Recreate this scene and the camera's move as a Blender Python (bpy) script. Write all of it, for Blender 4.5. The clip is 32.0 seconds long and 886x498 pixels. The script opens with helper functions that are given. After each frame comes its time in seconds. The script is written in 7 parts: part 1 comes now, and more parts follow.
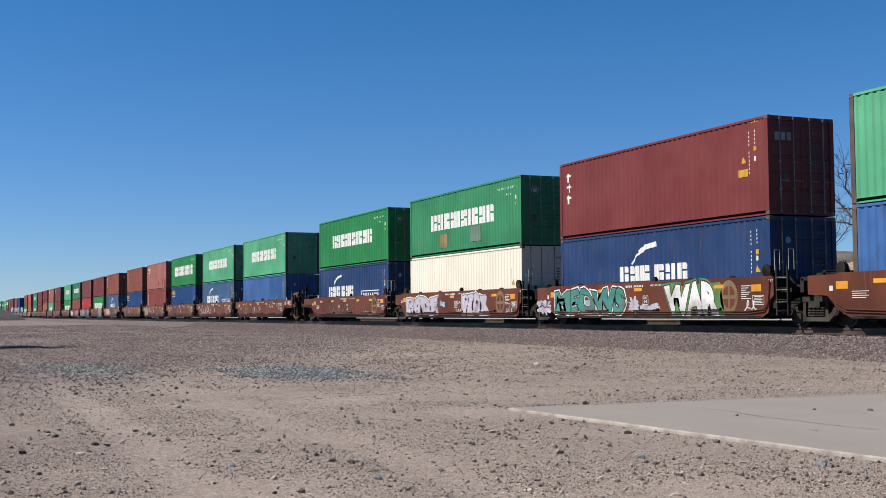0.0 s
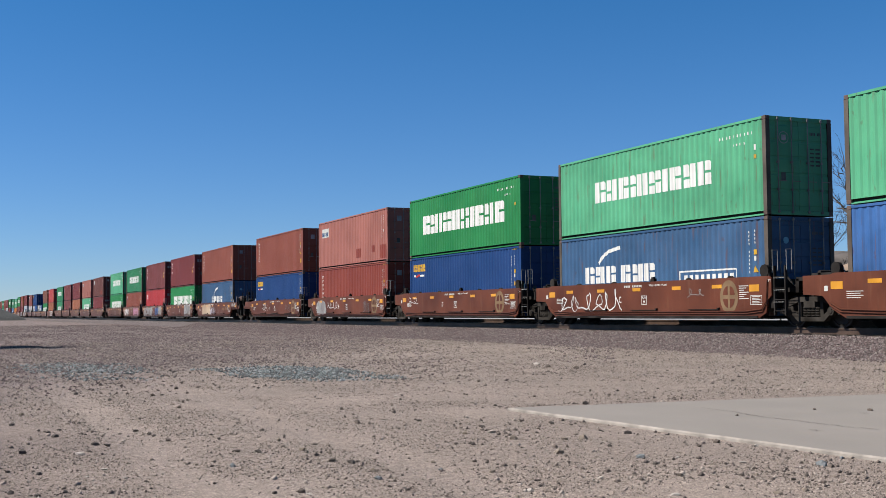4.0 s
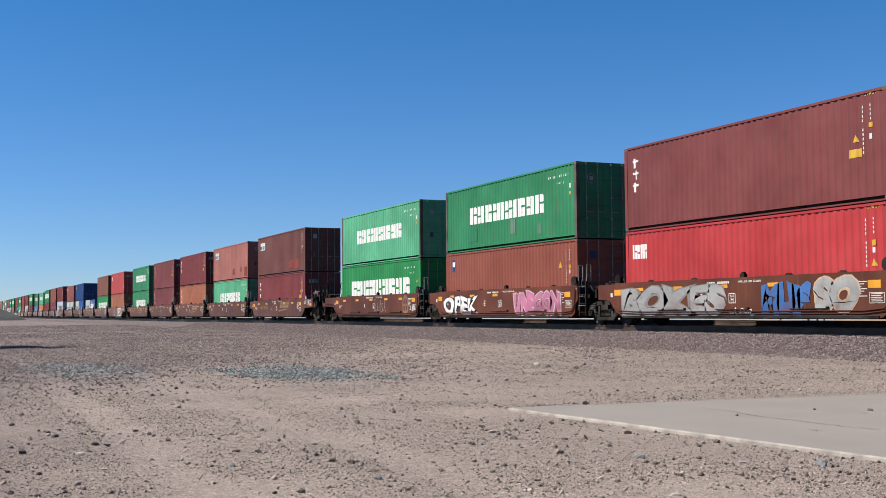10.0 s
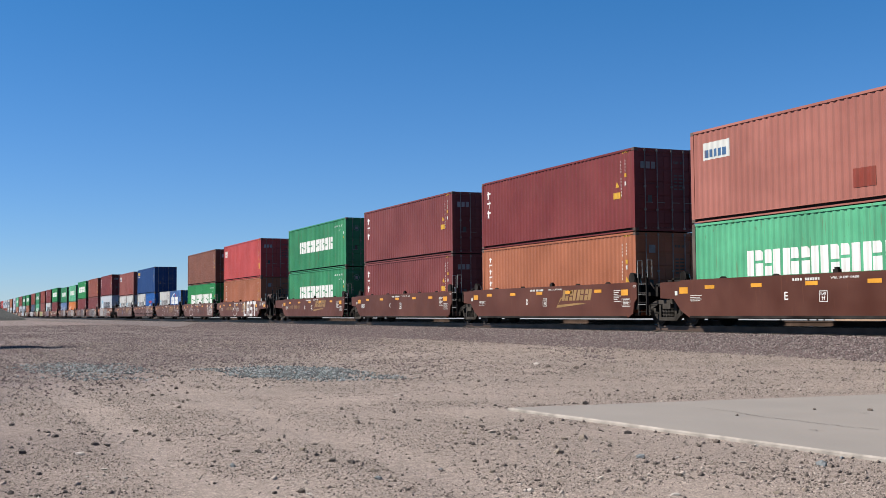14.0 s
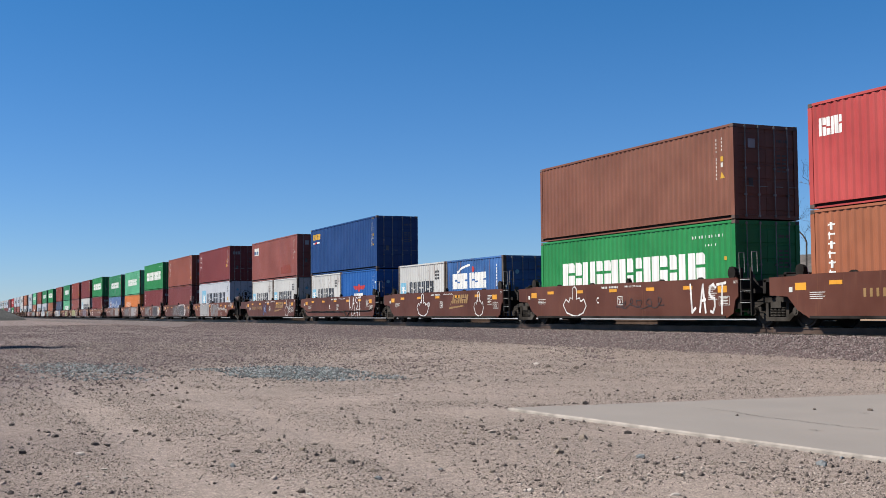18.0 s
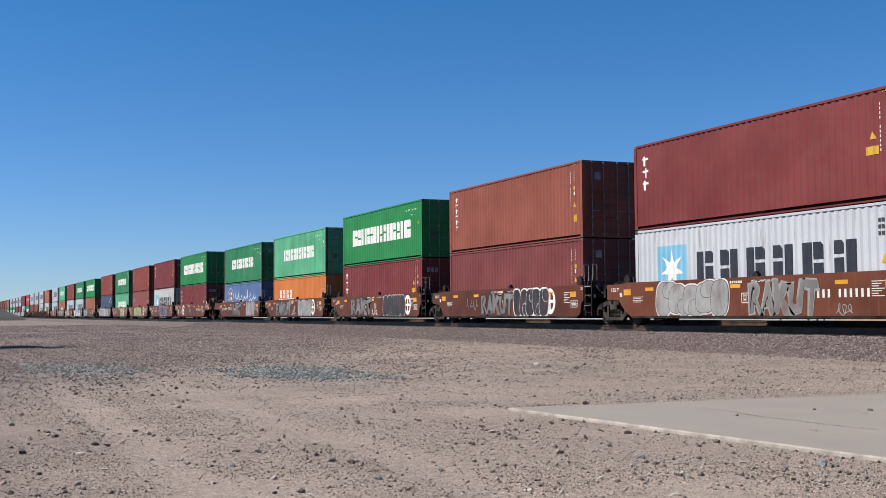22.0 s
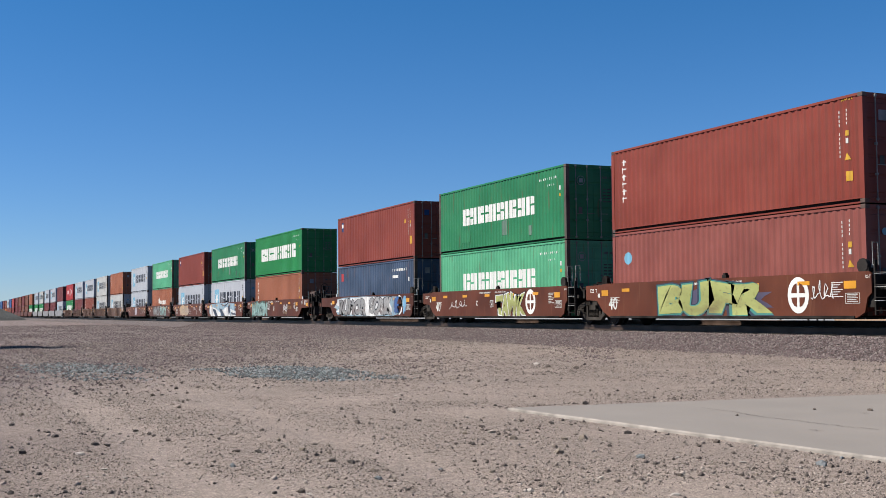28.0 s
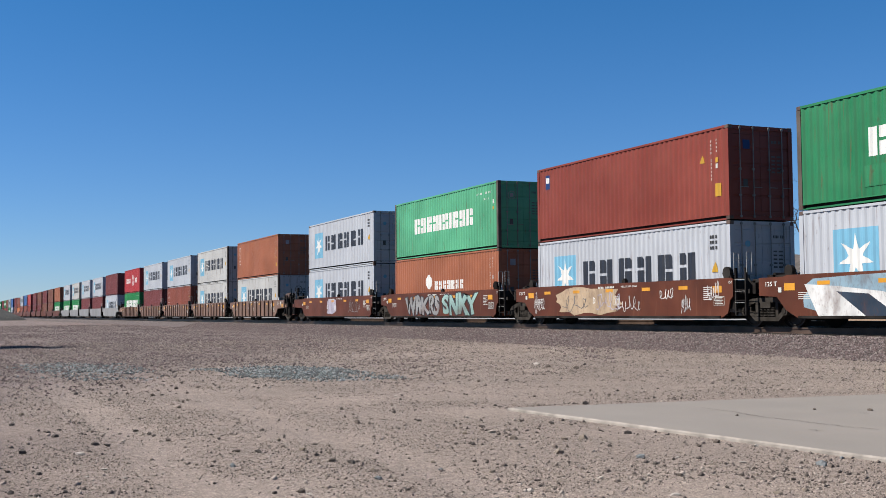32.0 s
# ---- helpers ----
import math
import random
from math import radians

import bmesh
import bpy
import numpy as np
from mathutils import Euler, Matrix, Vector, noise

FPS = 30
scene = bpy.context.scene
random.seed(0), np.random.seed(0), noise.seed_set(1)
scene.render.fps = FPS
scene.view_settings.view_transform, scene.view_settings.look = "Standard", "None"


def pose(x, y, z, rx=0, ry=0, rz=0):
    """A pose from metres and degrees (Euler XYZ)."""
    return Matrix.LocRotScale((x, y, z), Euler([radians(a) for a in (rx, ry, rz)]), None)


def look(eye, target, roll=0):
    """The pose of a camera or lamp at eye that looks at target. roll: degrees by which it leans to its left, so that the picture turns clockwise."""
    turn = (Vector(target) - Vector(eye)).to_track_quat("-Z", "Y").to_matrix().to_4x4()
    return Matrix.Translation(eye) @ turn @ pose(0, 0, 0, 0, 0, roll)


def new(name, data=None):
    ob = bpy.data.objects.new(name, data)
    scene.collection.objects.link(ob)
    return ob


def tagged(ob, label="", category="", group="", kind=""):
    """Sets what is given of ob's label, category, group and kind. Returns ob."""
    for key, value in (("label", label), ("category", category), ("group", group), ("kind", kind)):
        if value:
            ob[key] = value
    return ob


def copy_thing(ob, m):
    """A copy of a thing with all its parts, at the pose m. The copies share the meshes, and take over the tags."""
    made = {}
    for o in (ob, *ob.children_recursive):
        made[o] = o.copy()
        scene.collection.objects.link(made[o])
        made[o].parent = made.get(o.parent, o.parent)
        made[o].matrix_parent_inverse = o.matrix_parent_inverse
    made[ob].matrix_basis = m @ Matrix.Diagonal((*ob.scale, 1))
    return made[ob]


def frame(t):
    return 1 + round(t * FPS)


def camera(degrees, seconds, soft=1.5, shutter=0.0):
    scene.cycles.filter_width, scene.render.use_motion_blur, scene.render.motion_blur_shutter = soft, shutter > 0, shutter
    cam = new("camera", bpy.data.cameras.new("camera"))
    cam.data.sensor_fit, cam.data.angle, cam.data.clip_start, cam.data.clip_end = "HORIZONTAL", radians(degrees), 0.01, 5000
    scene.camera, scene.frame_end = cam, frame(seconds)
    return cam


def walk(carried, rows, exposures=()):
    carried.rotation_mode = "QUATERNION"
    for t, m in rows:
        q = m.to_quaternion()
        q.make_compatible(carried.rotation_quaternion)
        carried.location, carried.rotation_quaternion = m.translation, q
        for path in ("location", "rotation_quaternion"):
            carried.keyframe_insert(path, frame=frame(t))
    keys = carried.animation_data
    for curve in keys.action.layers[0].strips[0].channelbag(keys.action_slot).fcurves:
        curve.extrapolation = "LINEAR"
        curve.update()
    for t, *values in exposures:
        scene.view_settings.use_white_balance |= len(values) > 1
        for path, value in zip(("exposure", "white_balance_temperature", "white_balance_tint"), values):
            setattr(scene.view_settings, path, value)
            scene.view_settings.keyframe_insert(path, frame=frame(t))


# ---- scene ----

# ------------------------------------------------------------ camera
EYE_Z = 1.15
cam = camera(42.09, 32.0, soft=0.8)
YAW, TILT = radians(23.565), radians(3.139)
WAY = Vector((-math.cos(YAW) * math.cos(TILT), math.sin(YAW) * math.cos(TILT), math.sin(TILT)))
EYE = Vector((0, 0, EYE_Z))
STAND = look(EYE, EYE + WAY * 10, -0.463)
walk(cam, [(0, STAND), (32, STAND)], [(0, 0.90), (2, 0.82), (4, 0.92), (7, 1.05), (13, 1.05), (18, 0.99), (23, 0.99), (28, 0.94), (32, 0.93)])

# ------------------------------------------------------------ light
SUN_EL = radians(43)
SUN_DIR = Vector((-0.36, -0.933, 0)).normalized() * math.cos(SUN_EL) + Vector((0, 0, math.sin(SUN_EL)))
world = bpy.data.worlds.new("sky")
scene.world = world
world.use_nodes = True
wn = world.node_tree.nodes
sky = wn.new("ShaderNodeTexSky")
sky.sky_type = "NISHITA"
sky.sun_disc = False
sky.sun_elevation = SUN_EL
sky.sun_rotation = math.atan2(SUN_DIR.x, SUN_DIR.y)
sky.altitude = 1500
sky.air_density, sky.dust_density, sky.ozone_density = 1.0, 0.0, 5.0
clear = wn.new("ShaderNodeMix")
clear.data_type, clear.blend_type = "RGBA", "MULTIPLY"
clear.inputs[0].default_value = 1.0
# thin desert air: paler at the horizon, deeper overhead
place = wn.new("ShaderNodeTexCoord")
height = wn.new("ShaderNodeSeparateXYZ")
world.node_tree.links.new(place.outputs["Generated"], height.inputs[0])
rise = wn.new("ShaderNodeMapRange")
rise.inputs["From Min"].default_value, rise.inputs["From Max"].default_value = 0.02, 0.34
world.node_tree.links.new(height.outputs["Z"], rise.inputs["Value"])
tone = wn.new("ShaderNodeMix")
tone.data_type = "RGBA"
tone.inputs[6].default_value, tone.inputs[7].default_value = (0.648, 0.788, 1.032, 1), (0.250, 0.810, 1.105, 1)
world.node_tree.links.new(rise.outputs[0], tone.inputs[0])
zenith = wn.new("ShaderNodeMapRange")
zenith.inputs["From Min"].default_value, zenith.inputs["From Max"].default_value = 0.30, 1.0
zenith.inputs["To Min"].default_value, zenith.inputs["To Max"].default_value = 1.0, 0.6
world.node_tree.links.new(height.outputs["Z"], zenith.inputs["Value"])
deep = wn.new("ShaderNodeVectorMath")
deep.operation = "SCALE"
world.node_tree.links.new(tone.outputs[2], deep.inputs[0])
world.node_tree.links.new(zenith.outputs[0], deep.inputs["Scale"])
world.node_tree.links.new(deep.outputs[0], clear.inputs[7])
world.node_tree.links.new(sky.outputs[0], clear.inputs[6])
world.node_tree.links.new(clear.outputs[2], wn["Background"].inputs[0])
wn["Background"].inputs[1].default_value = 0.054
sun = new("sun", bpy.data.lights.new("sun", "SUN"))
sun.data.energy, sun.data.angle, sun.data.color = 4.9, radians(0.53), (1.0, 0.94, 0.85)
sun.matrix_world = look(SUN_DIR * 100, (0, 0, 0))

# ------------------------------------------------------------ materials
def material(name, col, rough=0.6, metal=0.0, var=0.12, scale=1.5, fine=30.0, streak=0.0, dust=0.0,
             rust=0.0, bump=0.0, bump_scale=40.0, col2=None, spec=0.4, jitter=0.0):
    """A surface with broad and fine variation, run-down streaks, dust and rust spots."""
    m = bpy.data.materials.new(name)
    m.use_nodes = True
    nt = m.node_tree
    n, l = nt.nodes, nt.links
    bsdf = n["Principled BSDF"]
    co = n.new("ShaderNodeTexCoord")
    info = n.new("ShaderNodeObjectInfo")
    off = n.new("ShaderNodeVectorMath")
    off.operation = "MULTIPLY_ADD"
    comb = n.new("ShaderNodeCombineXYZ")
    for k in range(3):
        l.new(info.outputs["Random"], comb.inputs[k])
    l.new(comb.outputs[0], off.inputs[0])
    off.inputs[1].default_value = (53.0, 31.0, 17.0)
    l.new(co.outputs["Object"], off.inputs[2])

    def noise_tex(sc, stretch=None, detail=5):
        t = n.new("ShaderNodeTexNoise")
        t.inputs["Scale"].default_value = sc
        t.inputs["Detail"].default_value = detail
        if stretch:
            mp = n.new("ShaderNodeMapping")
            mp.inputs["Scale"].default_value = stretch
            l.new(off.outputs[0], mp.inputs[0])
            l.new(mp.outputs[0], t.inputs["Vector"])
        else:
            l.new(off.outputs[0], t.inputs["Vector"])
        return t.outputs["Fac"]

    def ramp(fac, lo, hi):
        r = n.new("ShaderNodeMapRange")
        r.inputs["From Min"].default_value, r.inputs["From Max"].default_value = lo, hi
        l.new(fac, r.inputs["Value"])
        return r.outputs["Result"]

    def mix(fac, a, b):
        x = n.new("ShaderNodeMix")
        x.data_type = "RGBA"
        if isinstance(fac, float):
            x.inputs[0].default_value = fac
        else:
            l.new(fac, x.inputs[0])
        for sock, v in ((x.inputs[6], a), (x.inputs[7], b)):
            if isinstance(v, tuple):
                sock.default_value = (*v, 1)
            else:
                l.new(v, sock)
        return x.outputs[2]

    def times(fac, k):
        x = n.new("ShaderNodeMath")
        x.operation = "MULTIPLY"
        l.new(fac, x.inputs[0])
        x.inputs[1].default_value = k
        return x.outputs[0]

    dark = tuple(c * (1 - 1.6 * var) for c in col)
    lite = col2 or tuple(min(1, c * (1 + 1.2 * var) + 0.06 * var) for c in col)
    c = mix(ramp(noise_tex(scale), 0.32, 0.68), dark, lite)
    c = mix(times(ramp(noise_tex(fine, detail=3), 0.35, 0.7), 0.5 * var + 0.05), c, dark)
    if streak:
        c = mix(times(ramp(noise_tex(6.0, (1.0, 1.0, 0.06)), 0.55, 0.8), streak), c, tuple(x * 0.6 + 0.003 for x in col))
    if dust:
        c = mix(times(ramp(noise_tex(0.9), 0.35, 0.8), dust), c, (0.1989, 0.1638, 0.1287))
    if rust:
        runs = ramp(noise_tex(8.0, (1.0, 1.0, 0.09), 2), 0.645 - 0.05 * rust, 0.70)
        c = mix(times(runs, min(0.7, 0.25 + rust * 0.6)), c, (0.0936, 0.038, 0.0205))
        spots = ramp(noise_tex(6.5, (1.0, 1.0, 0.55), 6), 0.68 - 0.06 * rust, 0.72)
        c = mix(times(spots, min(0.8, 0.25 + rust * 0.5)), c, (0.0585, 0.0205, 0.0094))
    if jitter:
        hsv = n.new("ShaderNodeHueSaturation")
        l.new(c, hsv.inputs["Color"])
        r = n.new("ShaderNodeMapRange")
        r.inputs["To Min"].default_value, r.inputs["To Max"].default_value = 1 - jitter, 1 + jitter
        l.new(info.outputs["Random"], r.inputs["Value"])
        l.new(r.outputs[0], hsv.inputs["Value"])
        c = hsv.outputs[0]
    l.new(c, bsdf.inputs["Base Color"])
    rr = n.new("ShaderNodeMapRange")
    rr.inputs["To Min"].default_value, rr.inputs["To Max"].default_value = max(0.05, rough - 0.12), min(1, rough + 0.12)
    l.new(noise_tex(scale * 4), rr.inputs["Value"])
    l.new(rr.outputs[0], bsdf.inputs["Roughness"])
    bsdf.inputs["Metallic"].default_value = metal
    bsdf.inputs["Specular IOR Level"].default_value = spec
    if bump:
        b = n.new("ShaderNodeBump")
        b.inputs["Strength"].default_value = bump
        b.inputs["Distance"].default_value = 0.02
        l.new(noise_tex(bump_scale, detail=6), b.inputs["Height"])
        l.new(b.outputs[0], bsdf.inputs["Normal"])
    return m


def paint(name, col, var=0.08, streak=0.12, rust=0.0, dust=0.04, rough=0.5):
    return material(name, col, rough, 0, var, 0.55, 22, streak, dust, rust, bump=0.05, bump_scale=9, spec=0.22)


PAINT = {
    "green": paint("green_paint", (0.0056, 0.129, 0.033), 0.10),
    "mint": paint("faded_green_paint", (0.052, 0.236, 0.128), 0.12, 0.20, 0.18),
    "midgreen": paint("weathered_green_paint", (0.0135, 0.1335, 0.0555), 0.12, 0.2, 0.25),
    "deepgreen": paint("deep_green_paint", (0.009, 0.12, 0.048), 0.10, 0.25, 0.25),
    "maroon": paint("maroon_paint", (0.1035, 0.0146, 0.0146), 0.09),
    "maroonf": paint("faded_maroon_paint", (0.105, 0.0214, 0.021), 0.10, 0.2, 0.2),
    "brown": paint("red_brown_paint", (0.1462, 0.0368, 0.0218), 0.09),
    "orangebrown": paint("orange_brown_paint", (0.208, 0.069, 0.033), 0.10),
    "burntorange": paint("burnt_orange_paint", (0.195, 0.066, 0.033), 0.10),
    "rustred": paint("rust_red_paint", (0.1391, 0.024, 0.0144), 0.09),
    "pink": paint("sun_faded_red_paint", (0.222, 0.080, 0.063), 0.10, 0.2),
    "pinkb": paint("faded_brown_paint", (0.1487, 0.0408, 0.0326), 0.10, 0.25),
    "darkbrown": paint("dark_brown_paint", (0.0839, 0.0249, 0.0183), 0.10, 0.3, 0.3),
    "umber": paint("orange_umber_paint", (0.118, 0.043, 0.026), 0.10, 0.25, 0.2),
    "red": paint("bright_red_paint", (0.2495, 0.0168, 0.0192), 0.10),
    "redf": paint("faded_red_paint", (0.258, 0.0330, 0.0320), 0.10),
    "orange": paint("orange_paint", (0.3454, 0.1031, 0.0216), 0.08),
    "navy": paint("navy_blue_paint", (0.0034, 0.0225, 0.0825), 0.10, 0.15, 0.35),
    "blue": paint("blue_paint", (0.019, 0.075, 0.216), 0.20, 0.3, 0.45),
    "skyblue": paint("faded_blue_paint", (0.0195, 0.0615, 0.135), 0.14, 0.25, 0.3),
    "deepblue": paint("deep_blue_paint", (0.0012, 0.0250, 0.104), 0.08, dust=0.01),
    "royal": paint("royal_blue_paint", (0.003, 0.0555, 0.21), 0.08, dust=0.01),
    "greyblue": paint("grey_blue_paint", (0.026, 0.046, 0.086), 0.20, 0.4, 0.25),
    "salblue": paint("chalky_blue_paint", (0.0576, 0.1055, 0.2254), 0.14, 0.4, 0.7),
    "cream": paint("cream_paint", (0.5175, 0.4838, 0.4088), 0.04, 0.08, 0.0),
    "pale": paint("pale_grey_paint", (0.2888, 0.306, 0.339), 0.05, 0.06, 0.08),
    "tanrust": paint("rusty_tan_repair_paint", (0.165, 0.1275, 0.045), 0.25, 0.3, 0.3),
    "greygreen": paint("grey_green_repair_paint", (0.075, 0.1275, 0.0975), 0.15, 0.2),
    "dirty": paint("dirty_white_paint", (0.3225, 0.3262, 0.3225), 0.07, 0.25, 0.5),
}
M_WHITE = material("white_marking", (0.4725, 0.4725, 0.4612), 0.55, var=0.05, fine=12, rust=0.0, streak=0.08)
M_WORN = material("worn_white_marking", (0.375, 0.3825, 0.3675), 0.6, var=0.08, fine=8, streak=0.25)
# greys for the white door markings: the doors' shade is put into them
M_DIM = material("grey_and_shaded_marking", (0.0702, 0.0702, 0.0702), 0.7, var=0.2, spec=0.1)
M_PALE = material("shade_dimmed_door_marking", (0.1989, 0.2048, 0.2165), 0.7, var=0.25, spec=0.1)
M_DARKMARK = material("dark_navy_marking", (0.0057, 0.0087, 0.0168), 0.5, var=0.1)
M_YELLOW = material("yellow_marking", (0.3598, 0.2015, 0.0096), 0.5, var=0.08)
M_GRAB = material("weathered_white_grab_iron", (0.225, 0.225, 0.2175), 0.6, var=0.3, rust=0.4)
M_REDMARK = material("red_marking", (0.2878, 0.0144, 0.0144), 0.5, var=0.08)
M_LIGHTBLUE = material("light_blue_marking", (0.1055, 0.2639, 0.3742), 0.5, var=0.05)
M_REFLECT = material("amber_reflector", (0.42, 0.1875, 0.0075), 0.4, var=0.12, dust=0.05)
M_GOLD = material("gold_lettering", (0.1697, 0.0965, 0.0304), 0.5, var=0.12, dust=0.1)
M_TAN = material("tan_emblem_paint", (0.117, 0.0673, 0.0292), 0.7, var=0.2)
M_ROD = material("galvanised_rod", (0.15, 0.146, 0.14), 0.6, 0.0, var=0.3, spec=0.3)
M_CAST = material("worn_corner_steel", (0.0767, 0.048, 0.0384), 0.6, 0.3, var=0.25, rust=0.6)
M_POST = material("rust_stained_post", (0.0375, 0.027, 0.0195), 0.7, 0, 0.3, 1.5, 20, 0.3, 0.1)
M_CAR = material("oxide_brown_car_paint", (0.068, 0.0168, 0.0068), 0.55, 0, 0.22, 0.7, 18, 0.4, 0.025, 0.4, 0.06, 12, spec=0.2, jitter=0.14, col2=(0.087, 0.0248, 0.0121))
M_CARB = material("fresh_brown_car_paint", (0.055, 0.0148, 0.0072), 0.5, 0, 0.14, 0.6, 18, 0.3, 0.02, 0.15, 0.05, 12, spec=0.2, jitter=0.08)
M_CARGREY = material("grey_car_paint", (0.1439, 0.1439, 0.1487), 0.55, 0, 0.14, 0.5, 18, 0.3, 0.15, 0.2)
M_CARTAN = material("weathered_brown_car_paint", (0.0959, 0.0456, 0.0288), 0.6, 0, 0.2, 0.5, 18, 0.3, 0.25, 0.5)
# grimy steel, near-black because shade under and between cars is put into it
M_UNDER = material("grimy_shade_dark_gear", (0.0072, 0.0054, 0.0046), 0.85, 0.0, var=0.3, dust=0.012, spec=0.08)
M_TANK = material("dull_brown_tank_paint", (0.0322, 0.0158, 0.0123), 0.7, 0, 0.2, 2, 20, dust=0.06, spec=0.2)
M_TRUCK = material("dusty_cast_steel", (0.0175, 0.0138, 0.0108), 0.9, 0.0, var=0.4, dust=0.03, spec=0.1)
M_WHEEL = material("wheel_steel", (0.0135, 0.0109, 0.009), 0.6, 0.2, var=0.3, spec=0.3)
M_RAIL = material("rail_steel", (0.0672, 0.0408, 0.0288), 0.5, 0.5, var=0.25)
M_RAILTOP = material("polished_rail_head", (0.0936, 0.0878, 0.0819), 0.5, 0.6, var=0.2)
M_TIE = material("creosoted_tie_wood", (0.0336, 0.0264, 0.0216), 0.9, var=0.3, dust=0.3)
M_BALLAST = material("pinkish_ballast", (0.078, 0.058, 0.057), 0.95, 0, 0.5, 16, 60, bump=1.0, bump_scale=34)
M_CONC = material("weathered_concrete", (0.184, 0.166, 0.152), 0.9, 0, 0.035, 0.9, 40, bump=0.10, bump_scale=80, dust=0.08)
M_CONCEDGE = material("chipped_concrete_edge", (0.222, 0.199, 0.178), 0.95, 0, 0.2, 5, 40, bump=0.5, bump_scale=30)
M_CRACK = material("dirt_filled_crack", (0.1013, 0.084, 0.072), 0.95)
M_BARK = material("grey_brown_bark", (0.0413, 0.0323, 0.027), 0.95, 0, 0.3, 6, 40, bump=0.4, bump_scale=20)
M_LEAF = material("dark_scale_leaves", (0.0168, 0.0264, 0.012), 0.8, 0, 0.3, 3, 30)
M_POLE = material("weathered_pole_wood", (0.048, 0.0336, 0.024), 0.9, 0, 0.25, 3, 30)
M_TANWALL = material("tan_stucco_wall", (0.2495, 0.1727, 0.1199), 0.9, 0, 0.12, 1.2, 20, 0.2)
M_ROOF = material("weathered_tan_roof", (0.2398, 0.1727, 0.1247), 0.85, 0, 0.2, 0.9, 12, 0.3)
M_BRUSH = material("dry_brush_twigs", (0.0624, 0.0456, 0.0312), 0.95, 0, 0.3, 2, 20)
M_PILE = material("grey_gravel_pile", (0.0495, 0.0525, 0.051), 0.95, 0, 0.3, 3, 30, bump=0.7, bump_scale=8)
M_BLACKBAR = material("faded_black_marking", (0.0144, 0.0144, 0.0168), 0.6, var=0.1)


def spray(name, col):
    """Sprayed paint, thin in places so that the brown car shows through."""
    m = material(name, col, 0.5, 0, 0.16, 1.2, 20, 0.30)
    n, l = m.node_tree.nodes, m.node_tree.links
    bsdf = n["Principled BSDF"]
    base = bsdf.inputs["Base Color"].links[0].from_socket
    geo = n.new("ShaderNodeTexCoord")
    for sc, lo, hi, amount, stretch in ((3.2, 0.50, 0.74, 0.60, (1, 1, 0.5)), (26.0, 0.56, 0.74, 0.5, (1, 1, 0.35))):
        mp = n.new("ShaderNodeMapping")
        mp.inputs["Scale"].default_value = stretch
        l.new(geo.outputs["Object"], mp.inputs[0])
        t = n.new("ShaderNodeTexNoise")
        t.inputs["Scale"].default_value, t.inputs["Detail"].default_value = sc, 6
        l.new(mp.outputs[0], t.inputs["Vector"])
        r = n.new("ShaderNodeMapRange")
        r.inputs["From Min"].default_value, r.inputs["From Max"].default_value, r.inputs["To Max"].default_value = lo, hi, amount
        l.new(t.outputs["Fac"], r.inputs["Value"])
        x = n.new("ShaderNodeMix")
        x.data_type = "RGBA"
        l.new(r.outputs[0], x.inputs[0])
        l.new(base, x.inputs[6])
        x.inputs[7].default_value = (0.0673, 0.0263, 0.0176, 1)
        base = x.outputs[2]
    l.new(base, bsdf.inputs["Base Color"])
    return m


SPRAY = {
    "white": spray("white_spray_paint", (0.4563, 0.4563, 0.4563)),
    "silver": spray("silver_spray_paint", (0.1822, 0.1822, 0.1822)),
    "grey": spray("grey_spray_paint", (0.1007, 0.0959, 0.0959)),
    "black": spray("black_spray_paint", (0.0072, 0.0072, 0.0087)),
    "lav": spray("lavender_spray_paint", (0.2878, 0.2686, 0.3262)),
    "teal": spray("teal_spray_paint", (0.0336, 0.1583, 0.1343)),
    "paleteal": spray("pale_teal_spray_paint", (0.1727, 0.2686, 0.2495)),
    "green": spray("green_spray_paint", (0.048, 0.1583, 0.0384)),
    "pink": spray("pink_spray_paint", (0.2974, 0.0959, 0.1631)),
    "blue": spray("blue_spray_paint", (0.0144, 0.0672, 0.2015)),
    "ltblue": spray("light_blue_spray_paint", (0.1199, 0.2639, 0.4078)),
    "cream": spray("cream_spray_paint", (0.2974, 0.2207, 0.1439)),
    "lime": spray("yellow_green_spray_paint", (0.2398, 0.2591, 0.0863)),
    "purple": spray("dusky_purple_spray_paint", (0.0408, 0.036, 0.0672)),
    "navy": spray("navy_spray_paint", (0.0096, 0.0216, 0.0408)),
    "paleblue": spray("pale_blue_spray_paint", (0.1679, 0.2495, 0.307)),
    "red": spray("dull_red_spray_paint", (0.1679, 0.0288, 0.024)),
}


LANE_SLOPE, LANE_AT = 0.01, 1.5      # y + slope * x of the wheel tracks


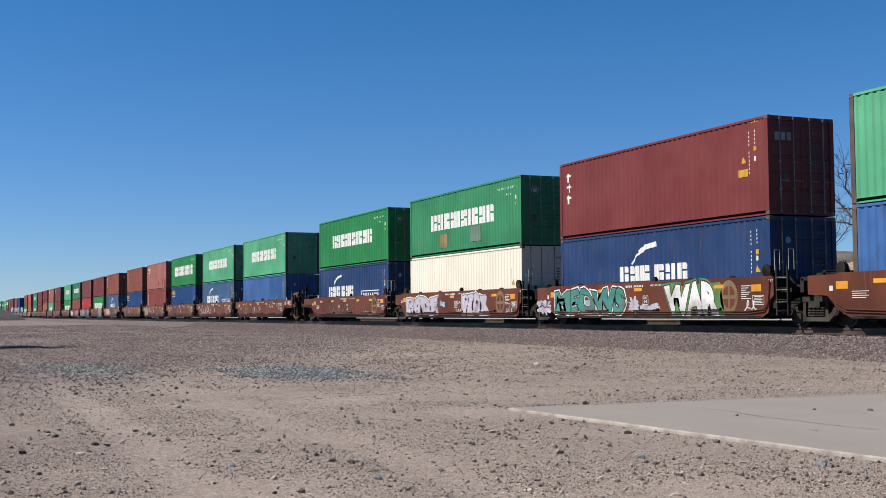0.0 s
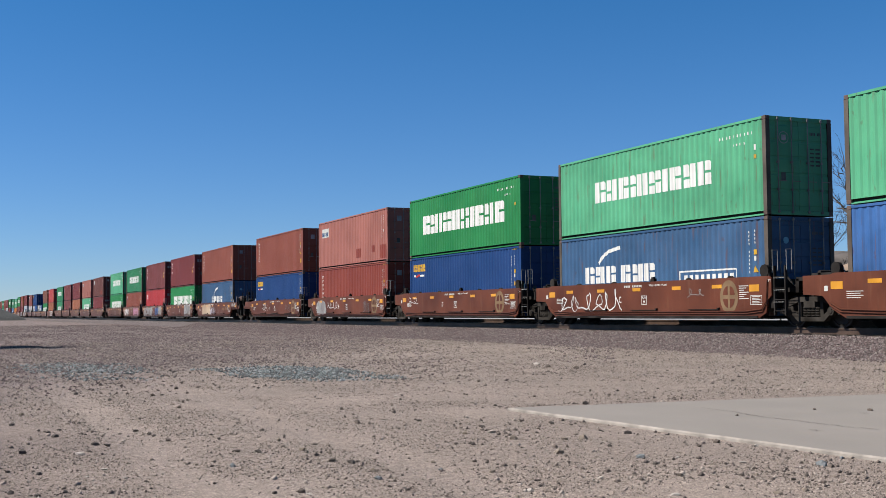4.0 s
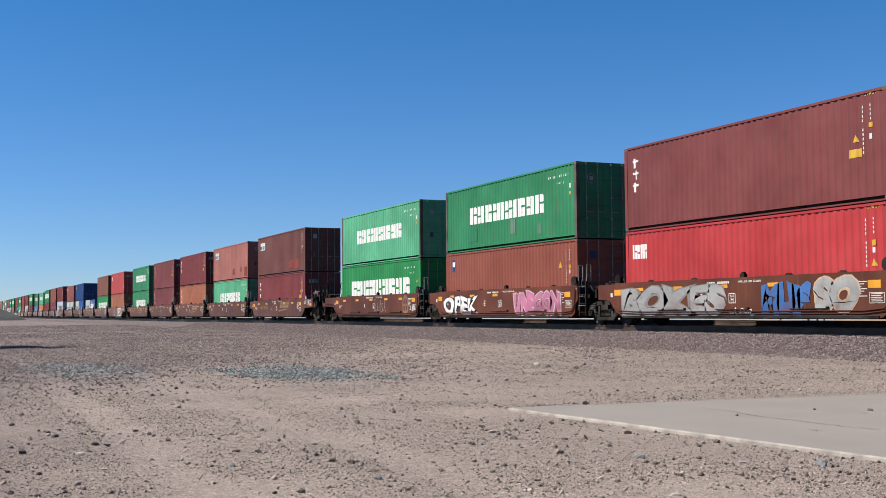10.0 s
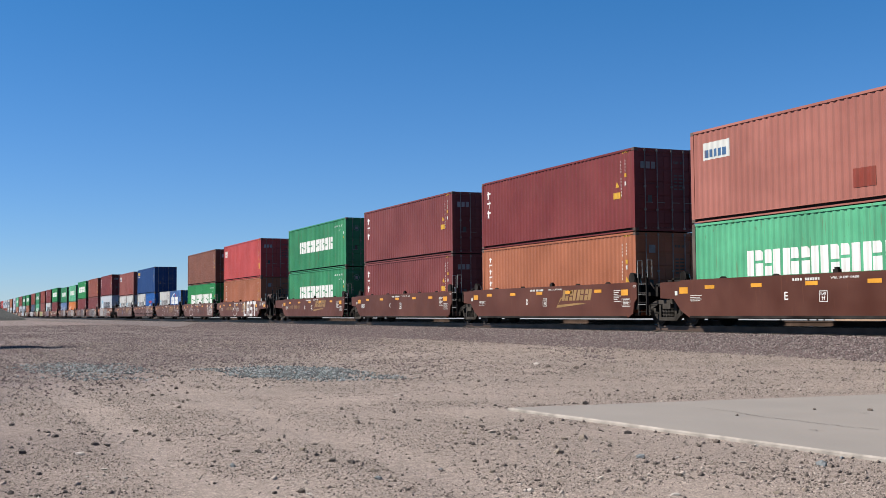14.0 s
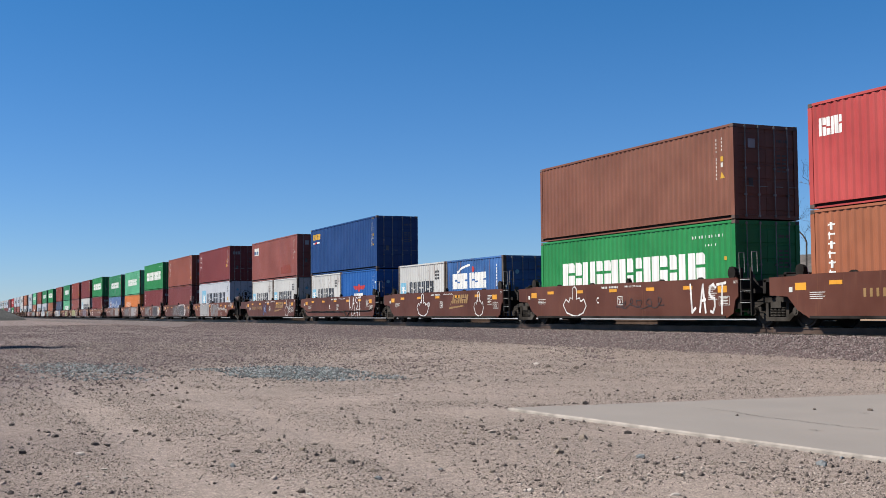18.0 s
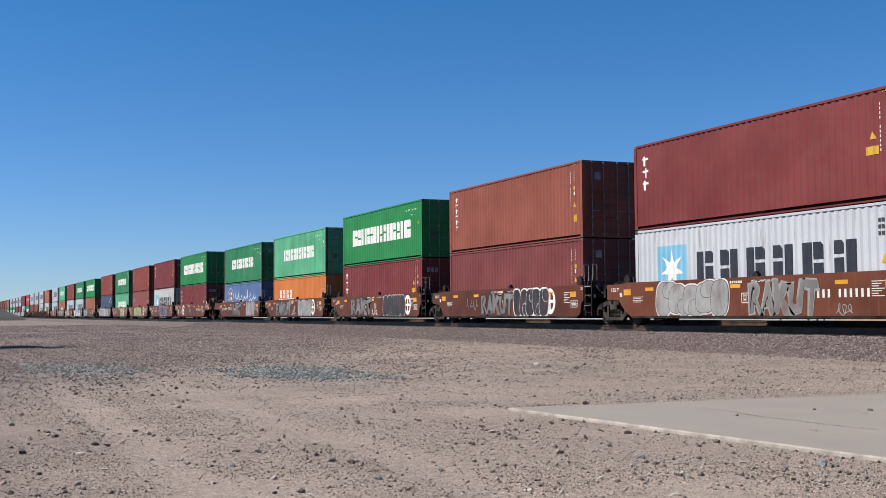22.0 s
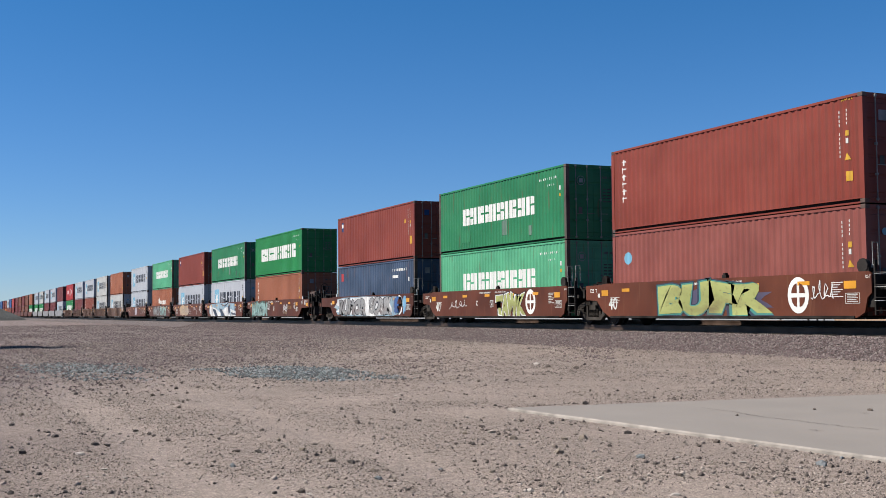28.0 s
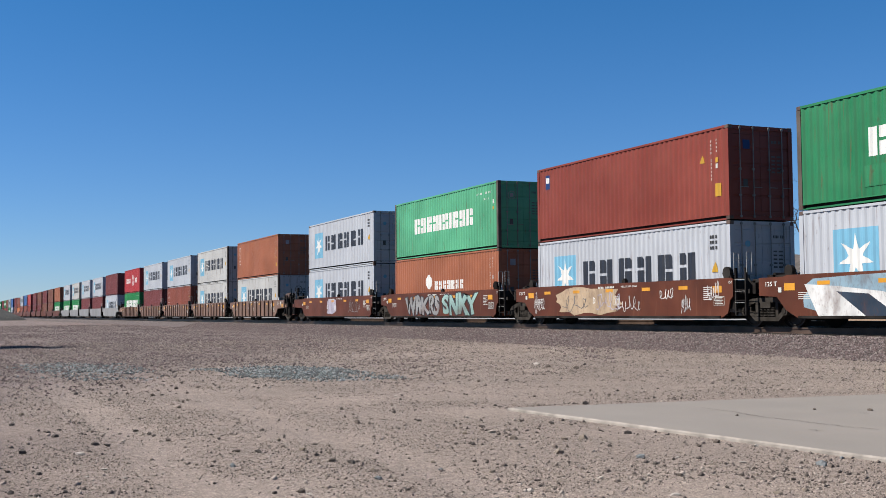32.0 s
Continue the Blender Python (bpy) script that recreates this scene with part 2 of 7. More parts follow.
def ground_material():
    """Sandy dirt with gravel grain, drier and darker stretches."""
    m = material("sandy_gravel_ground", (0.222, 0.179, 0.155), 0.95, 0, 0.06, 0.22, 14, bump=1.0, bump_scale=70,
                 col2=(0.256, 0.207, 0.179))
    nt = m.node_tree
    n, l = nt.nodes, nt.links
    bsdf = n["Principled BSDF"]
    base = bsdf.inputs["Base Color"].links[0].from_socket
    geo = n.new("ShaderNodeNewGeometry")
    def speck(scale, lo, hi, col, base, amount):
        v = n.new("ShaderNodeTexVoronoi")
        v.inputs["Scale"].default_value = scale
        l.new(geo.outputs["Position"], v.inputs["Vector"])
        r = n.new("ShaderNodeMapRange")
        r.inputs["From Min"].default_value, r.inputs["From Max"].default_value = lo, hi
        r.inputs["To Min"].default_value, r.inputs["To Max"].default_value = amount, 0
        l.new(v.outputs["Distance"], r.inputs["Value"])
        x = n.new("ShaderNodeMix")
        x.data_type = "RGBA"
        l.new(r.outputs[0], x.inputs[0])
        l.new(base, x.inputs[6])
        x.inputs[7].default_value = (*col, 1)
        return x.outputs[2]
    base = speck(95, 0.16, 0.40, (0.0913, 0.072, 0.0597), base, 0.6)
    base = speck(42, 0.16, 0.34, (0.0959, 0.0743, 0.0626), base, 0.6)
    base = speck(19, 0.12, 0.24, (0.0766, 0.0626, 0.055), base, 0.45)
    base = speck(27, 0.10, 0.22, (0.2492, 0.2158, 0.1825), base, 0.6)
    # coarse grain and patchy damp tone
    def grain(scale, lo, hi, dark, light, base, detail=4):
        t = n.new("ShaderNodeTexNoise")
        t.inputs["Scale"].default_value = scale
        t.inputs["Detail"].default_value = detail
        l.new(geo.outputs["Position"], t.inputs["Vector"])
        r = n.new("ShaderNodeMapRange")
        r.inputs["From Min"].default_value, r.inputs["From Max"].default_value = lo, hi
        r.inputs["To Min"].default_value, r.inputs["To Max"].default_value = dark, light
        l.new(t.outputs["Fac"], r.inputs["Value"])
        x = n.new("ShaderNodeVectorMath")
        x.operation = "SCALE"
        l.new(base, x.inputs[0])
        l.new(r.outputs[0], x.inputs["Scale"])
        return x.outputs[0]
    base = grain(130, 0.36, 0.64, 0.52, 1.44, base, 2)
    base = grain(48, 0.36, 0.64, 0.74, 1.24, base, 5)
    base = grain(13, 0.36, 0.64, 0.84, 1.15, base, 3)
    base = grain(0.7, 0.35, 0.65, 0.93, 1.07, base, 8)
    # paler wheel-packed band that crosses the yard
    sx = n.new("ShaderNodeSeparateXYZ")
    l.new(geo.outputs["Position"], sx.inputs[0])
    lane = n.new("ShaderNodeMath")
    lane.operation = "MULTIPLY_ADD"
    lane.inputs[1].default_value = LANE_SLOPE
    l.new(sx.outputs[0], lane.inputs[0])
    l.new(sx.outputs[1], lane.inputs[2])
    wave = n.new("ShaderNodeTexNoise")
    wave.inputs["Scale"].default_value = 0.8
    l.new(geo.outputs["Position"], wave.inputs["Vector"])
    ping = n.new("ShaderNodeMath")
    ping.operation = "ADD"
    l.new(lane.outputs[0], ping.inputs[0])
    l.new(wave.outputs["Fac"], ping.inputs[1])
    for centre in (LANE_AT, LANE_AT + 1.7):
        gap = n.new("ShaderNodeMath")
        gap.operation = "SUBTRACT"
        l.new(ping.outputs[0], gap.inputs[0])
        gap.inputs[1].default_value = centre + 0.5
        dist = n.new("ShaderNodeMath")
        dist.operation = "ABSOLUTE"
        l.new(gap.outputs[0], dist.inputs[0])
        r = n.new("ShaderNodeMapRange")
        r.inputs["From Min"].default_value, r.inputs["From Max"].default_value = 0.10, 0.45
        r.inputs["To Min"].default_value, r.inputs["To Max"].default_value = 0.55, 0
        l.new(dist.outputs[0], r.inputs["Value"])
        x = n.new("ShaderNodeMix")
        x.data_type = "RGBA"
        l.new(r.outputs[0], x.inputs[0])
        l.new(base, x.inputs[6])
        x.blend_type = "MULTIPLY"
        x.inputs[7].default_value = (1.10, 1.10, 1.11, 1)
        base = x.outputs[2]
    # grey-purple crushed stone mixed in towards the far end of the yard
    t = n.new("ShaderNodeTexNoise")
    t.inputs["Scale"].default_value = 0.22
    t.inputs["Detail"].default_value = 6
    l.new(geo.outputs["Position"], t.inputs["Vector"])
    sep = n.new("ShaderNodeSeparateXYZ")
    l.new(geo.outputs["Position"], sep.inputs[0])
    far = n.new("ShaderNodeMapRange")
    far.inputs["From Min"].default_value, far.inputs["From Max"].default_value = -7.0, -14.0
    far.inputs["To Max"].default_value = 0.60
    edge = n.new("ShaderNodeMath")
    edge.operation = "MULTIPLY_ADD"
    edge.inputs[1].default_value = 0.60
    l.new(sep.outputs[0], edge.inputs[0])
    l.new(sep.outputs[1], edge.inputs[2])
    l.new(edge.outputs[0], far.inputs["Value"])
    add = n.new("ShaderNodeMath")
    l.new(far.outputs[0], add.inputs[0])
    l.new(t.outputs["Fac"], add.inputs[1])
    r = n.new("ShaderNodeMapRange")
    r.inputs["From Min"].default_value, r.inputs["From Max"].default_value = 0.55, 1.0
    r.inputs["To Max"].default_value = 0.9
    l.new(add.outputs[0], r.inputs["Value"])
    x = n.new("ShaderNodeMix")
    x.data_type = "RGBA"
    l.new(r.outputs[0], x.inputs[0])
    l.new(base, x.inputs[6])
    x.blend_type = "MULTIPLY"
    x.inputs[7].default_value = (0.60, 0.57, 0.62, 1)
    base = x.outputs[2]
    # coarser, browner soil outside the wheel tracks, darkened further for edge light falloff
    soil = n.new("ShaderNodeMath")
    soil.operation = "MULTIPLY_ADD"
    soil.inputs[1].default_value = -0.8
    l.new(wave.outputs["Fac"], soil.inputs[0])
    l.new(sep.outputs[1], soil.inputs[2])
    r = n.new("ShaderNodeMapRange")
    r.inputs["From Min"].default_value, r.inputs["From Max"].default_value = 1.1, -0.4
    l.new(soil.outputs[0], r.inputs["Value"])
    x = n.new("ShaderNodeMix")
    x.data_type, x.blend_type = "RGBA", "MULTIPLY"
    l.new(r.outputs[0], x.inputs[0])
    l.new(base, x.inputs[6])
    x.inputs[7].default_value = (0.68, 0.65, 0.67, 1)
    base = x.outputs[2]
    # stone dust washed out of the ballast along its foot
    r = n.new("ShaderNodeMapRange")
    r.inputs["From Min"].default_value, r.inputs["From Max"].default_value = 15.5, 19.5
    l.new(soil.outputs[0], r.inputs["Value"])
    x = n.new("ShaderNodeMix")
    x.data_type, x.blend_type = "RGBA", "MULTIPLY"
    l.new(r.outputs[0], x.inputs[0])
    l.new(base, x.inputs[6])
    x.inputs[7].default_value = (0.74, 0.71, 0.74, 1)
    l.new(x.outputs[2], bsdf.inputs["Base Color"])
    return m


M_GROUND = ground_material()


def rock_material(name, cols):
    """Loose stones, each of its own tone."""
    m = material(name, cols[0], 0.9, 0, 0.15, 20, 90)
    nt = m.node_tree
    n, l = nt.nodes, nt.links
    geo = n.new("ShaderNodeNewGeometry")
    r = n.new("ShaderNodeValToRGB")
    r.color_ramp.interpolation = "CONSTANT"
    while len(r.color_ramp.elements) < len(cols):
        r.color_ramp.elements.new(0.5)
    for k, c in enumerate(cols):
        r.color_ramp.elements[k].position = k / len(cols)
        r.color_ramp.elements[k].color = (*c, 1)
    l.new(geo.outputs["Random Per Island"], r.inputs[0])
    l.new(r.outputs[0], n["Principled BSDF"].inputs["Base Color"])
    return m


M_STONES = rock_material("yard_stones", [(0.196, 0.160, 0.140), (0.130, 0.104, 0.091), (0.262, 0.217, 0.190), (0.062, 0.050, 0.045), (0.170, 0.138, 0.121), (0.335, 0.288, 0.255), (0.098, 0.079, 0.070), (0.285, 0.240, 0.212)])
M_CLODS = rock_material("dark_clods", [(0.098, 0.079, 0.070), (0.062, 0.050, 0.045), (0.130, 0.104, 0.091), (0.215, 0.180, 0.158), (0.080, 0.064, 0.057)])
M_BALROCK = rock_material("ballast_stones", [(0.128, 0.094, 0.092), (0.082, 0.062, 0.062), (0.160, 0.127, 0.124), (0.106, 0.074, 0.074), (0.205, 0.176, 0.170), (0.068, 0.051, 0.051)])
M_BLUESTONES = rock_material("blue_grey_stones", [(0.0938, 0.1125, 0.12), (0.15, 0.174, 0.18), (0.045, 0.0525, 0.0562), (0.225, 0.2438, 0.2475), (0.0735, 0.081, 0.0825)])

# ------------------------------------------------------------ mesh helpers
def box(bm, x0, x1, y0, y1, z0, z1):
    v = [bm.verts.new((x, y, z)) for x in (x0, x1) for y in (y0, y1) for z in (z0, z1)]
    for f in ((0, 1, 3, 2), (4, 6, 7, 5), (0, 4, 5, 1), (2, 3, 7, 6), (0, 2, 6, 4), (1, 5, 7, 3)):
        bm.faces.new([v[k] for k in f])
    return bm


def prism(bm, pts, y0, y1):
    """A plate: the outline pts (x, z) from y0 to y1."""
    a = [bm.verts.new((x, y0, z)) for x, z in pts]
    b = [bm.verts.new((x, y1, z)) for x, z in pts]
    bm.faces.new(a)
    bm.faces.new(b[::-1])
    for k in range(len(pts)):
        j = (k + 1) % len(pts)
        bm.faces.new((a[j], a[k], b[k], b[j]))
    return bm


def tube(bm, p, q, r0, r1=None, n=8, cap=True):
    r1 = r0 if r1 is None else r1
    p, q = Vector(p), Vector(q)
    d = (q - p).normalized()
    u = d.orthogonal().normalized()
    w = d.cross(u)
    a, b = [], []
    for k in range(n):
        t = 2 * math.pi * k / n
        e = u * math.cos(t) + w * math.sin(t)
        a.append(bm.verts.new(p + e * r0))
        b.append(bm.verts.new(q + e * r1))
    for k in range(n):
        j = (k + 1) % n
        bm.faces.new((a[k], a[j], b[j], b[k]))
    if cap:
        bm.faces.new(a[::-1])
        bm.faces.new(b)
    return bm


def hose(bm, pts, r, n=6):
    """One unbroken tube through the points."""
    rings = []
    for k, p in enumerate(pts):
        d = (Vector(pts[min(k + 1, len(pts) - 1)]) - Vector(pts[max(k - 1, 0)])).normalized()
        u = d.cross(Vector((0, 1, 0))).normalized()
        v = d.cross(u)
        rings.append([bm.verts.new(Vector(p) + (u * math.cos(2 * math.pi * j / n) + v * math.sin(2 * math.pi * j / n)) * r) for j in range(n)])
    for a, b in zip(rings[:-1], rings[1:]):
        for j in range(n):
            bm.faces.new((a[j], a[(j + 1) % n], b[(j + 1) % n], b[j]))
    bm.faces.new(rings[0][::-1])
    bm.faces.new(rings[-1])


def torus(bm, c, axis, R, r, n=20, m=6):
    axis = Vector(axis).normalized()
    u = axis.orthogonal().normalized()
    w = axis.cross(u)
    rings = []
    for k in range(n):
        t = 2 * math.pi * k / n
        e = u * math.cos(t) + w * math.sin(t)
        rings.append([bm.verts.new(Vector(c) + e * (R + r * math.cos(s * 2 * math.pi / m)) + axis * r * math.sin(s * 2 * math.pi / m)) for s in range(m)])
    for k in range(n):
        for s in range(m):
            bm.faces.new((rings[k][s], rings[(k + 1) % n][s], rings[(k + 1) % n][(s + 1) % m], rings[k][(s + 1) % m]))
    return bm


MESHES = {}
SMALL = {"tank_bracket", "company_star", "company_emblem", "emblem_cross", "code_plate", "warning_label", "company_mark", "height_stripes", "stencil_panel", "stencil", "emblem", "repair_patch", "company_line", "spray_letters", "spray_outline", "reporting_bars", "emblem_cutout", "spray_tag", "grab_iron", "spring_nest"}


def shared(key, make):
    """One mesh per key; its material is set on each object."""
    if key not in MESHES:
        bm = bmesh.new()
        make(bm)
        bmesh.ops.recalc_face_normals(bm, faces=bm.faces)
        me = bpy.data.meshes.new(str(key))
        bm.to_mesh(me)
        bm.free()
        me.materials.append(None)
        MESHES[key] = me
    return MESHES[key]


def put(name, mesh, mat, parent=None, at=(0, 0, 0), rz=0.0, label=""):
    ob = new(name, mesh)
    ob.parent = parent
    ob.matrix_basis = pose(*at, 0, 0, rz)
    ob.material_slots[0].link = "OBJECT"
    ob.material_slots[0].material = mat
    if label:
        ob["label"] = label
    if name in SMALL:
        ob["kind"] = "stuff"
    return ob


def part(name, bm, mat, parent=None, label="", smooth=False):
    bmesh.ops.recalc_face_normals(bm, faces=bm.faces)
    me = bpy.data.meshes.new(name)
    bm.to_mesh(me)
    bm.free()
    me.materials.append(mat)
    small = name in SMALL
    if smooth:
        me.polygons.foreach_set("use_smooth", [True] * len(me.polygons))
    ob = new(name, me)
    ob.parent = parent
    if small:
        ob["kind"] = "stuff"
    if label:
        ob["label"] = label
    return ob


def text_mesh(body_text, bold=0.0, shear=0.0, wild=0.0):
    """A word as a flat mesh, one unit wide and one unit high, from its lower left corner, in the x-z plane."""
    key = ("text", body_text, bold, shear, wild)
    if key in MESHES:
        return MESHES[key]
    cu = bpy.data.curves.new("lettering", "FONT")
    cu.body = body_text
    cu.offset = bold
    cu.shear = shear
    cu.resolution_u = 3
    ob = new("lettering", cu)
    me = bpy.data.meshes.new_from_object(ob.evaluated_get(bpy.context.evaluated_depsgraph_get()))
    bpy.data.objects.remove(ob)
    n = len(me.vertices)
    co = np.empty(n * 3)
    me.vertices.foreach_get("co", co)
    co = co.reshape(-1, 3)
    lo, hi = co.min(0), co.max(0)
    u = (co - lo) / np.maximum(hi - lo, 1e-6)
    if wild:
        # swung baseline and swelling strokes of a hand-sprayed word
        k = 2.2 * len(body_text)
        u[:, 0] = u[:, 0] + wild * 0.05 * np.sin(6 * u[:, 1] + k * u[:, 0])
        u[:, 1] = u[:, 1] * (1 - wild * 0.12 * (1 + np.sin(k * u[:, 0] + 1))) + wild * 0.10 * (1 + np.sin(1.7 * k * u[:, 0]))
        u = (u - u.min(0)) / np.maximum(u.max(0) - u.min(0), 1e-6)
    out = np.stack([u[:, 0], np.zeros(n), u[:, 1]], 1)
    me.vertices.foreach_set("co", out.ravel())
    me.update()
    me.materials.clear()
    me.materials.append(None)
    MESHES[key] = me
    return me

# ------------------------------------------------------------ ground and track
TRACK_Y = 23.02
RAIL_Z = 0.635
BAL_Z = 0.44


def graded(lo, a, b, hi, fine, grow=1.22):
    """Coordinates that are dense between a and b and thin out to lo and hi."""
    mid = list(np.arange(a, b + 1e-6, fine))
    left, x, d = [], a, fine
    while x > lo:
        d *= grow
        x -= d
        left.append(max(x, lo))
    right, x, d = [], mid[-1], fine
    while x < hi:
        d *= grow
        x += d
        right.append(min(x, hi))
    return np.array(left[::-1] + mid + right)


def terrain(x, y):
    """Height of the yard: shallow swells, wheel ruts and a rough surface, level by the track."""
    p = Vector((x, y, 0))
    z = 0.035 * noise.noise(p * 0.13) + 0.008 * noise.noise(p * 0.7) + 0.006 * noise.noise(p * 2.9)
    for off in (0.0, 1.7):
        d = y + 0.01 * x - 1.5 - off
        z -= 0.03 * math.exp(-(d / 0.28) ** 2) * (1 if x < -3 else 0)
    fade = min(1, max(0, (19.0 - y) / 2)) if y < 22 else min(1, max(0, (y - 34) / 3))
    near = math.exp(-max(0, math.hypot(x, y) - 60) / 60)
    slab = 0.0 if (-12.6 < x < 4 and 5.4 < y < 17) else 1.0
    return z * fade * near * slab


def build_ground():
    xs, ys = graded(-3500, -36, -4, 1500, 0.14), graded(-1500, 0.0, 12.5, 3500, 0.14)
    nx, ny = len(xs), len(ys)
    co = np.empty((nx, ny, 3))
    for i, x in enumerate(xs):
        for j, y in enumerate(ys):
            co[i, j] = (x, y, terrain(x, y) if abs(x) < 400 and abs(y) < 400 else 0)
    idx = np.arange(nx * ny).reshape(nx, ny)
    quads = np.stack([idx[:-1, :-1], idx[1:, :-1], idx[1:, 1:], idx[:-1, 1:]], -1).reshape(-1, 4)
    me = bpy.data.meshes.new("ground")
    me.from_pydata(co.reshape(-1, 3).tolist(), [], quads.tolist())
    me.polygons.foreach_set("use_smooth", [True] * len(me.polygons))
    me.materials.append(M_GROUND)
    ob = new("ground", me)
    tagged(ob, "dry sandy ground strewn with fine gravel", "ground", kind="structure")


build_ground()


def ballast_height(y):
    d = abs(y - TRACK_Y)
    return BAL_Z - 0.03 if d < 1.85 else max(-0.06, BAL_Z - 0.03 - (d - 1.85) * 0.2686)


FAR_TRACK_Y, FAR_LIFT = TRACK_Y + 4.35, 0.12


def track_rails(track, yc, lift):
    for s in (-1, 1):
        y, z = yc + s * 0.754, RAIL_Z + lift
        bm = bmesh.new()
        box(bm, -1700, 500, y - 0.075, y + 0.075, z - 0.172, z - 0.155)
        box(bm, -1700, 500, y - 0.010, y + 0.010, z - 0.155, z - 0.040)
        box(bm, -1700, 500, y - 0.036, y + 0.036, z - 0.040, z - 0.004)
        rail = part("rail", bm, M_RAIL, track)
        bm = bmesh.new()
        box(bm, -1700, 500, y - 0.034, y + 0.034, z - 0.004, z)
        part("rail_head", bm, M_RAILTOP, rail, "polished running surface")


def build_track():
    bm = bmesh.new()
    prof = [(TRACK_Y - 3.6, -0.06), (TRACK_Y - 1.85, BAL_Z - 0.03), (TRACK_Y + 1.85, BAL_Z - 0.03), (FAR_TRACK_Y - 1.6, BAL_Z + FAR_LIFT - 0.03),
            (FAR_TRACK_Y + 1.85, BAL_Z + FAR_LIFT - 0.03), (FAR_TRACK_Y + 4.2, -0.06)]
    a = [bm.verts.new((-1700, y, z)) for y, z in prof]
    b = [bm.verts.new((500, y, z)) for y, z in prof]
    for k in range(len(prof) - 1):
        bm.faces.new((a[k], b[k], b[k + 1], a[k + 1]))
    bm.faces.new(a)
    bm.faces.new(b[::-1])
    tagged(part("ballast", bm, M_BALLAST), "raised bed of pinkish-grey crushed stone ballast", "ballast", kind="structure")
    track = tagged(new("railway_track"), "railway track of steel rails on dark ties, under the train", "railway track", kind="structure")
    track_rails(track, TRACK_Y, 0.0)
    tie = shared("tie", lambda bm: box(bm, -0.115, 0.115, -1.30, 1.30, -0.18, 0.0))
    for k in range(60):
        put("tie", tie, M_TIE, track, (-12 - 0.55 * k, TRACK_Y, RAIL_Z - 0.173))
    def tie_row(name, owner, yc, lift, first, count):
        bm = bmesh.new()
        for k in range(count):
            x = first - 0.55 * k
            box(bm, x - 0.115, x + 0.115, yc - 1.3, yc + 1.3, RAIL_Z + lift - 0.35, RAIL_Z + lift - 0.173)
        tagged(part(name, bm, M_TIE, owner), kind="stuff")
    tie_row("far_ties", track, TRACK_Y, 0.0, -12 - 0.55 * 60, 500)
    second = tagged(new("railway_track"), "second railway track beyond the train, on slightly higher ballast", "railway track", kind="structure")
    track_rails(second, FAR_TRACK_Y, FAR_LIFT)
    tie_row("ties", second, FAR_TRACK_Y, FAR_LIFT, -6, 600)


build_track()


def build_slab():
    """The concrete pad at the edge of the yard."""
    bm = bmesh.new()
    pts = [(-12.04, 6.07), (3.5, 7.35), (3.2, 14.6), (-11.25, 14.2)]
    ring = []
    for k in range(4):
        (ax, ay), (bx, by) = pts[k], pts[(k + 1) % 4]
        n = 60
        for s in range(n):
            t = s / n
            j = 0.018 * noise.noise((ax + (bx - ax) * t * 6, ay * 3 + (by - ay) * t * 6, 2.0)) if s else 0
            ring.append((ax + (bx - ax) * t + j, ay + (by - ay) * t + j))
    v0 = [bm.verts.new((x, y, 0.036 + 0.003 * noise.noise((x * 2, y * 2, 0)))) for x, y in ring]
    v1 = [bm.verts.new((x - 0.012 * (1 if x < -11.9 else 0), y - 0.02 * (1 if y < 7.4 else 0), 0.025)) for x, y in ring]
    v2 = [bm.verts.new((x - 0.01, y - 0.02, -0.12)) for x, y in ring]
    bm.faces.new(v0)
    slab = tagged(new("concrete_slab"), "flat pale concrete pad with a chipped edge and hairline cracks", "slab", kind="structure")
    part("slab_top", bm, M_CONC, slab)
    bm = bmesh.new()
    a = [bm.verts.new((v[0], v[1], v[2])) for v in [(x, y, 0.036 + 0.003 * noise.noise((x * 2, y * 2, 0))) for x, y in ring]]
    b = [bm.verts.new((x - 0.008, y - 0.014, 0.022)) for x, y in ring]
    c = [bm.verts.new((x - 0.012, y - 0.02, -0.12)) for x, y in ring]
    for k in range(len(ring)):
        j = (k + 1) % len(ring)
        bm.faces.new((a[k], b[k], b[j], a[j]))
        bm.faces.new((b[k], c[k], c[j], b[j]))
    part("slab_edge", bm, M_CONCEDGE, slab, "chipped lighter concrete edge")
    rng = random.Random(3)
    for pts in ([(-10.91, 7.94), (-10.32, 7.95), (-9.69, 7.83), (-9.31, 7.87), (-8.86, 7.84), (-8.53, 7.88), (-8.13, 7.96)], [(-8.45, 7.37), (-8.36, 7.42)], [(-9.57, 9.01), (-9.46, 9.08)]):
        bm = bmesh.new()
        fine = []
        for (ax, ay), (bx, by) in zip(pts[:-1], pts[1:]):
            for t in (0, 0.2, 0.4, 0.6, 0.8):
                fine.append((ax + (bx - ax) * t + rng.gauss(0, 0.012), ay + (by - ay) * t + rng.gauss(0, 0.012)))
        for k, poly in enumerate(stroke(fine, 0.011)):
            bm.faces.new([bm.verts.new((x, y, 0.0425 + 0.0003 * (k % 3))) for x, y in poly])
        part("crack", bm, M_CRACK, slab, "dark hairline crack")



# ------------------------------------------------------------ containers
SIDE_Y = 1.219
PITCH, DEEP = 0.278, 0.028


def rib_y(x, x0):
    """Depth of the corrugated wall behind its outer skin."""
    u = ((x - x0) % PITCH) / PITCH
    if u < 0.26:
        return 0.0
    if u < 0.50:
        return DEEP * (u - 0.26) / 0.24
    if u < 0.76:
        return DEEP
    return DEEP * (1.0 - u) / 0.24


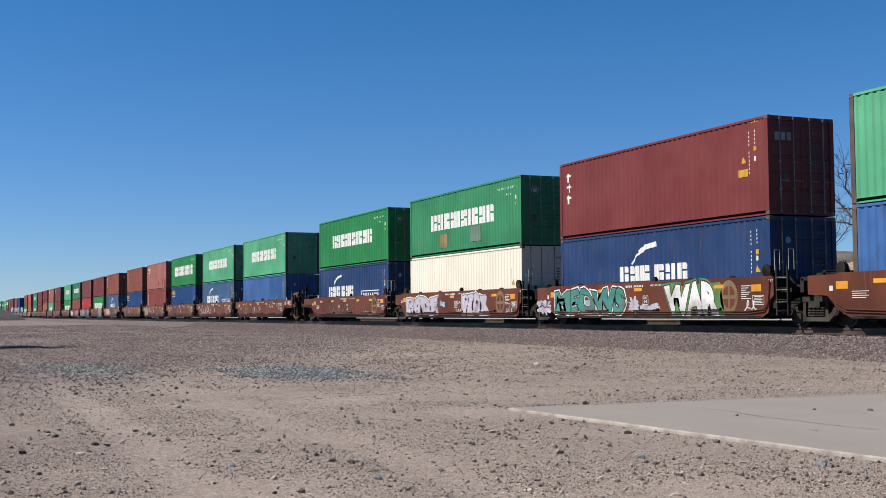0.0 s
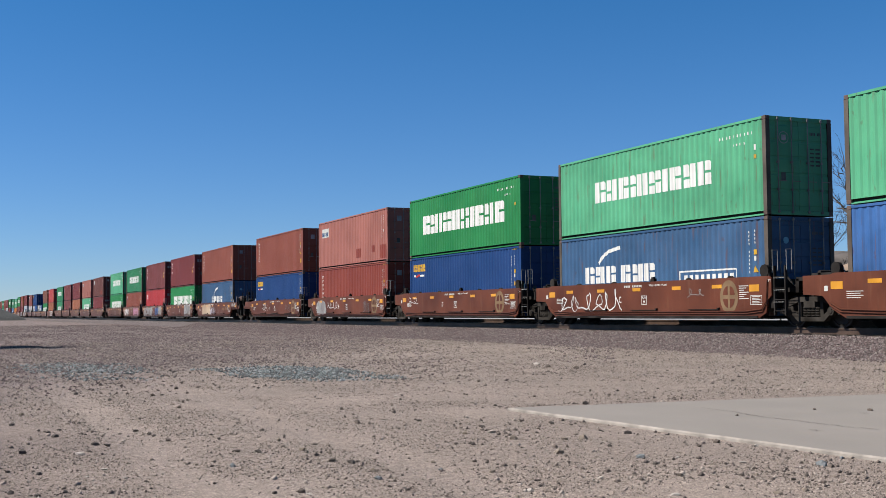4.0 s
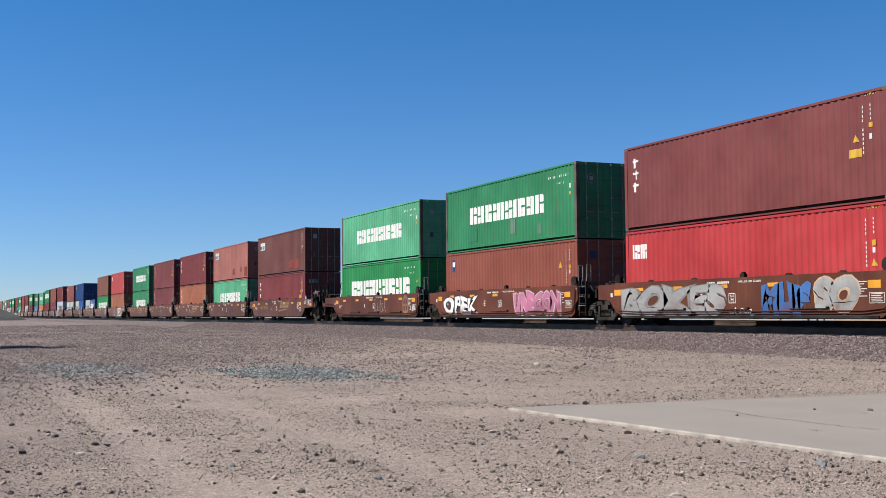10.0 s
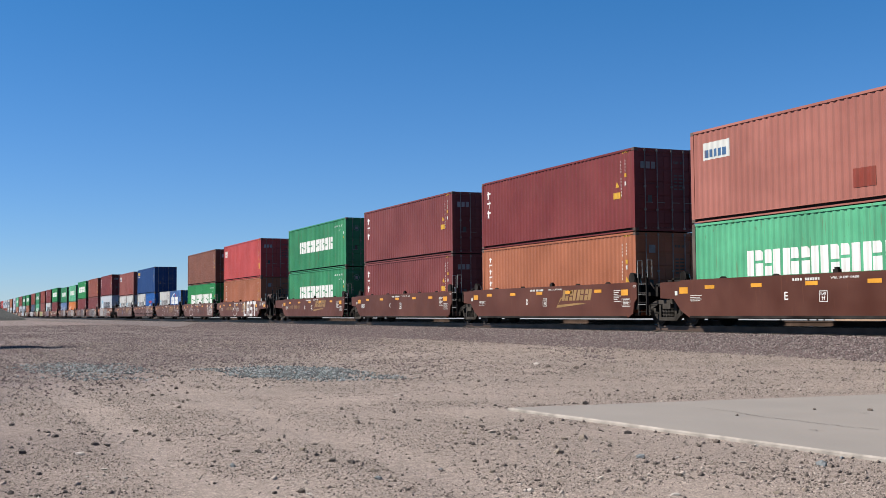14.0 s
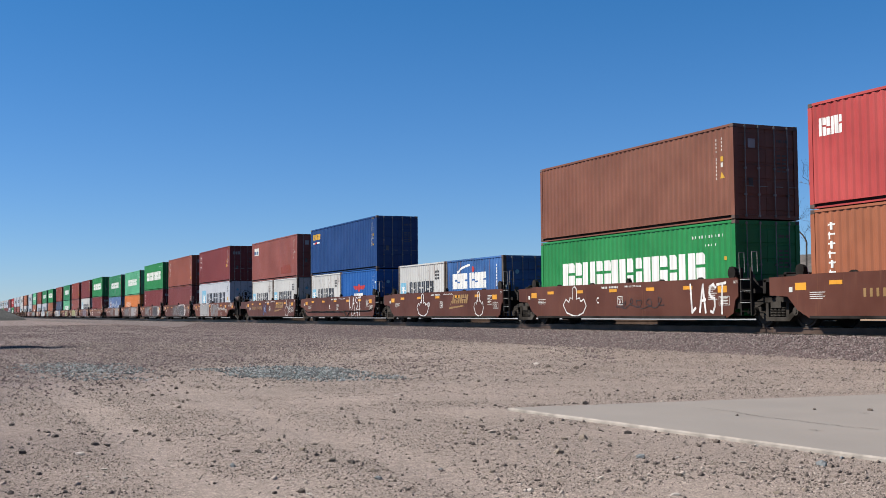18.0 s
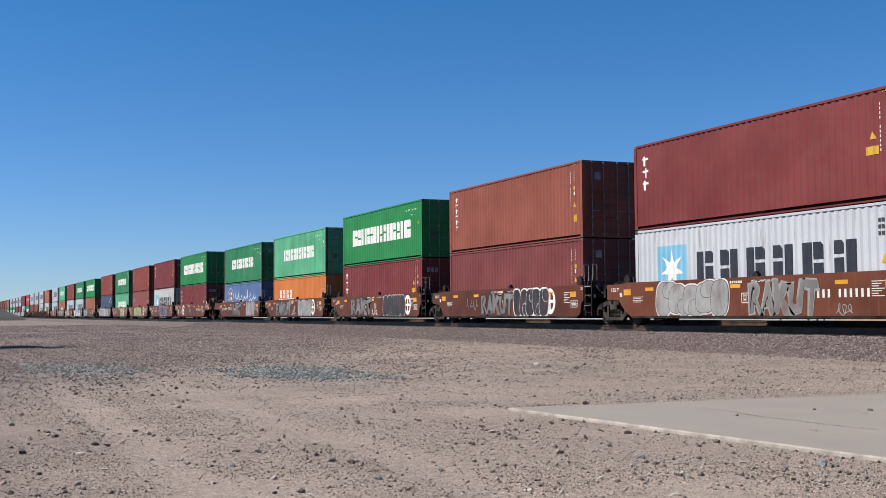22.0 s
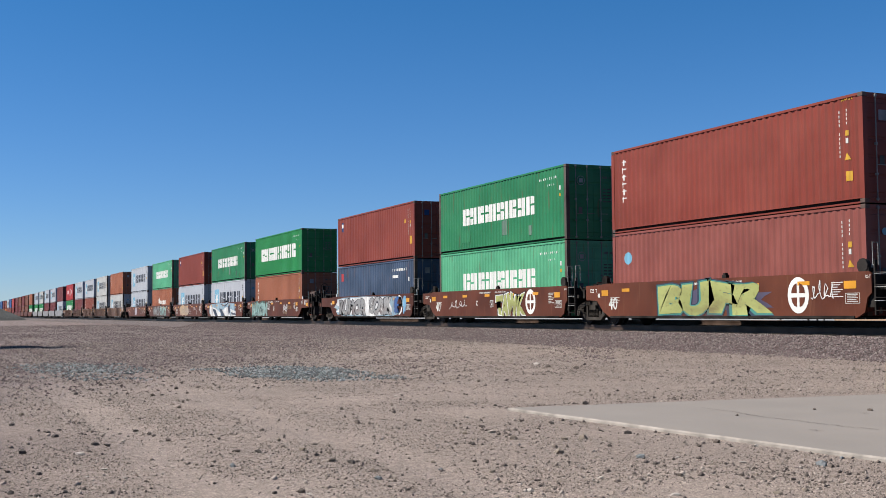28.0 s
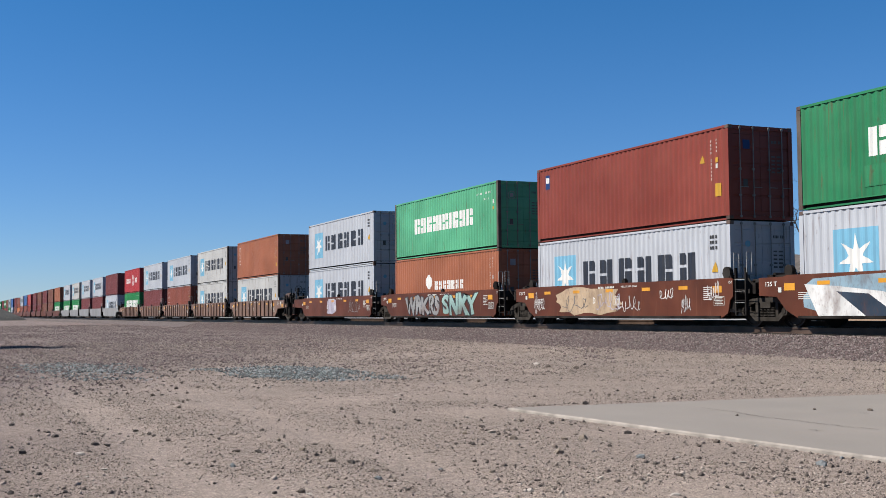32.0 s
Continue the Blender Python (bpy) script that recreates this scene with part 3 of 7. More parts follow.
def rib_breaks(x0, x1):
    out, k = [x0], 0
    while True:
        for u in (0.26, 0.50, 0.76, 1.0):
            x = x0 + (k + u) * PITCH
            if x >= x1 - 1e-4:
                return out + [x1]
            out.append(x)
        k += 1


SKIN = SIDE_Y - 0.018   # outer skin of the ribs


def side_panel(bm, length, height):
    x0, x1 = -length / 2 + 0.16, length / 2 - 0.16
    prev = None
    for x in rib_breaks(x0, x1):
        y = -SKIN + rib_y(x, x0)
        cur = (bm.verts.new((x, y, 0.15)), bm.verts.new((x, y, height - 0.075)))
        if prev:
            bm.faces.new((prev[0], cur[0], cur[1], prev[1]))
        prev = cur


def end_panel(bm, length, height):
    """The closed front end."""
    prev = None
    x = -length / 2 + 0.05
    ys = rib_breaks(-SIDE_Y + 0.15, SIDE_Y - 0.15)
    for y in ys:
        d = rib_y(y, ys[0])
        cur = (bm.verts.new((x + d, y, 0.12)), bm.verts.new((x + d, y, height - 0.1)))
        if prev:
            bm.faces.new((prev[0], cur[0], cur[1], prev[1]))
        prev = cur


def door_leaf(bm, length, height):
    """One door leaf, hinged at its outer edge: a folded sheet with five shallow pressed bands."""
    x = length / 2 - 0.045
    pts = [(x - 0.03, height - 0.13), (x - 0.03, 0.14), (x, 0.14)]
    zz = np.linspace(0.24, height - 0.23, 6)
    for lo, hi in zip(zz[:-1], zz[1:]):
        pts += [(x, lo + 0.03), (x + 0.016, lo + 0.05), (x + 0.016, hi - 0.05), (x, hi - 0.03)]
    prism(bm, pts + [(x, height - 0.13)], 0.006, SIDE_Y - 0.13)


def lock_rod(bm, height):
    tube(bm, (0, 0, 0.06), (0, 0, height - 0.03), 0.017, n=6)
    for z in (0.10, 0.75, 1.55, height - 0.09):
        box(bm, -0.045, 0.020, -0.034, 0.034, z - 0.03, z + 0.03)
    box(bm, -0.008, 0.018, 0.0, 0.30, 0.99, 1.01)


def clip_strip(poly, a, b):
    """The part of a convex outline between x = a and x = b."""
    def cut(pts, inside, x):
        out = []
        for k in range(len(pts)):
            p, q = pts[k - 1], pts[k]
            ip, iq = inside(p[0]), inside(q[0])
            if ip != iq:
                t = (x - p[0]) / (q[0] - p[0])
                out.append((x, p[1] + t * (q[1] - p[1])))
            if iq:
                out.append(q)
        return out
    pts = cut(poly, lambda x: x >= a, a)
    return cut(pts, lambda x: x <= b, b) if pts else []


def painted(bm, polys, length, lift=0.004):
    """Outlines (x, z) laid on the ribs of a side, as paint follows them."""
    x0, x1 = -length / 2 + 0.16, length / 2 - 0.16
    br = rib_breaks(x0, x1)
    for i, poly in enumerate(polys):
        lo, hi = min(p[0] for p in poly), max(p[0] for p in poly)
        for a, b in zip(br[:-1], br[1:]):
            if b <= lo or a >= hi:
                continue
            piece = clip_strip(poly, a, b)
            if len(piece) < 3:
                continue
            f = (rib_y(a + 1e-6, x0), rib_y(b - 1e-6, x0))
            vs = [bm.verts.new((x, -SKIN + f[0] + (f[1] - f[0]) * (x - a) / (b - a) - lift - 0.0003 * (i % 9), z)) for x, z in piece]
            try:
                bm.faces.new(vs)
            except ValueError:
                pass


def rect(x0, x1, z0, z1, lean=0.0):
    d = lean * (z1 - z0)
    return [(x0, z0), (x1, z0), (x1 + d, z1), (x0 + d, z1)]


def glyph_blocks(x0, x1, z0, z1, n, gap=0.16, lean=0.0, seed=0):
    """A row of n plain heavy blocks, each with one slot cut into it, standing in for a painted company mark."""
    out = []
    w, h = (x1 - x0) / n, z1 - z0
    for k in range(n):
        a, b = x0 + k * w, x0 + (k + 1) * w - (gap + 0.02) * w
        u = b - a
        c = 0.10 * u
        m, t = z0 + (0.42 if k % 3 == 1 else 0.54) * h, 0.055 * h
        p, q = (a, a + 0.44 * u), (a + 0.53 * u, b)
        if k % 2:
            p, q = (b - 0.44 * u, b), (a, b - 0.53 * u)
        out += [rect(p[0], p[1], z0, z1), rect(q[0], q[1], z0, m - t), [(q[0], m + t), (q[1], m + t), (q[1], z1 - c), (q[1] - c, z1), (q[0], z1)]]
    return out


def stack_blocks(x0, x1, z0, z1, n, seed=0):
    """Small crossed bars, one above the other."""
    out = []
    h, w = (z1 - z0) / n, x1 - x0
    for k in range(n):
        z = z0 + k * h
        m = 0.30 if (k + seed) % 2 else 0.55
        out += [rect(x0 + m * w - 0.13 * w, x0 + m * w + 0.13 * w, z, z + 0.80 * h), rect(x0 + 0.08 * w, x0 + 0.92 * w, z + 0.46 * h, z + 0.64 * h)]
    return out


def star(cx, cz, r, n=7):
    out = []
    for k in range(n):
        a = math.pi / 2 + 2 * math.pi * k / n
        l, q = a + math.pi / n, a - math.pi / n
        out.append([(cx, cz), (cx + 0.38 * r * math.cos(q), cz + 0.38 * r * math.sin(q)),
                    (cx + r * math.cos(a), cz + r * math.sin(a)), (cx + 0.38 * r * math.cos(l), cz + 0.38 * r * math.sin(l))])
    return out


def disc(cx, cz, r, n=18):
    return [(cx + r * math.cos(2 * math.pi * k / n), cz + r * math.sin(2 * math.pi * k / n)) for k in range(n)]


def stroke(pts, w):
    """A painted line of width w along pts."""
    out = []
    for (ax, az), (bx, bz) in zip(pts[:-1], pts[1:]):
        d = Vector((bx - ax, bz - az))
        if d.length < 1e-6:
            continue
        d.normalize()
        nx, nz = -d.y * w / 2, d.x * w / 2
        ex, ez = d.x * w * 0.35, d.y * w * 0.35
        out.append([(ax - ex + nx, az - ez + nz), (ax - ex - nx, az - ez - nz), (bx + ex - nx, bz + ez - nz), (bx + ex + nx, bz + ez + nz)])
    return out


def marks_for(mark, L, H):
    """Painted marks of a side: (part name, material, outlines)."""
    r = L / 2
    code = ("code_plate", M_WORN, [rect(r - 0.88, r - 0.845, 1.26 + 0.118 * k, 1.33 + 0.118 * k) for k in range(11) if k != 6] +
            [rect(r - 0.61, r - 0.575, 2.12 + 0.115 * k, 2.185 + 0.115 * k) for k in range(4)] + [rect(r - 0.65, r - 0.55, 1.62, 1.76)])
    warn = ("warning_label", M_YELLOW, [rect(r - 0.67, r - 0.53, 1.80, 1.95), [(r - 0.72, 1.28), (r - 0.48, 1.28), (r - 0.60, 1.48)]])
    stripes = ("height_stripes", M_YELLOW, [rect(r - 0.80 + 0.09 * k, r - 0.75 + 0.09 * k, H - 0.135, H - 0.085, 0.6) for k in range(5)])
    if mark == "eg":
        return [("company_mark", M_WHITE, glyph_blocks(-3.42, 3.55, 1.17, 1.92, 9, 0.10, seed=4)),
                ("code_plate", M_WHITE, [rect(3.9 + 0.17 * k, 3.94 + 0.17 * k, H - 0.47, H - 0.38) for k in range(10)] + [rect(4.55 + 0.17 * k, 4.59 + 0.17 * k, H - 0.73, H - 0.66) for k in range(4)] + [rect(r - 0.55, r - 0.49, H - 0.95, H - 0.78)]),
                ("warning_label", M_YELLOW, [rect(r - 0.56, r - 0.48, H - 1.20, H - 1.08)])]
    if mark == "eglow":
        return [("company_mark", M_WHITE, glyph_blocks(-4.43, 4.65, 1.08, 1.99, 9, 0.10, seed=4)),
                ("code_plate", M_WHITE, [rect(3.9 + 0.17 * k, 3.94 + 0.17 * k, H - 0.47, H - 0.38) for k in range(10)] + [rect(4.55 + 0.17 * k, 4.59 + 0.17 * k, H - 0.73, H - 0.66) for k in range(4)]),
                ("warning_label", M_YELLOW, [rect(r - 0.56, r - 0.48, H - 1.20, H - 1.08)])]
    if mark == "tex":
        return [("company_mark", M_WHITE, stack_blocks(-r + 0.48, -r + 0.86, H - 1.57, H - 0.33, 3, 7)), code, stripes,
                ("warning_label", M_YELLOW, [rect(r - 1.38, r - 0.92, 1.20, 1.42), [(r - 1.24, 1.60), (r - 1.02, 1.60), (r - 1.13, 1.80)], rect(r - 0.66, r - 0.53, 1.92, 2.05)])]
    if mark == "tri":
        return [("company_mark", M_WHITE, stack_blocks(-r + 0.60, -r + 0.92, H - 1.86, H - 0.33, 6, 11)), code, stripes,
                ("warning_label", M_YELLOW, [rect(r - 0.68, r - 0.44, 0.62, 0.88), [(r - 0.72, 1.18), (r - 0.48, 1.18), (r - 0.60, 1.38)], rect(r - 0.67, r - 0.53, 1.82, 1.96)])]
    if mark == "bea":
        return [("company_plate", M_WORN, [rect(-r + 0.61, -r + 1.94, H - 0.97, H - 0.43)]),
                ("company_mark", PAINT["skyblue"], [rect(-r + 0.72 + 0.22 * k, -r + 0.88 + 0.22 * k, H - 0.90, H - 0.66) for k in range(5)]), code,
                ("repair_patch", PAINT["rustred"], [rect(0.95, 1.75, 0.42, 0.92), rect(3.6, 4.1, 0.62, 0.98), rect(r - 1.15, r - 0.25, 0.22, 0.95)])]
    if mark == "beab":
        return marks_for("bea", L, H)[:3] + [("repair_patch", PAINT["rustred"], [rect(2.1, 4.6, 0.34, 0.80), rect(2.5, 4.3, 0.80, 0.90)])]
    if mark == "cai":
        return [("company_mark", M_WHITE, glyph_blocks(-r + 0.40, -r + 1.32, H - 0.95, H - 0.46, 3, 0.1, seed=3)), code, stripes,
                ("warning_label", M_YELLOW, [rect(r - 0.70, r - 0.42, 0.62, 1.05), [(r - 0.72, 1.28), (r - 0.48, 1.28), (r - 0.60, 1.48)], rect(r - 0.67, r - 0.53, 1.80, 1.95)])]
    if mark == "cma":
        return [("company_mark", M_WHITE, glyph_blocks(-1.95, 0.0, 1.20, 1.72, 3, 0.12, seed=21) + glyph_blocks(0.2, 2.1, 1.20, 1.72, 3, 0.12, seed=25) +
                 stroke([(-1.15, 1.80), (-0.95, 2.02), (-0.65, 2.20)], 0.07) + stroke([(-0.70, 2.18), (-0.30, 2.34), (0.25, 2.40)], 0.17)), code, warn]
    if mark == "cmabox":
        return [("company_mark", M_WHITE, glyph_blocks(-4.2, -2.05, 1.18, 1.78, 3, 0.12, seed=21) + glyph_blocks(-1.8, 0.40, 1.18, 1.78, 3, 0.12, seed=25) +
                 stroke([(-3.24, 1.92), (-3.0, 2.12), (-2.6, 2.3), (-1.89, 2.40)], 0.13) + stroke([(1.7, 1.05), (1.7, 1.42), (4.6, 1.42), (4.6, 1.05)], 0.05) + [rect(1.95 + 0.29 * k, 2.15 + 0.29 * k, 1.15, 1.30) for k in range(9)]), code, warn]
    if mark == "sea":
        return [("company_mark", M_YELLOW, glyph_blocks(-r + 0.43, -r + 1.95, H - 0.69, H - 0.34, 5, 0.06, seed=5)),
                ("company_line", M_WHITE, [rect(-r + 0.50, -r + 0.72, H - 0.94, H - 0.85), rect(-r + 1.25, -r + 1.80, H - 0.94, H - 0.85)]),
                ("company_flash", M_REDMARK, stroke([(-r + 0.80, H - 0.93), (-r + 1.20, H - 0.86)], 0.10)), code, warn, stripes]
    if mark == "mae":
        return [("company_plate", M_LIGHTBLUE, [rect(-r + 1.30, -r + 2.93, 0.72, 2.30)]),
                ("company_star", M_WHITE, star(-r + 2.11, 1.52, 0.66)),
                ("company_mark", M_DARKMARK, glyph_blocks(-r + 3.45, -r + 10.75, 1.12, 2.02, 6, 0.30, seed=31)),
                ("code_plate", M_BLACKBAR, [rect(r - 1.05 + 0.14 * k, r - 0.96 + 0.14 * k, H - 0.5 - 0.17 * j, H - 0.4 - 0.17 * j) for k in range(3) for j in range(3)]),
                ("warning_label", M_YELLOW, [[(r - 0.95, 1.35), (r - 0.62, 1.35), (r - 0.78, 1.66)]])]
    if mark == "mae20":
        return [("company_plate", M_LIGHTBLUE, [rect(-r + 0.25, -r + 1.05, 1.0, 1.7)]),
                ("company_star", M_WHITE, star(-r + 0.65, 1.35, 0.32)),
                ("company_mark", M_DARKMARK, glyph_blocks(-r + 1.45, -r + 4.7, 1.05, 1.72, 6, 0.16, seed=31)),
                ("code_plate", M_BLACKBAR, [rect(r - 1.3 + 0.14 * k, r - 1.22 + 0.14 * k, H - 0.5 - 0.16 * j, H - 0.4 - 0.16 * j) for k in range(4) for j in range(3)])]
    if mark == "cma20":
        return [("company_mark", M_WHITE, glyph_blocks(-r + 0.75, -r + 2.4, 1.25, 1.95, 3, 0.1, seed=21) + glyph_blocks(-r + 2.55, -r + 4.4, 1.25, 1.95, 3, 0.1, seed=25) +
                 stroke([(-r + 1.3, 2.0), (-r + 1.7, 2.18), (-r + 2.3, 2.28), (-r + 2.6, 2.30)], 0.10)),
                ("company_flash", M_REDMARK, [disc(-r + 2.95, 2.1, 0.14)]),
                ("code_plate", M_WHITE, [rect(r - 0.75, r - 0.66, 1.3 + 0.14 * k, 1.4 + 0.14 * k) for k in range(7)])]
    if mark == "apl20":
        return [("company_flash", M_REDMARK, [[(-0.95, 1.74), (-0.70, 1.50), (-0.10, 1.53), (-0.10, 1.72)], [(0.12, 1.72), (0.12, 1.53), (0.80, 1.50), (1.05, 1.74)], rect(-0.10, 0.12, 1.40, 1.82)]),
                ("company_mark", M_WHITE, glyph_blocks(-0.8, 0.75, 0.75, 1.30, 3, 0.12, 0.0, 41)),
                ("code_plate", M_WHITE, [rect(r - 0.72, r - 0.66, 1.05 + 0.10 * k, 1.12 + 0.10 * k) for k in range(13) if k not in (4, 8)] +
                 [rect(r - 0.42, r - 0.38, 1.75 + 0.08 * k, 1.80 + 0.08 * k) for k in range(7)] + [rect(r - 0.38, r - 0.24, 1.80, 1.92)])]
    if mark == "ccn":
        return [("company_mark", M_WHITE, glyph_blocks(-4.46, -1.1, 1.26, 1.80, 4, 0.38, seed=51) + [rect(-4.88, -1.1, 1.12, 1.20)]), code]
    if mark == "sal":
        pts = [(-2.4 + 6.6 * u + 0.16 * math.sin(44 * u + 1.2), 1.52 + (0.20 + 0.32 * max(0.0, math.cos(9.5 * u)) ** 3) * math.sin(44 * u) + 0.10 * math.sin(13 * u)) for u in np.linspace(0, 1, 110)]
        return [("company_mark", M_WORN, stroke(pts, 0.085)),
                ("company_emblem", M_WORN, stroke([(-3.92 + 0.92 * math.cos(a * 0.35), 1.65 + 0.62 * math.sin(a * 0.35)) for a in range(19)], 0.05) + [rect(-4.35, -3.45, 1.30, 1.95)]),
                ("emblem_cross", PAINT["orangebrown"], [rect(-4.02, -3.82, 1.25, 2.0), rect(-4.40, -3.40, 1.55, 1.72)])]
    if mark == "tal":
        return [("company_plate", M_REDMARK, [rect(-r + 0.55, -r + 0.95, H - 0.85, H - 0.40)]),
                ("code_plate", M_WHITE, [rect(2.9 + 0.24 * k, 3.02 + 0.24 * k, H - 0.55, H - 0.42) for k in range(9)] + [rect(2.9, 3.7, H - 0.9, H - 0.75), rect(r - 0.95, r - 0.8, H - 1.1, H - 0.9)])]
    if mark == "flo":
        return [("company_plate", PAINT["deepblue"], [rect(-r + 0.62, -r + 1.0, H - 0.85, H - 0.30)]),
                ("company_flash", M_WHITE, [rect(-r + 0.70, -r + 0.92, H - 0.62, H - 0.40)]), code,
                ("warning_label", M_YELLOW, [[(r - 1.45, 1.85), (r - 1.2, 1.85), (r - 1.33, 2.1)], rect(r - 0.72, r - 0.42, 0.75, 1.15), rect(r - 0.67, r - 0.53, 1.80, 1.95)])]
    if mark == "dot":
        return [("company_plate", M_LIGHTBLUE, [disc(-r + 0.95, 2.0, 0.22)]), code, warn]
    if mark == "mst":
        return [("company_mark", M_WHITE, [disc(-1.65, 1.66, 0.36, 12)] + glyph_blocks(-0.9, 2.5, 1.27, 1.68, 7, 0.25, seed=61)), code]
    if mark == "xred":
        return [("company_mark", M_WHITE, glyph_blocks(-4.5, -1.0, 1.2, 1.8, 4, 0.2, seed=71) + stroke([(0.2, 0.9), (1.5, 2.1)], 0.2) + stroke([(0.2, 2.1), (1.5, 0.9)], 0.2) + glyph_blocks(2.3, 4.2, 1.2, 1.8, 1, 0.2, seed=72))]
    if mark == "plain":
        return [code, warn]
    if mark == "one":
        return [("warning_label", M_YELLOW, [[(r - 0.95, 1.30), (r - 0.70, 1.30), (r - 0.825, 1.54)]]), ("code_plate", M_DIM, [rect(r - 1.0, r - 0.97, 1.30 + 0.1 * k, 1.36 + 0.1 * k) for k in range(7)])]
    if mark == "egpatch":
        return marks_for("eg", L, H) + [("repair_patch", PAINT["tanrust"], [rect(-2.3, -1.5, 0.30, 0.95)]), ("repair_patch", PAINT["greygreen"], [rect(1.1, 2.2, 0.42, 1.10)])]
    if mark == "egworn":
        return marks_for("eg", L, H) + [("repair_patch", PAINT["greygreen"], [rect(0.55, 1.05, 0.50, 1.12), rect(3.0, 3.25, 0.35, 0.75)]), ("repair_patch", PAINT["midgreen"], [rect(-3.6, -2.7, 0.40, 0.95)])]
    if mark == "bare":
        return [("code_plate", M_WORN, [rect(r - 0.80, r - 0.765, 0.70 + 0.10 * k, 0.77 + 0.10 * k) for k in range(17) if k not in (5, 12)])]
    if mark == "patch":
        return [code, ("repair_patch", PAINT["mint"], [rect(-1.8, -1.0, 0.45, 1.0), rect(1.2, 2.3, 0.5, 1.05)])]
    return []


# kind: paint, mark, end emblem, label
KINDS = {
    "eg": ("green", "eglow", "", "bright green corrugated shipping container with a white side mark"),
    "egf": ("mint", "eg", "ring", "faded green corrugated shipping container with rust streaks"),
    "egq": ("midgreen", "egpatch", "ring", "weathered green shipping container with repainted patches"),
    "egm": ("midgreen", "eg", "ring", "weathered green corrugated shipping container with rust streaks"),
    "egs": ("green", "eg", "ring", "green corrugated shipping container with a white side mark"),
    "egd": ("deepgreen", "egworn", "ring", "deep green corrugated shipping container with a white side mark"),
    "egl": ("green", "eglow", "", "bright green shipping container with a large white mark"),
    "eglf": ("mint", "eg", "ring", "faded green shipping container with a large white mark"),
    "tex": ("maroon", "tex", "word", "maroon corrugated shipping container with small white marks"),
    "texf": ("maroonf", "tex", "word", "sun-faded maroon corrugated shipping container"),
    "tri": ("brown", "tri", "plate", "red-brown corrugated shipping container with an upright white mark"),
    "trib": ("burntorange", "tri", "plate", "burnt orange-brown shipping container with white upright marks"),
    "trio": ("orangebrown", "tri", "plate", "orange-brown corrugated shipping container with an upright white mark"),
    "trir": ("rustred", "tri", "plate", "rust-red corrugated shipping container with an upright white mark"),
    "bea": ("pink", "bea", "plate", "pinkish sun-faded shipping container with repainted patches"),
    "beab": ("darkbrown", "beab", "plate", "dark brown shipping container with a white company plate"),
    "beap": ("pinkb", "beab", "plate", "faded brown shipping container with a white company plate"),
    "cai": ("red", "cai", "word", "bright red corrugated shipping container"),
    "caif": ("redf", "cai", "word", "faded red corrugated shipping container"),
    "cma": ("navy", "cma", "dot", "navy blue shipping container with a white swoosh mark"),
    "cmab": ("navy", "cmabox", "dot", "navy blue shipping container with white marks and a white outline"),
    "cmabl": ("skyblue", "cmabox", "dot", "faded blue shipping container with white marks and outline"),
    "cmal": ("skyblue", "cma", "dot", "faded blue shipping container with a white swoosh mark"),
    "sea": ("deepblue", "sea", "", "deep blue shipping container with a yellow mark"),
    "blu": ("blue", "bare", "dot", "worn blue shipping container streaked with rust"),
    "cre": ("cream", "one", "", "plain cream-white shipping container"),
    "mae": ("pale", "mae", "dot", "pale grey shipping container with blue star panel, dark marks"),
    "maed": ("dirty", "mae", "dot", "dirty white shipping container with star panel and rust"),
    "flo": ("rustred", "flo", "flash", "rust-red shipping container with a small blue plate"),
    "flob": ("brown", "flo", "flash", "red-brown shipping container with a small blue plate"),
    "ccn": ("orange", "ccn", "", "orange standard-height shipping container with white marks"),
    "sal": ("salblue", "sal", "", "chalky blue shipping container with white script strokes"),
    "tal": ("greyblue", "tal", "plate", "stained grey-blue shipping container"),
    "dot": ("pinkb", "dot", "dot", "faded brown shipping container with a light blue dot"),
    "mst": ("orangebrown", "mst", "plate", "orange-brown shipping container with a white mark"),
    "brn": ("umber", "plain", "plate", "dark brown corrugated shipping container"),
    "mar": ("maroonf", "plain", "plate", "maroon corrugated shipping container"),
    "rdx": ("red", "xred", "", "red shipping container with white crossed marks"),
    "bl0": ("blue", "plain", "", "plain blue corrugated shipping container"),
    "mae20": ("dirty", "mae20", "dot", "dirty white twenty-foot container with star panel and dark marks"),
    "apl20": ("royal", "apl20", "dot", "royal blue twenty-foot container with a red and white mark"),
    "cma20": ("blue", "cma20", "dot", "blue twenty-foot container with white marks"),
}
LOW = {"ccn", "sal", "mae20", "apl20", "cma20"}     # 8 ft 6 in high
MADE = {}


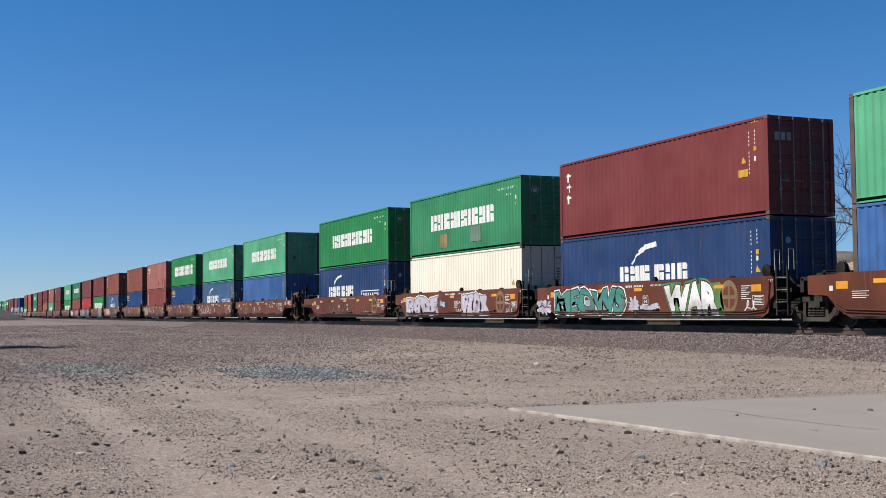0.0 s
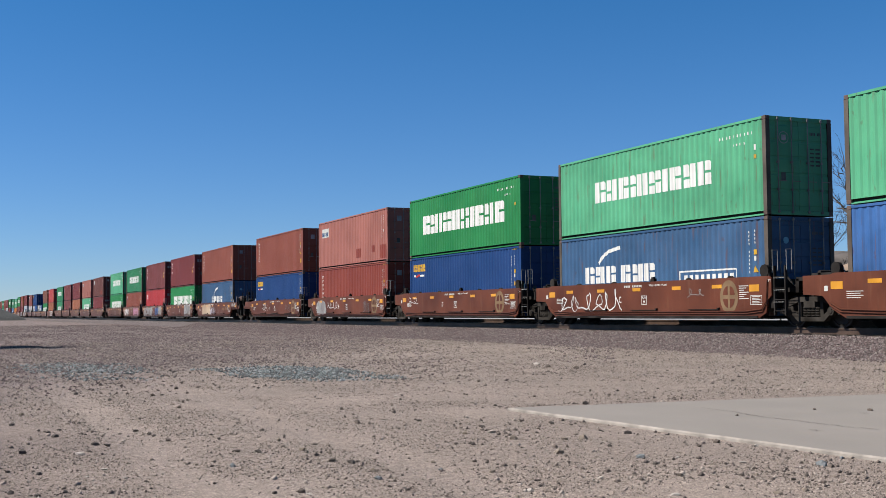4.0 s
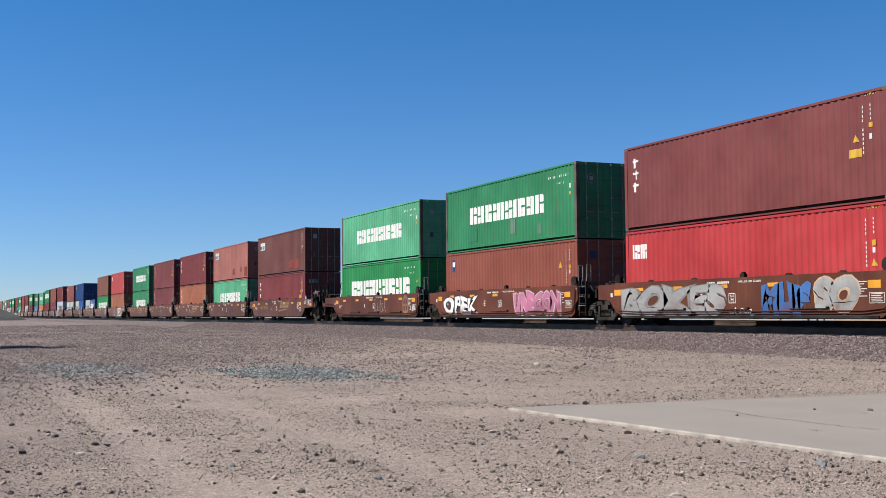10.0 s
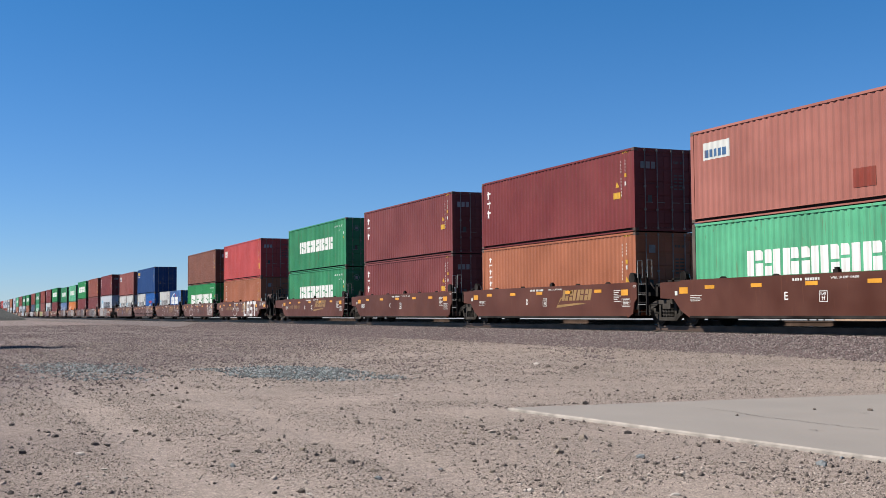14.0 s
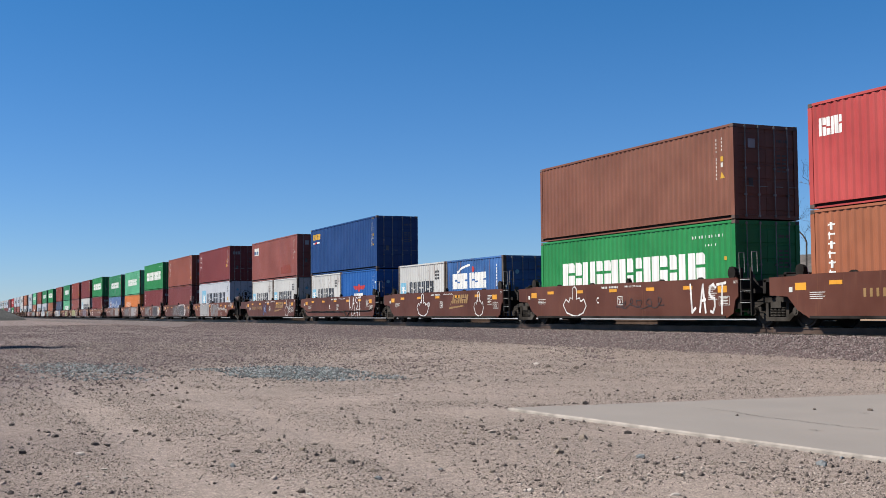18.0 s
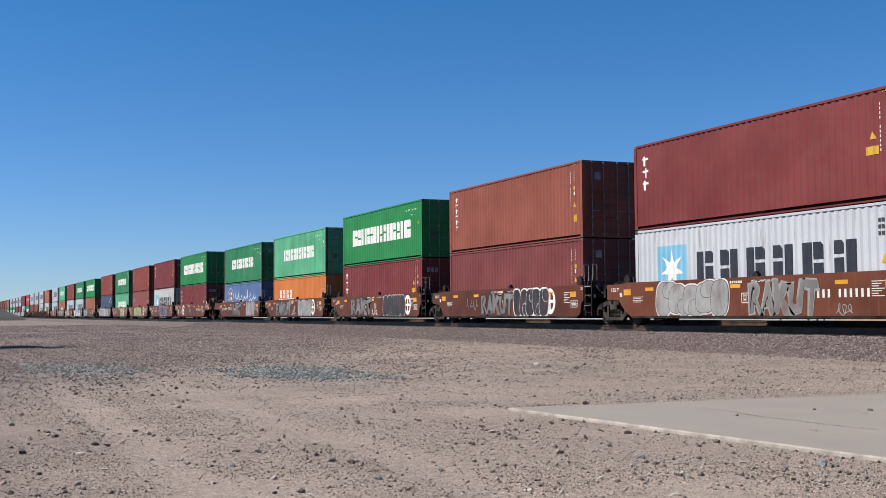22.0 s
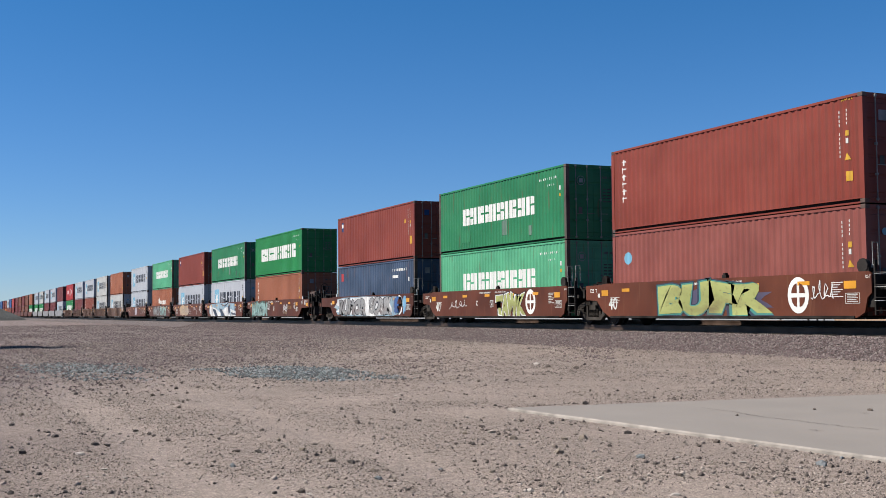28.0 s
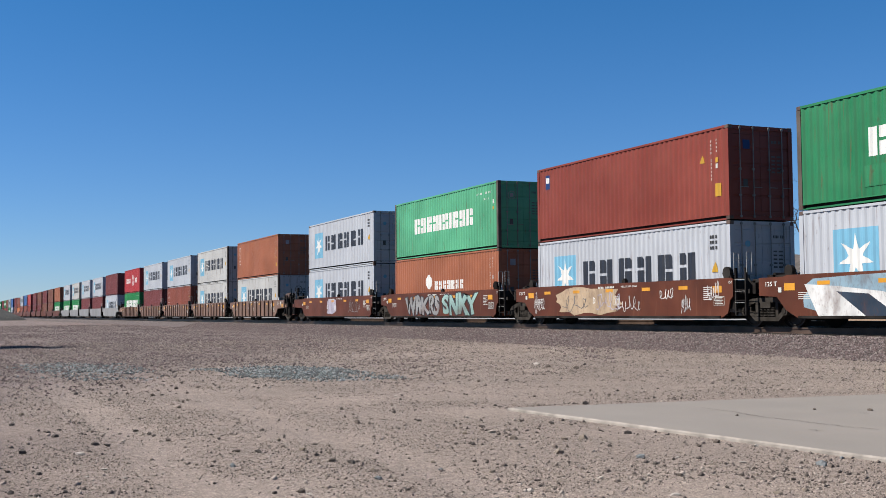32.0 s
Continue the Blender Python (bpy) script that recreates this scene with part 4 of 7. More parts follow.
def build_container(kind, far=False):
    paint_name, mark, emblem, label = KINDS[kind]
    L = 6.058 if kind.endswith("20") else 12.192
    H = 2.591 if kind in LOW else 2.896
    mat = PAINT[paint_name]
    root = tagged(new("shipping_container"), label, "shipping container", "containers of the freight train")
    key = (L, H)
    side = shared(("side",) + key, lambda bm: side_panel(bm, L, H))
    put("side_wall", side, mat, root)
    put("side_wall", side, mat, root, rz=180)
    put("front_wall", shared(("front",) + key, lambda bm: end_panel(bm, L, H)), mat, root)
    put("roof", shared(("roof",) + key, lambda bm: box(bm, -L / 2 + 0.1, L / 2 - 0.1, -SIDE_Y + 0.05, SIDE_Y - 0.05, H - 0.035, H - 0.012)), mat, root)
    put("base", shared(("base",) + key, lambda bm: box(bm, -L / 2 + 0.1, L / 2 - 0.1, -SIDE_Y + 0.08, SIDE_Y - 0.08, 0.06, 0.15)), M_UNDER, root)
    leaf = shared(("leaf",) + key, lambda bm: door_leaf(bm, L, H))
    def leaf_b(bm):
        door_leaf(bm, L, H)
        for v in bm.verts:
            v.co.y = -v.co.y
    doors = [put("door", leaf, mat, root), put("door", shared(("leafb",) + key, leaf_b), mat, root)]
    rod = shared(("rod", H), lambda bm: lock_rod(bm, H))
    if not far:
        for y, d in ((-0.80, 1), (-0.30, 1), (0.30, 0), (0.80, 0)):
            put("lock_rod", rod, M_ROD, doors[d], (L / 2 + 0.022, y, 0), label="galvanised locking rod")
    post = shared(("post", H), lambda bm: box(bm, -0.08, 0.08, -0.075, 0.075, 0.118, H - 0.118))
    cast = shared("casting", lambda bm: bmesh.ops.bevel(box(bm, -0.089, 0.089, -0.081, 0.081, -0.059, 0.059), geom=bm.edges[:], offset=0.012, segments=1, affect="EDGES"))
    for sx in (-1, 1):
        for sy in (-1, 1):
            put("corner_post", post, M_POST if paint_name in ("mint", "dirty", "deepgreen", "salblue", "greyblue", "blue", "skyblue") else mat, root, (sx * (L / 2 - 0.082), sy * (SIDE_Y - 0.077), 0))
            if not far:
                for z in (0.059, H - 0.059):
                    put("corner_casting", cast, M_CAST, root, (sx * (L / 2 - 0.089), sy * (SIDE_Y - 0.081), z))
    rail_t = shared(("top_rail", L), lambda bm: box(bm, -L / 2 + 0.165, L / 2 - 0.165, -0.03, 0.03, -0.075, -0.006))
    rail_b = shared(("bottom_rail", L), lambda bm: (box(bm, -L / 2 + 0.165, L / 2 - 0.165, -0.03, 0.055, 0.128, 0.155), box(bm, -L / 2 + 0.165, L / 2 - 0.165, 0.045, 0.056, 0.03, 0.128), box(bm, -L / 2 + 0.165, L / 2 - 0.165, -0.028, 0.056, 0.0, 0.03)))
    for sy in (-1, 1):
        put("top_rail", rail_t, mat, root, (0, sy * (SIDE_Y - 0.032), H))
        put("bottom_rail", rail_b, mat, root, (0, sy * (SIDE_Y - 0.038), 0), rz=0 if sy < 0 else 180)
    beam = shared(("beam",), lambda bm: box(bm, -0.05, 0.05, -SIDE_Y + 0.155, SIDE_Y - 0.155, -0.06, 0.06))
    for sx in (-1, 1):
        for z in (0.07, H - 0.07):
            put("end_beam", beam, mat, root, (sx * (L / 2 - 0.055), 0, z))
    for k, (name, mm, polys) in enumerate(marks_for(mark, L, H)):
        put(name, shared(("mark", mark, name, k, L, H), lambda bm: painted(bm, polys, L, 0.003 + 0.003 * k)), mm, root, label="painted mark")
    x = L / 2 - 0.024
    if not far:
        def bars(bm):
            for k in range(8):
                if k not in (4,):
                    box(bm, x, x + 0.004, 0.42 + 0.055 * k, 0.455 + 0.055 * k, H - 0.52, H - 0.43)
            for k in range(5):
                box(bm, x, x + 0.004, 0.42, 0.56, H - 0.95 - 0.12 * k, H - 0.90 - 0.12 * k)
                box(bm, x, x + 0.004, 0.62, 0.78, H - 0.95 - 0.12 * k, H - 0.90 - 0.12 * k)
        put("code_plate", shared(("bars",) + key, bars), M_DIM, doors[0], label="rows of small white stencilled figures, dimmed for shade")
        if emblem == "ring":
            put("emblem", shared(("ring",) + key, lambda bm: (torus(bm, (x, -0.55, H - 0.62), (1, 0, 0), 0.17, 0.012, 18, 4), box(bm, x, x + 0.006, -0.63, -0.47, H - 0.70, H - 0.54))), M_PALE, doors[1], label="round pale emblem")
        elif emblem == "word":
            def word(bm):
                for k in range(3):
                    box(bm, x, x + 0.005, -0.95 + 0.22 * k, -0.79 + 0.22 * k, H - 0.72, H - 0.48)
            put("emblem", shared(("word",) + key, word), M_PALE, doors[1])
        elif emblem in ("plate", "flash"):
            put("emblem", shared(("plate",) + key, lambda bm: box(bm, x, x + 0.005, -0.66, -0.40, H - 0.72, H - 0.44)), M_PALE if emblem == "plate" else PAINT["deepblue"], doors[1])
        elif emblem == "dot":
            put("emblem", shared(("dot",) + key, lambda bm: tube(bm, (x, -0.55, H - 0.7), (x + 0.006, -0.55, H - 0.7), 0.10, n=12)), M_LIGHTBLUE, doors[1])
        put("label_plate", shared(("lplate",) + key, lambda bm: box(bm, x, x + 0.005, -0.66, -0.50, 1.0, 1.25)), M_DIM, doors[1])
    return root


MOVING = []     # thing, place along the train at the start, height


def place_container(kind, s_mid, z, far):
    key = (kind, far)
    if key in MADE:
        ob = copy_thing(MADE[key], pose(s_mid, TRACK_Y, z))
    else:
        ob = build_container(kind, far)
        MADE[key] = ob
    MOVING.append((ob, s_mid, z))
    return 2.591 if kind in LOW else 2.896



build_slab()

# ------------------------------------------------------------ well cars
HALF_W = 1.47        # half the width over the side plates
LOWZ, TOPZ = 0.28, 1.47
WELL_FLOOR = 0.325
WHEEL_R = 0.46
WHEELS = {0: [], 1: []}


def along(g):
    """Metres along a car's side for a share g of it, closer set towards the leading end."""
    return -6.2 + 12.6 * 1.48 * g / (1 + 0.48 * g)


def flat_marks(bm, polys, layer):
    y = -HALF_W - 0.004 * layer
    for k, poly in enumerate(polys):
        bm.faces.new([bm.verts.new((x, y - 0.0004 * (k % 9), z)) for x, z in poly])


def ribbon(bm, pts, w, layer):
    """One unbroken sprayed line through the points."""
    y = -HALF_W - 0.004 * layer
    rows = []
    for k, (x, z) in enumerate(pts):
        a, b = pts[max(0, k - 1)], pts[min(len(pts) - 1, k + 1)]
        d = Vector((b[0] - a[0], b[1] - a[1]))
        d = d.normalized() if d.length > 1e-6 else Vector((1, 0))
        rows.append([bm.verts.new((x - s * d.y * w / 2, y - 0.00005 * k, min(TOPZ - 0.01, max(LOWZ + 0.02, z + s * d.x * w / 2)))) for s in (-1, 1)])
    for p, q in zip(rows[:-1], rows[1:]):
        bm.faces.new((p[0], q[0], q[1], p[1]))


def wheelset_mesh(bm):
    for s in (-1, 1):
        y = s * 0.72
        tube(bm, (0, y - 0.07, 0), (0, y + 0.065, 0), WHEEL_R, WHEEL_R - 0.006, 28)
        tube(bm, (0, y - s * 0.10, 0), (0, y - s * 0.07, 0), WHEEL_R + 0.026, n=28)
        torus(bm, (0, y + s * 0.068, 0), (0, 1, 0), WHEEL_R - 0.07, 0.03, 24, 4)
        for k in range(4):
            a = k * math.pi / 2
            tube(bm, (0.2 * math.cos(a), y + s * 0.065, 0.2 * math.sin(a)), (0.2 * math.cos(a), y + s * 0.075, 0.2 * math.sin(a)), 0.05, n=8)
    tube(bm, (0, -1.02, 0), (0, 1.02, 0), 0.085, n=12)


def truck_frame(bm):
    for s in (-1, 1):
        y = s * 1.0
        # arch, tension member and columns, with open windows between them
        prism(bm, [(-1.16, 0.58), (-1.0, 0.74), (-0.52, 0.86), (0.52, 0.86), (1.0, 0.74), (1.16, 0.58), (0.9, 0.58), (0.48, 0.72), (-0.48, 0.72), (-0.9, 0.58)], y - 0.09, y + 0.09)
        prism(bm, [(-1.05, 0.60), (-0.86, 0.58), (-0.40, 0.30), (0.40, 0.30), (0.86, 0.58), (1.05, 0.60), (0.52, 0.18), (-0.52, 0.18)], y - 0.08, y + 0.08)
        for x in (-0.44, 0.44):
            box(bm, x - 0.06, x + 0.06, y - 0.07, y + 0.07, 0.28, 0.74)
        for x in (-0.9, 0.9):
            box(bm, x - 0.20, x + 0.20, y - 0.07, y + 0.07, 0.36, 0.60)
    box(bm, -0.22, 0.22, -1.12, 1.12, 0.56, 0.74)


def add_truck(car, x):
    truck = put("truck", shared("truck", truck_frame), M_TRUCK, car, (x, 0, 0), label="dusty cast-steel railway truck")
    for k, dx in enumerate((-0.9, 0.9)):
        w = put("wheelset", shared("wheelset", wheelset_mesh), M_WHEEL, truck, (dx, 0, WHEEL_R))
        WHEELS[k].append(w)
    nest = shared("spring", lambda bm: [torus(bm, (dx, 0, 0.33 + 0.045 * k), (0, 0, 1), 0.065, 0.016, 10, 4) for k in range(6) for dx in (-0.24, -0.08, 0.08, 0.24)])
    put("spring_nest", nest, M_TRUCK, truck, (0, -1.02, 0))
    cap = shared("bearing", lambda bm: (tube(bm, (0, 0, 0), (0, -0.12, 0), 0.13, 0.12, 12), tube(bm, (0, -0.12, 0), (0, -0.14, 0), 0.07, n=8)))
    for dx in (-0.9, 0.9):
        put("bearing_cap", cap, M_TRUCK, truck, (dx, -1.07, WHEEL_R))


def side_outline(left_end, right_end):
    """The side plate's outline: cut up over the trucks at both ends."""
    lx = -8.55 if left_end else -7.55
    rx = 8.55 if right_end else 6.55
    pts = [(-5.95, LOWZ), (5.95, LOWZ)]
    if right_end:
        pts += [(6.45, 0.52), (6.85, 0.86), (rx, 0.90), (rx, 1.42), (6.6, 1.44), (6.4, TOPZ)]
    else:
        pts += [(6.25, 0.42), (6.35, 0.8), (6.50, 0.92), (6.50, 1.40), (6.4, TOPZ)]
    pts += [(-6.35, TOPZ), (-6.5, 1.43), (lx, 1.42), (lx, 0.91), (-6.80, 0.87), (-6.42, 0.50)]
    return pts


def ladder(bm, x, z0, z1):
    for dx in (0, 0.46):
        box(bm, x + dx - 0.005, x + dx + 0.045, -1.46, -1.38, z0, z1)
    n = int((z1 - z0) / 0.32)
    for k in range(n):
        tube(bm, (x, -1.45, z0 + 0.12 + 0.32 * k), (x + 0.46, -1.45, z0 + 0.12 + 0.32 * k), 0.014, n=5)


def add_end(car, s, coupled, paint_mat):
    """Platform and fittings of one end; s is +1 or -1 along the train."""
    def at(name, key, make, mat, label=""):
        def make2(bm):
            make(bm)
            if s < 0:
                for v in bm.verts:
                    v.co.x = -v.co.x
        return put(name, shared((key, s, coupled), make2), mat, car, label=label)
    # near-black pocket block added for the shade over the truck; crosswise end plate
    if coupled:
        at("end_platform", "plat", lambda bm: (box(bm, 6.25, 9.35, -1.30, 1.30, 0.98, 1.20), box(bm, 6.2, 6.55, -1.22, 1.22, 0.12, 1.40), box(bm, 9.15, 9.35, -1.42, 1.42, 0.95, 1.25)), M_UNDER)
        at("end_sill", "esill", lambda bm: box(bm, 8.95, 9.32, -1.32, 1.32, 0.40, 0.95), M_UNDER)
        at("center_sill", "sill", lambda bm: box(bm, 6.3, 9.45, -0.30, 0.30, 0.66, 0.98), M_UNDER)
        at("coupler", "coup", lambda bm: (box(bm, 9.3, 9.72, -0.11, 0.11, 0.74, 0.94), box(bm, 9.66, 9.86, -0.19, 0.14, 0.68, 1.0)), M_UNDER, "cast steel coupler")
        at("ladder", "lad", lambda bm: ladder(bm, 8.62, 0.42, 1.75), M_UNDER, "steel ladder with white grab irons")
        at("step_plate", "step", lambda bm: box(bm, 8.55, 9.12, -1.44, -1.30, 0.92, 1.12), paint_mat)
        at("step_tread", "tread", lambda bm: box(bm, 8.6, 9.08, -1.47, -1.25, 0.40, 0.44), paint_mat)
        at("grab_iron", "grab", lambda bm: (tube(bm, (8.32, -1.44, 1.42), (8.32, -1.44, 1.95), 0.012, n=5), tube(bm, (9.10, -1.44, 1.2), (9.10, -1.44, 2.0), 0.012, n=5)), M_GRAB, "white grab irons")
        if s > 0:
            at("brake_cylinder", "tank", lambda bm: (tube(bm, (7.0, -0.75, 1.72), (8.1, -0.75, 1.72), 0.22, n=16), tube(bm, (6.9, -0.75, 1.72), (7.0, -0.75, 1.72), 0.16, 0.22, 16)), M_TANK, "weathered brown air tank")
            at("tank_bracket", "tbr", lambda bm: (box(bm, 7.15, 7.25, -1.0, -0.5, 1.2, 1.55), box(bm, 7.85, 7.95, -1.0, -0.5, 1.2, 1.55), box(bm, 7.1, 8.0, -0.95, -0.55, 1.18, 1.26)), M_UNDER)
        at("stanchion", "stan", lambda bm: (box(bm, 8.2, 8.28, -1.0, -0.9, 1.2, 1.85), box(bm, 9.22, 9.27, -1.2, -1.15, 1.2, 2.2), box(bm, 8.2, 9.28, -1.02, -0.98, 1.62, 1.68), box(bm, 8.35, 8.75, -1.25, -0.7, 1.2, 1.5), box(bm, 8.8, 9.1, -1.1, -0.8, 1.2, 1.65)), M_UNDER)
        bx = 8.95 if s > 0 else 7.5
        def wheel(bm):
            c = (bx, -0.55, 2.12)
            torus(bm, c, (1, 0.25, 0), 0.28, 0.018, 20, 5)
            for k in range(6):
                a = k * math.pi / 3
                tube(bm, c, (c[0] - 0.06 * math.cos(a), c[1] + 0.27 * math.cos(a), c[2] + 0.27 * math.sin(a)), 0.010, n=4)
            box(bm, bx - 0.22, bx - 0.06, -0.63, -0.47, 1.98, 2.26)
            box(bm, bx - 0.20, bx - 0.10, -0.60, -0.50, 1.15, 1.95)
            tube(bm, (bx - 0.5, -0.5, 1.2), (bx - 0.1, -0.55, 1.75), 0.03, n=6)
            tube(bm, (6.4, -1.1, 1.62), (9.0, -1.1, 1.62), 0.02, n=5)
            box(bm, 6.6, 7.3, -1.05, -0.35, 1.2, 1.48)
        at("hand_brake", "brake", wheel, M_UNDER, "rusty brake wheel on its stand")
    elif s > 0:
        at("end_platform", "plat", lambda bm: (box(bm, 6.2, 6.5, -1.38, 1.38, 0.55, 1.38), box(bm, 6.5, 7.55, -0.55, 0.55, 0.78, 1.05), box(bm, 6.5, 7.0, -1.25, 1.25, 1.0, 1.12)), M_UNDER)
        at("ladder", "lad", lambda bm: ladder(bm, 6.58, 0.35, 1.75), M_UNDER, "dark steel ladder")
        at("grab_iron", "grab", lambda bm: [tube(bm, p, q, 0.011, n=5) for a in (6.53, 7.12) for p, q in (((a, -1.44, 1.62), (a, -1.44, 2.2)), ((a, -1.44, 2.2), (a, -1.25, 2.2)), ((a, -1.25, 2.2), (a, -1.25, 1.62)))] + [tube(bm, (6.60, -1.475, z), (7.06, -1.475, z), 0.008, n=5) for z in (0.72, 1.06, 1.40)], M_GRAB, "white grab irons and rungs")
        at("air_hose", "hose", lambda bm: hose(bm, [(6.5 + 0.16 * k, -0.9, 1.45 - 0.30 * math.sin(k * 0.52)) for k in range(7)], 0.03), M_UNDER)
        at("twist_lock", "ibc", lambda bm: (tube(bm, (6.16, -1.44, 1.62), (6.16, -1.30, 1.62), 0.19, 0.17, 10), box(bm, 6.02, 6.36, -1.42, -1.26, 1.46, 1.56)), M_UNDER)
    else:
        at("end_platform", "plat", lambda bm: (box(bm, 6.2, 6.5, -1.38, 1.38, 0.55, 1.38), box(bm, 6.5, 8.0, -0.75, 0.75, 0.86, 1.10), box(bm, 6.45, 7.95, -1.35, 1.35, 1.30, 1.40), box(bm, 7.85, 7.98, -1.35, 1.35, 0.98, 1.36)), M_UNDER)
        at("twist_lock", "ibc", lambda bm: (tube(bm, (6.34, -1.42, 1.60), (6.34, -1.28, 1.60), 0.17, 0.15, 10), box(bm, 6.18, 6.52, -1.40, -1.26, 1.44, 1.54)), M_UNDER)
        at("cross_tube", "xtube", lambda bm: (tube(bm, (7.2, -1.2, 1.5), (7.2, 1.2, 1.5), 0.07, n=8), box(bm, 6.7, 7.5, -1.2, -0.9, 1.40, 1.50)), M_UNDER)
    guide = shared("guide", lambda bm: prism(bm, [(-0.12, TOPZ - 0.08), (0.12, TOPZ - 0.08), (0.03, 1.66), (-0.03, 1.66)], -0.02, 0.02))
    for y in (-1.22, 1.22):
        put("container_guide", guide, M_WHITE, car, (s * 6.31, y, 0), label="white guide plate")


BRUSHED = {"L": [[(0, 1), (0, 0), (0.8, 0)]], "A": [[(0, 0), (0, 1), (0.8, 1), (0.8, 0)], [(0, 0.45), (0.8, 0.45)]],
           "S": [[(0.8, 1), (0, 1), (0, 0.55), (0.8, 0.55), (0.8, 0), (0, 0)]], "T": [[(0, 1), (0.95, 1)], [(0.5, 1), (0.5, 0)]]}

SCRAWLED = {"L": [[(-0.15, 1.02), (0.05, 0.3), (0.14, 0), (0.62, 0.16)]], "A": [[(0, 0.02), (0.42, 1), (0.60, 0.5), (0.85, 0)], [(0.10, 0.40), (0.78, 0.46)]],
            "S": [[(0.92, 0.88), (0.62, 1), (0.22, 0.92), (0.06, 0.70), (0.34, 0.54), (0.80, 0.50), (0.88, 0.22), (0.60, 0), (0.30, 0.04)]],
            "T": [[(-0.10, 0.98), (1.05, 1.03)], [(0.62, 1), (0.58, 0.4), (0.60, -0.04)]]}


def brushed_word(car, word, f0, f1, z0, z1, fill, width, layer=2, square=True):
    """Letters laid on with a wide roller, square or quickly scrawled."""
    x0, x1 = along(f0), along(f1)
    step = (x1 - x0) / len(word)
    bm = bmesh.new()
    polys = []
    for k, ch in enumerate(word):
        for path in (BRUSHED if square else SCRAWLED)[ch]:
            polys += stroke([(x0 + step * (k + 0.08 + 0.80 * u) + 0.03 * v, z0 + width / 2 + (z1 - z0 - width) * v) for u, v in path], width)
    flat_marks(bm, polys, layer)
    part("spray_letters", bm, SPRAY[fill], car, "roller-painted block letters" if square else "thin scrawled white letters")


def spray_word(car, word, f0, f1, z0, z1, fill, line="black", bold=0.02, shear=0.0, layer=2):
    x0, x1 = along(f0), along(f1)
    if word == "LAST":
        return brushed_word(car, word, f0, f1, z0, z1, fill, (0.19 if bold > 0.011 else 0.085) * (z1 - z0), layer, bold > 0.011)
    b = bold + 0.035
    rims = line.split("+") if line else []
    for k, rim in enumerate(rims):
        g = 0.05 * (len(rims) - k)
        ob = put("spray_outline", text_mesh(word, b + 0.06 * (len(rims) - k) / len(rims), shear, 0.45), SPRAY[rim], car, (x0 - g, -HALF_W - 0.004 * (layer + 0.5 * k), z0 - g))
        ob.scale = (x1 - x0 + 2 * g, 1, z1 - z0 + 2 * g)
    ob = put("spray_letters", text_mesh(word, b, shear, 0.45), SPRAY[fill], car, (x0, -HALF_W - 0.004 * (layer + 1), z0), label="spray-painted letters")
    ob.scale = (x1 - x0, 1, z1 - z0)


def spray_bubbles(car, f0, f1, z0, z1, fill, line, n, seed, layer=2):
    """A throw-up: fat rounded lobes that overlap, drawn round with a thin line, on one wide halo."""
    rng = random.Random(seed)
    x0, x1 = along(f0), along(f1)
    w = (x1 - x0) / n
    halo, edges, bodies = bmesh.new(), bmesh.new(), bmesh.new()
    depth = -HALF_W - 0.004 * layer
    edge = "black" if line == "white" and fill != "black" else line
    lobes = []
    for k in range(n):
        cx = x0 + w * (k + 0.5)
        tall = rng.choice((0.50, 0.50, 0.42))
        lobes.append((cx, z0 + (z1 - z0) * rng.uniform(tall, 1 - tall), w * rng.uniform(0.52, 0.66), (z1 - z0) * tall, rng.uniform(-0.16, 0.16), rng.uniform(2.4, 4.0)))
        if rng.random() < 0.7:
            lobes.append((cx + w * rng.uniform(0.2, 0.5), rng.choice((z0 + 0.24 * (z1 - z0), z1 - 0.24 * (z1 - z0))), w * rng.uniform(0.42, 0.58), (z1 - z0) * 0.24, rng.uniform(-0.3, 0.3), 2.2))
    for k, (cx, cz, half, tall, lean, power) in enumerate(lobes):
        for bm, grow, y in ((halo, 0.06, depth - 0.0001 * k), (edges, 0.018, depth - 0.002 - 0.0008 * k), (bodies, 0.0, depth - 0.0024 - 0.0008 * k)):
            ring = []
            for j in range(22):
                t = 2 * math.pi * j / 22
                q = (abs(math.cos(t)) ** power + abs(math.sin(t)) ** power) ** (-1 / power)
                dz = (tall + grow) * q * math.sin(t)
                ring.append(bm.verts.new((cx + (half + grow) * q * math.cos(t) + lean * dz, y, max(LOWZ + 0.01, min(TOPZ - 0.005, cz + dz)))))
            bm.faces.new(ring)
    part("spray_outline", halo, SPRAY[line], car)
    part("spray_outline", edges, SPRAY[edge], car)
    part("spray_letters", bodies, SPRAY[fill], car, "rounded spray-painted lobes")


def spray_patch(car, f0, f1, z0, z1, col, seed, layer=1, rough_edge=0.12, name="spray_patch"):
    """A ragged field of spray paint."""
    rng = random.Random(seed)
    x0, x1 = along(f0), along(f1)
    n = 26
    cx, cz, a, b = (x0 + x1) / 2, (z0 + z1) / 2, (x1 - x0) / 2, (z1 - z0) / 2
    bm = bmesh.new()
    y = -HALF_W - 0.004 * layer
    c = bm.verts.new((cx, y, cz))
    ring = []
    for k in range(n):
        t = 2 * math.pi * k / n
        q = (abs(math.cos(t)) ** 5 + abs(math.sin(t)) ** 5) ** -0.2
        j = 1 - rng.random() * rough_edge * 2
        ring.append(bm.verts.new((cx + a * q * j * math.cos(t), y, max(LOWZ + 0.02, min(TOPZ - 0.01, cz + b * q * j * math.sin(t))))))
    for k in range(n):
        bm.faces.new((c, ring[k], ring[(k + 1) % n]))
    return part(name, bm, SPRAY[col], car, "ragged field of spray paint")


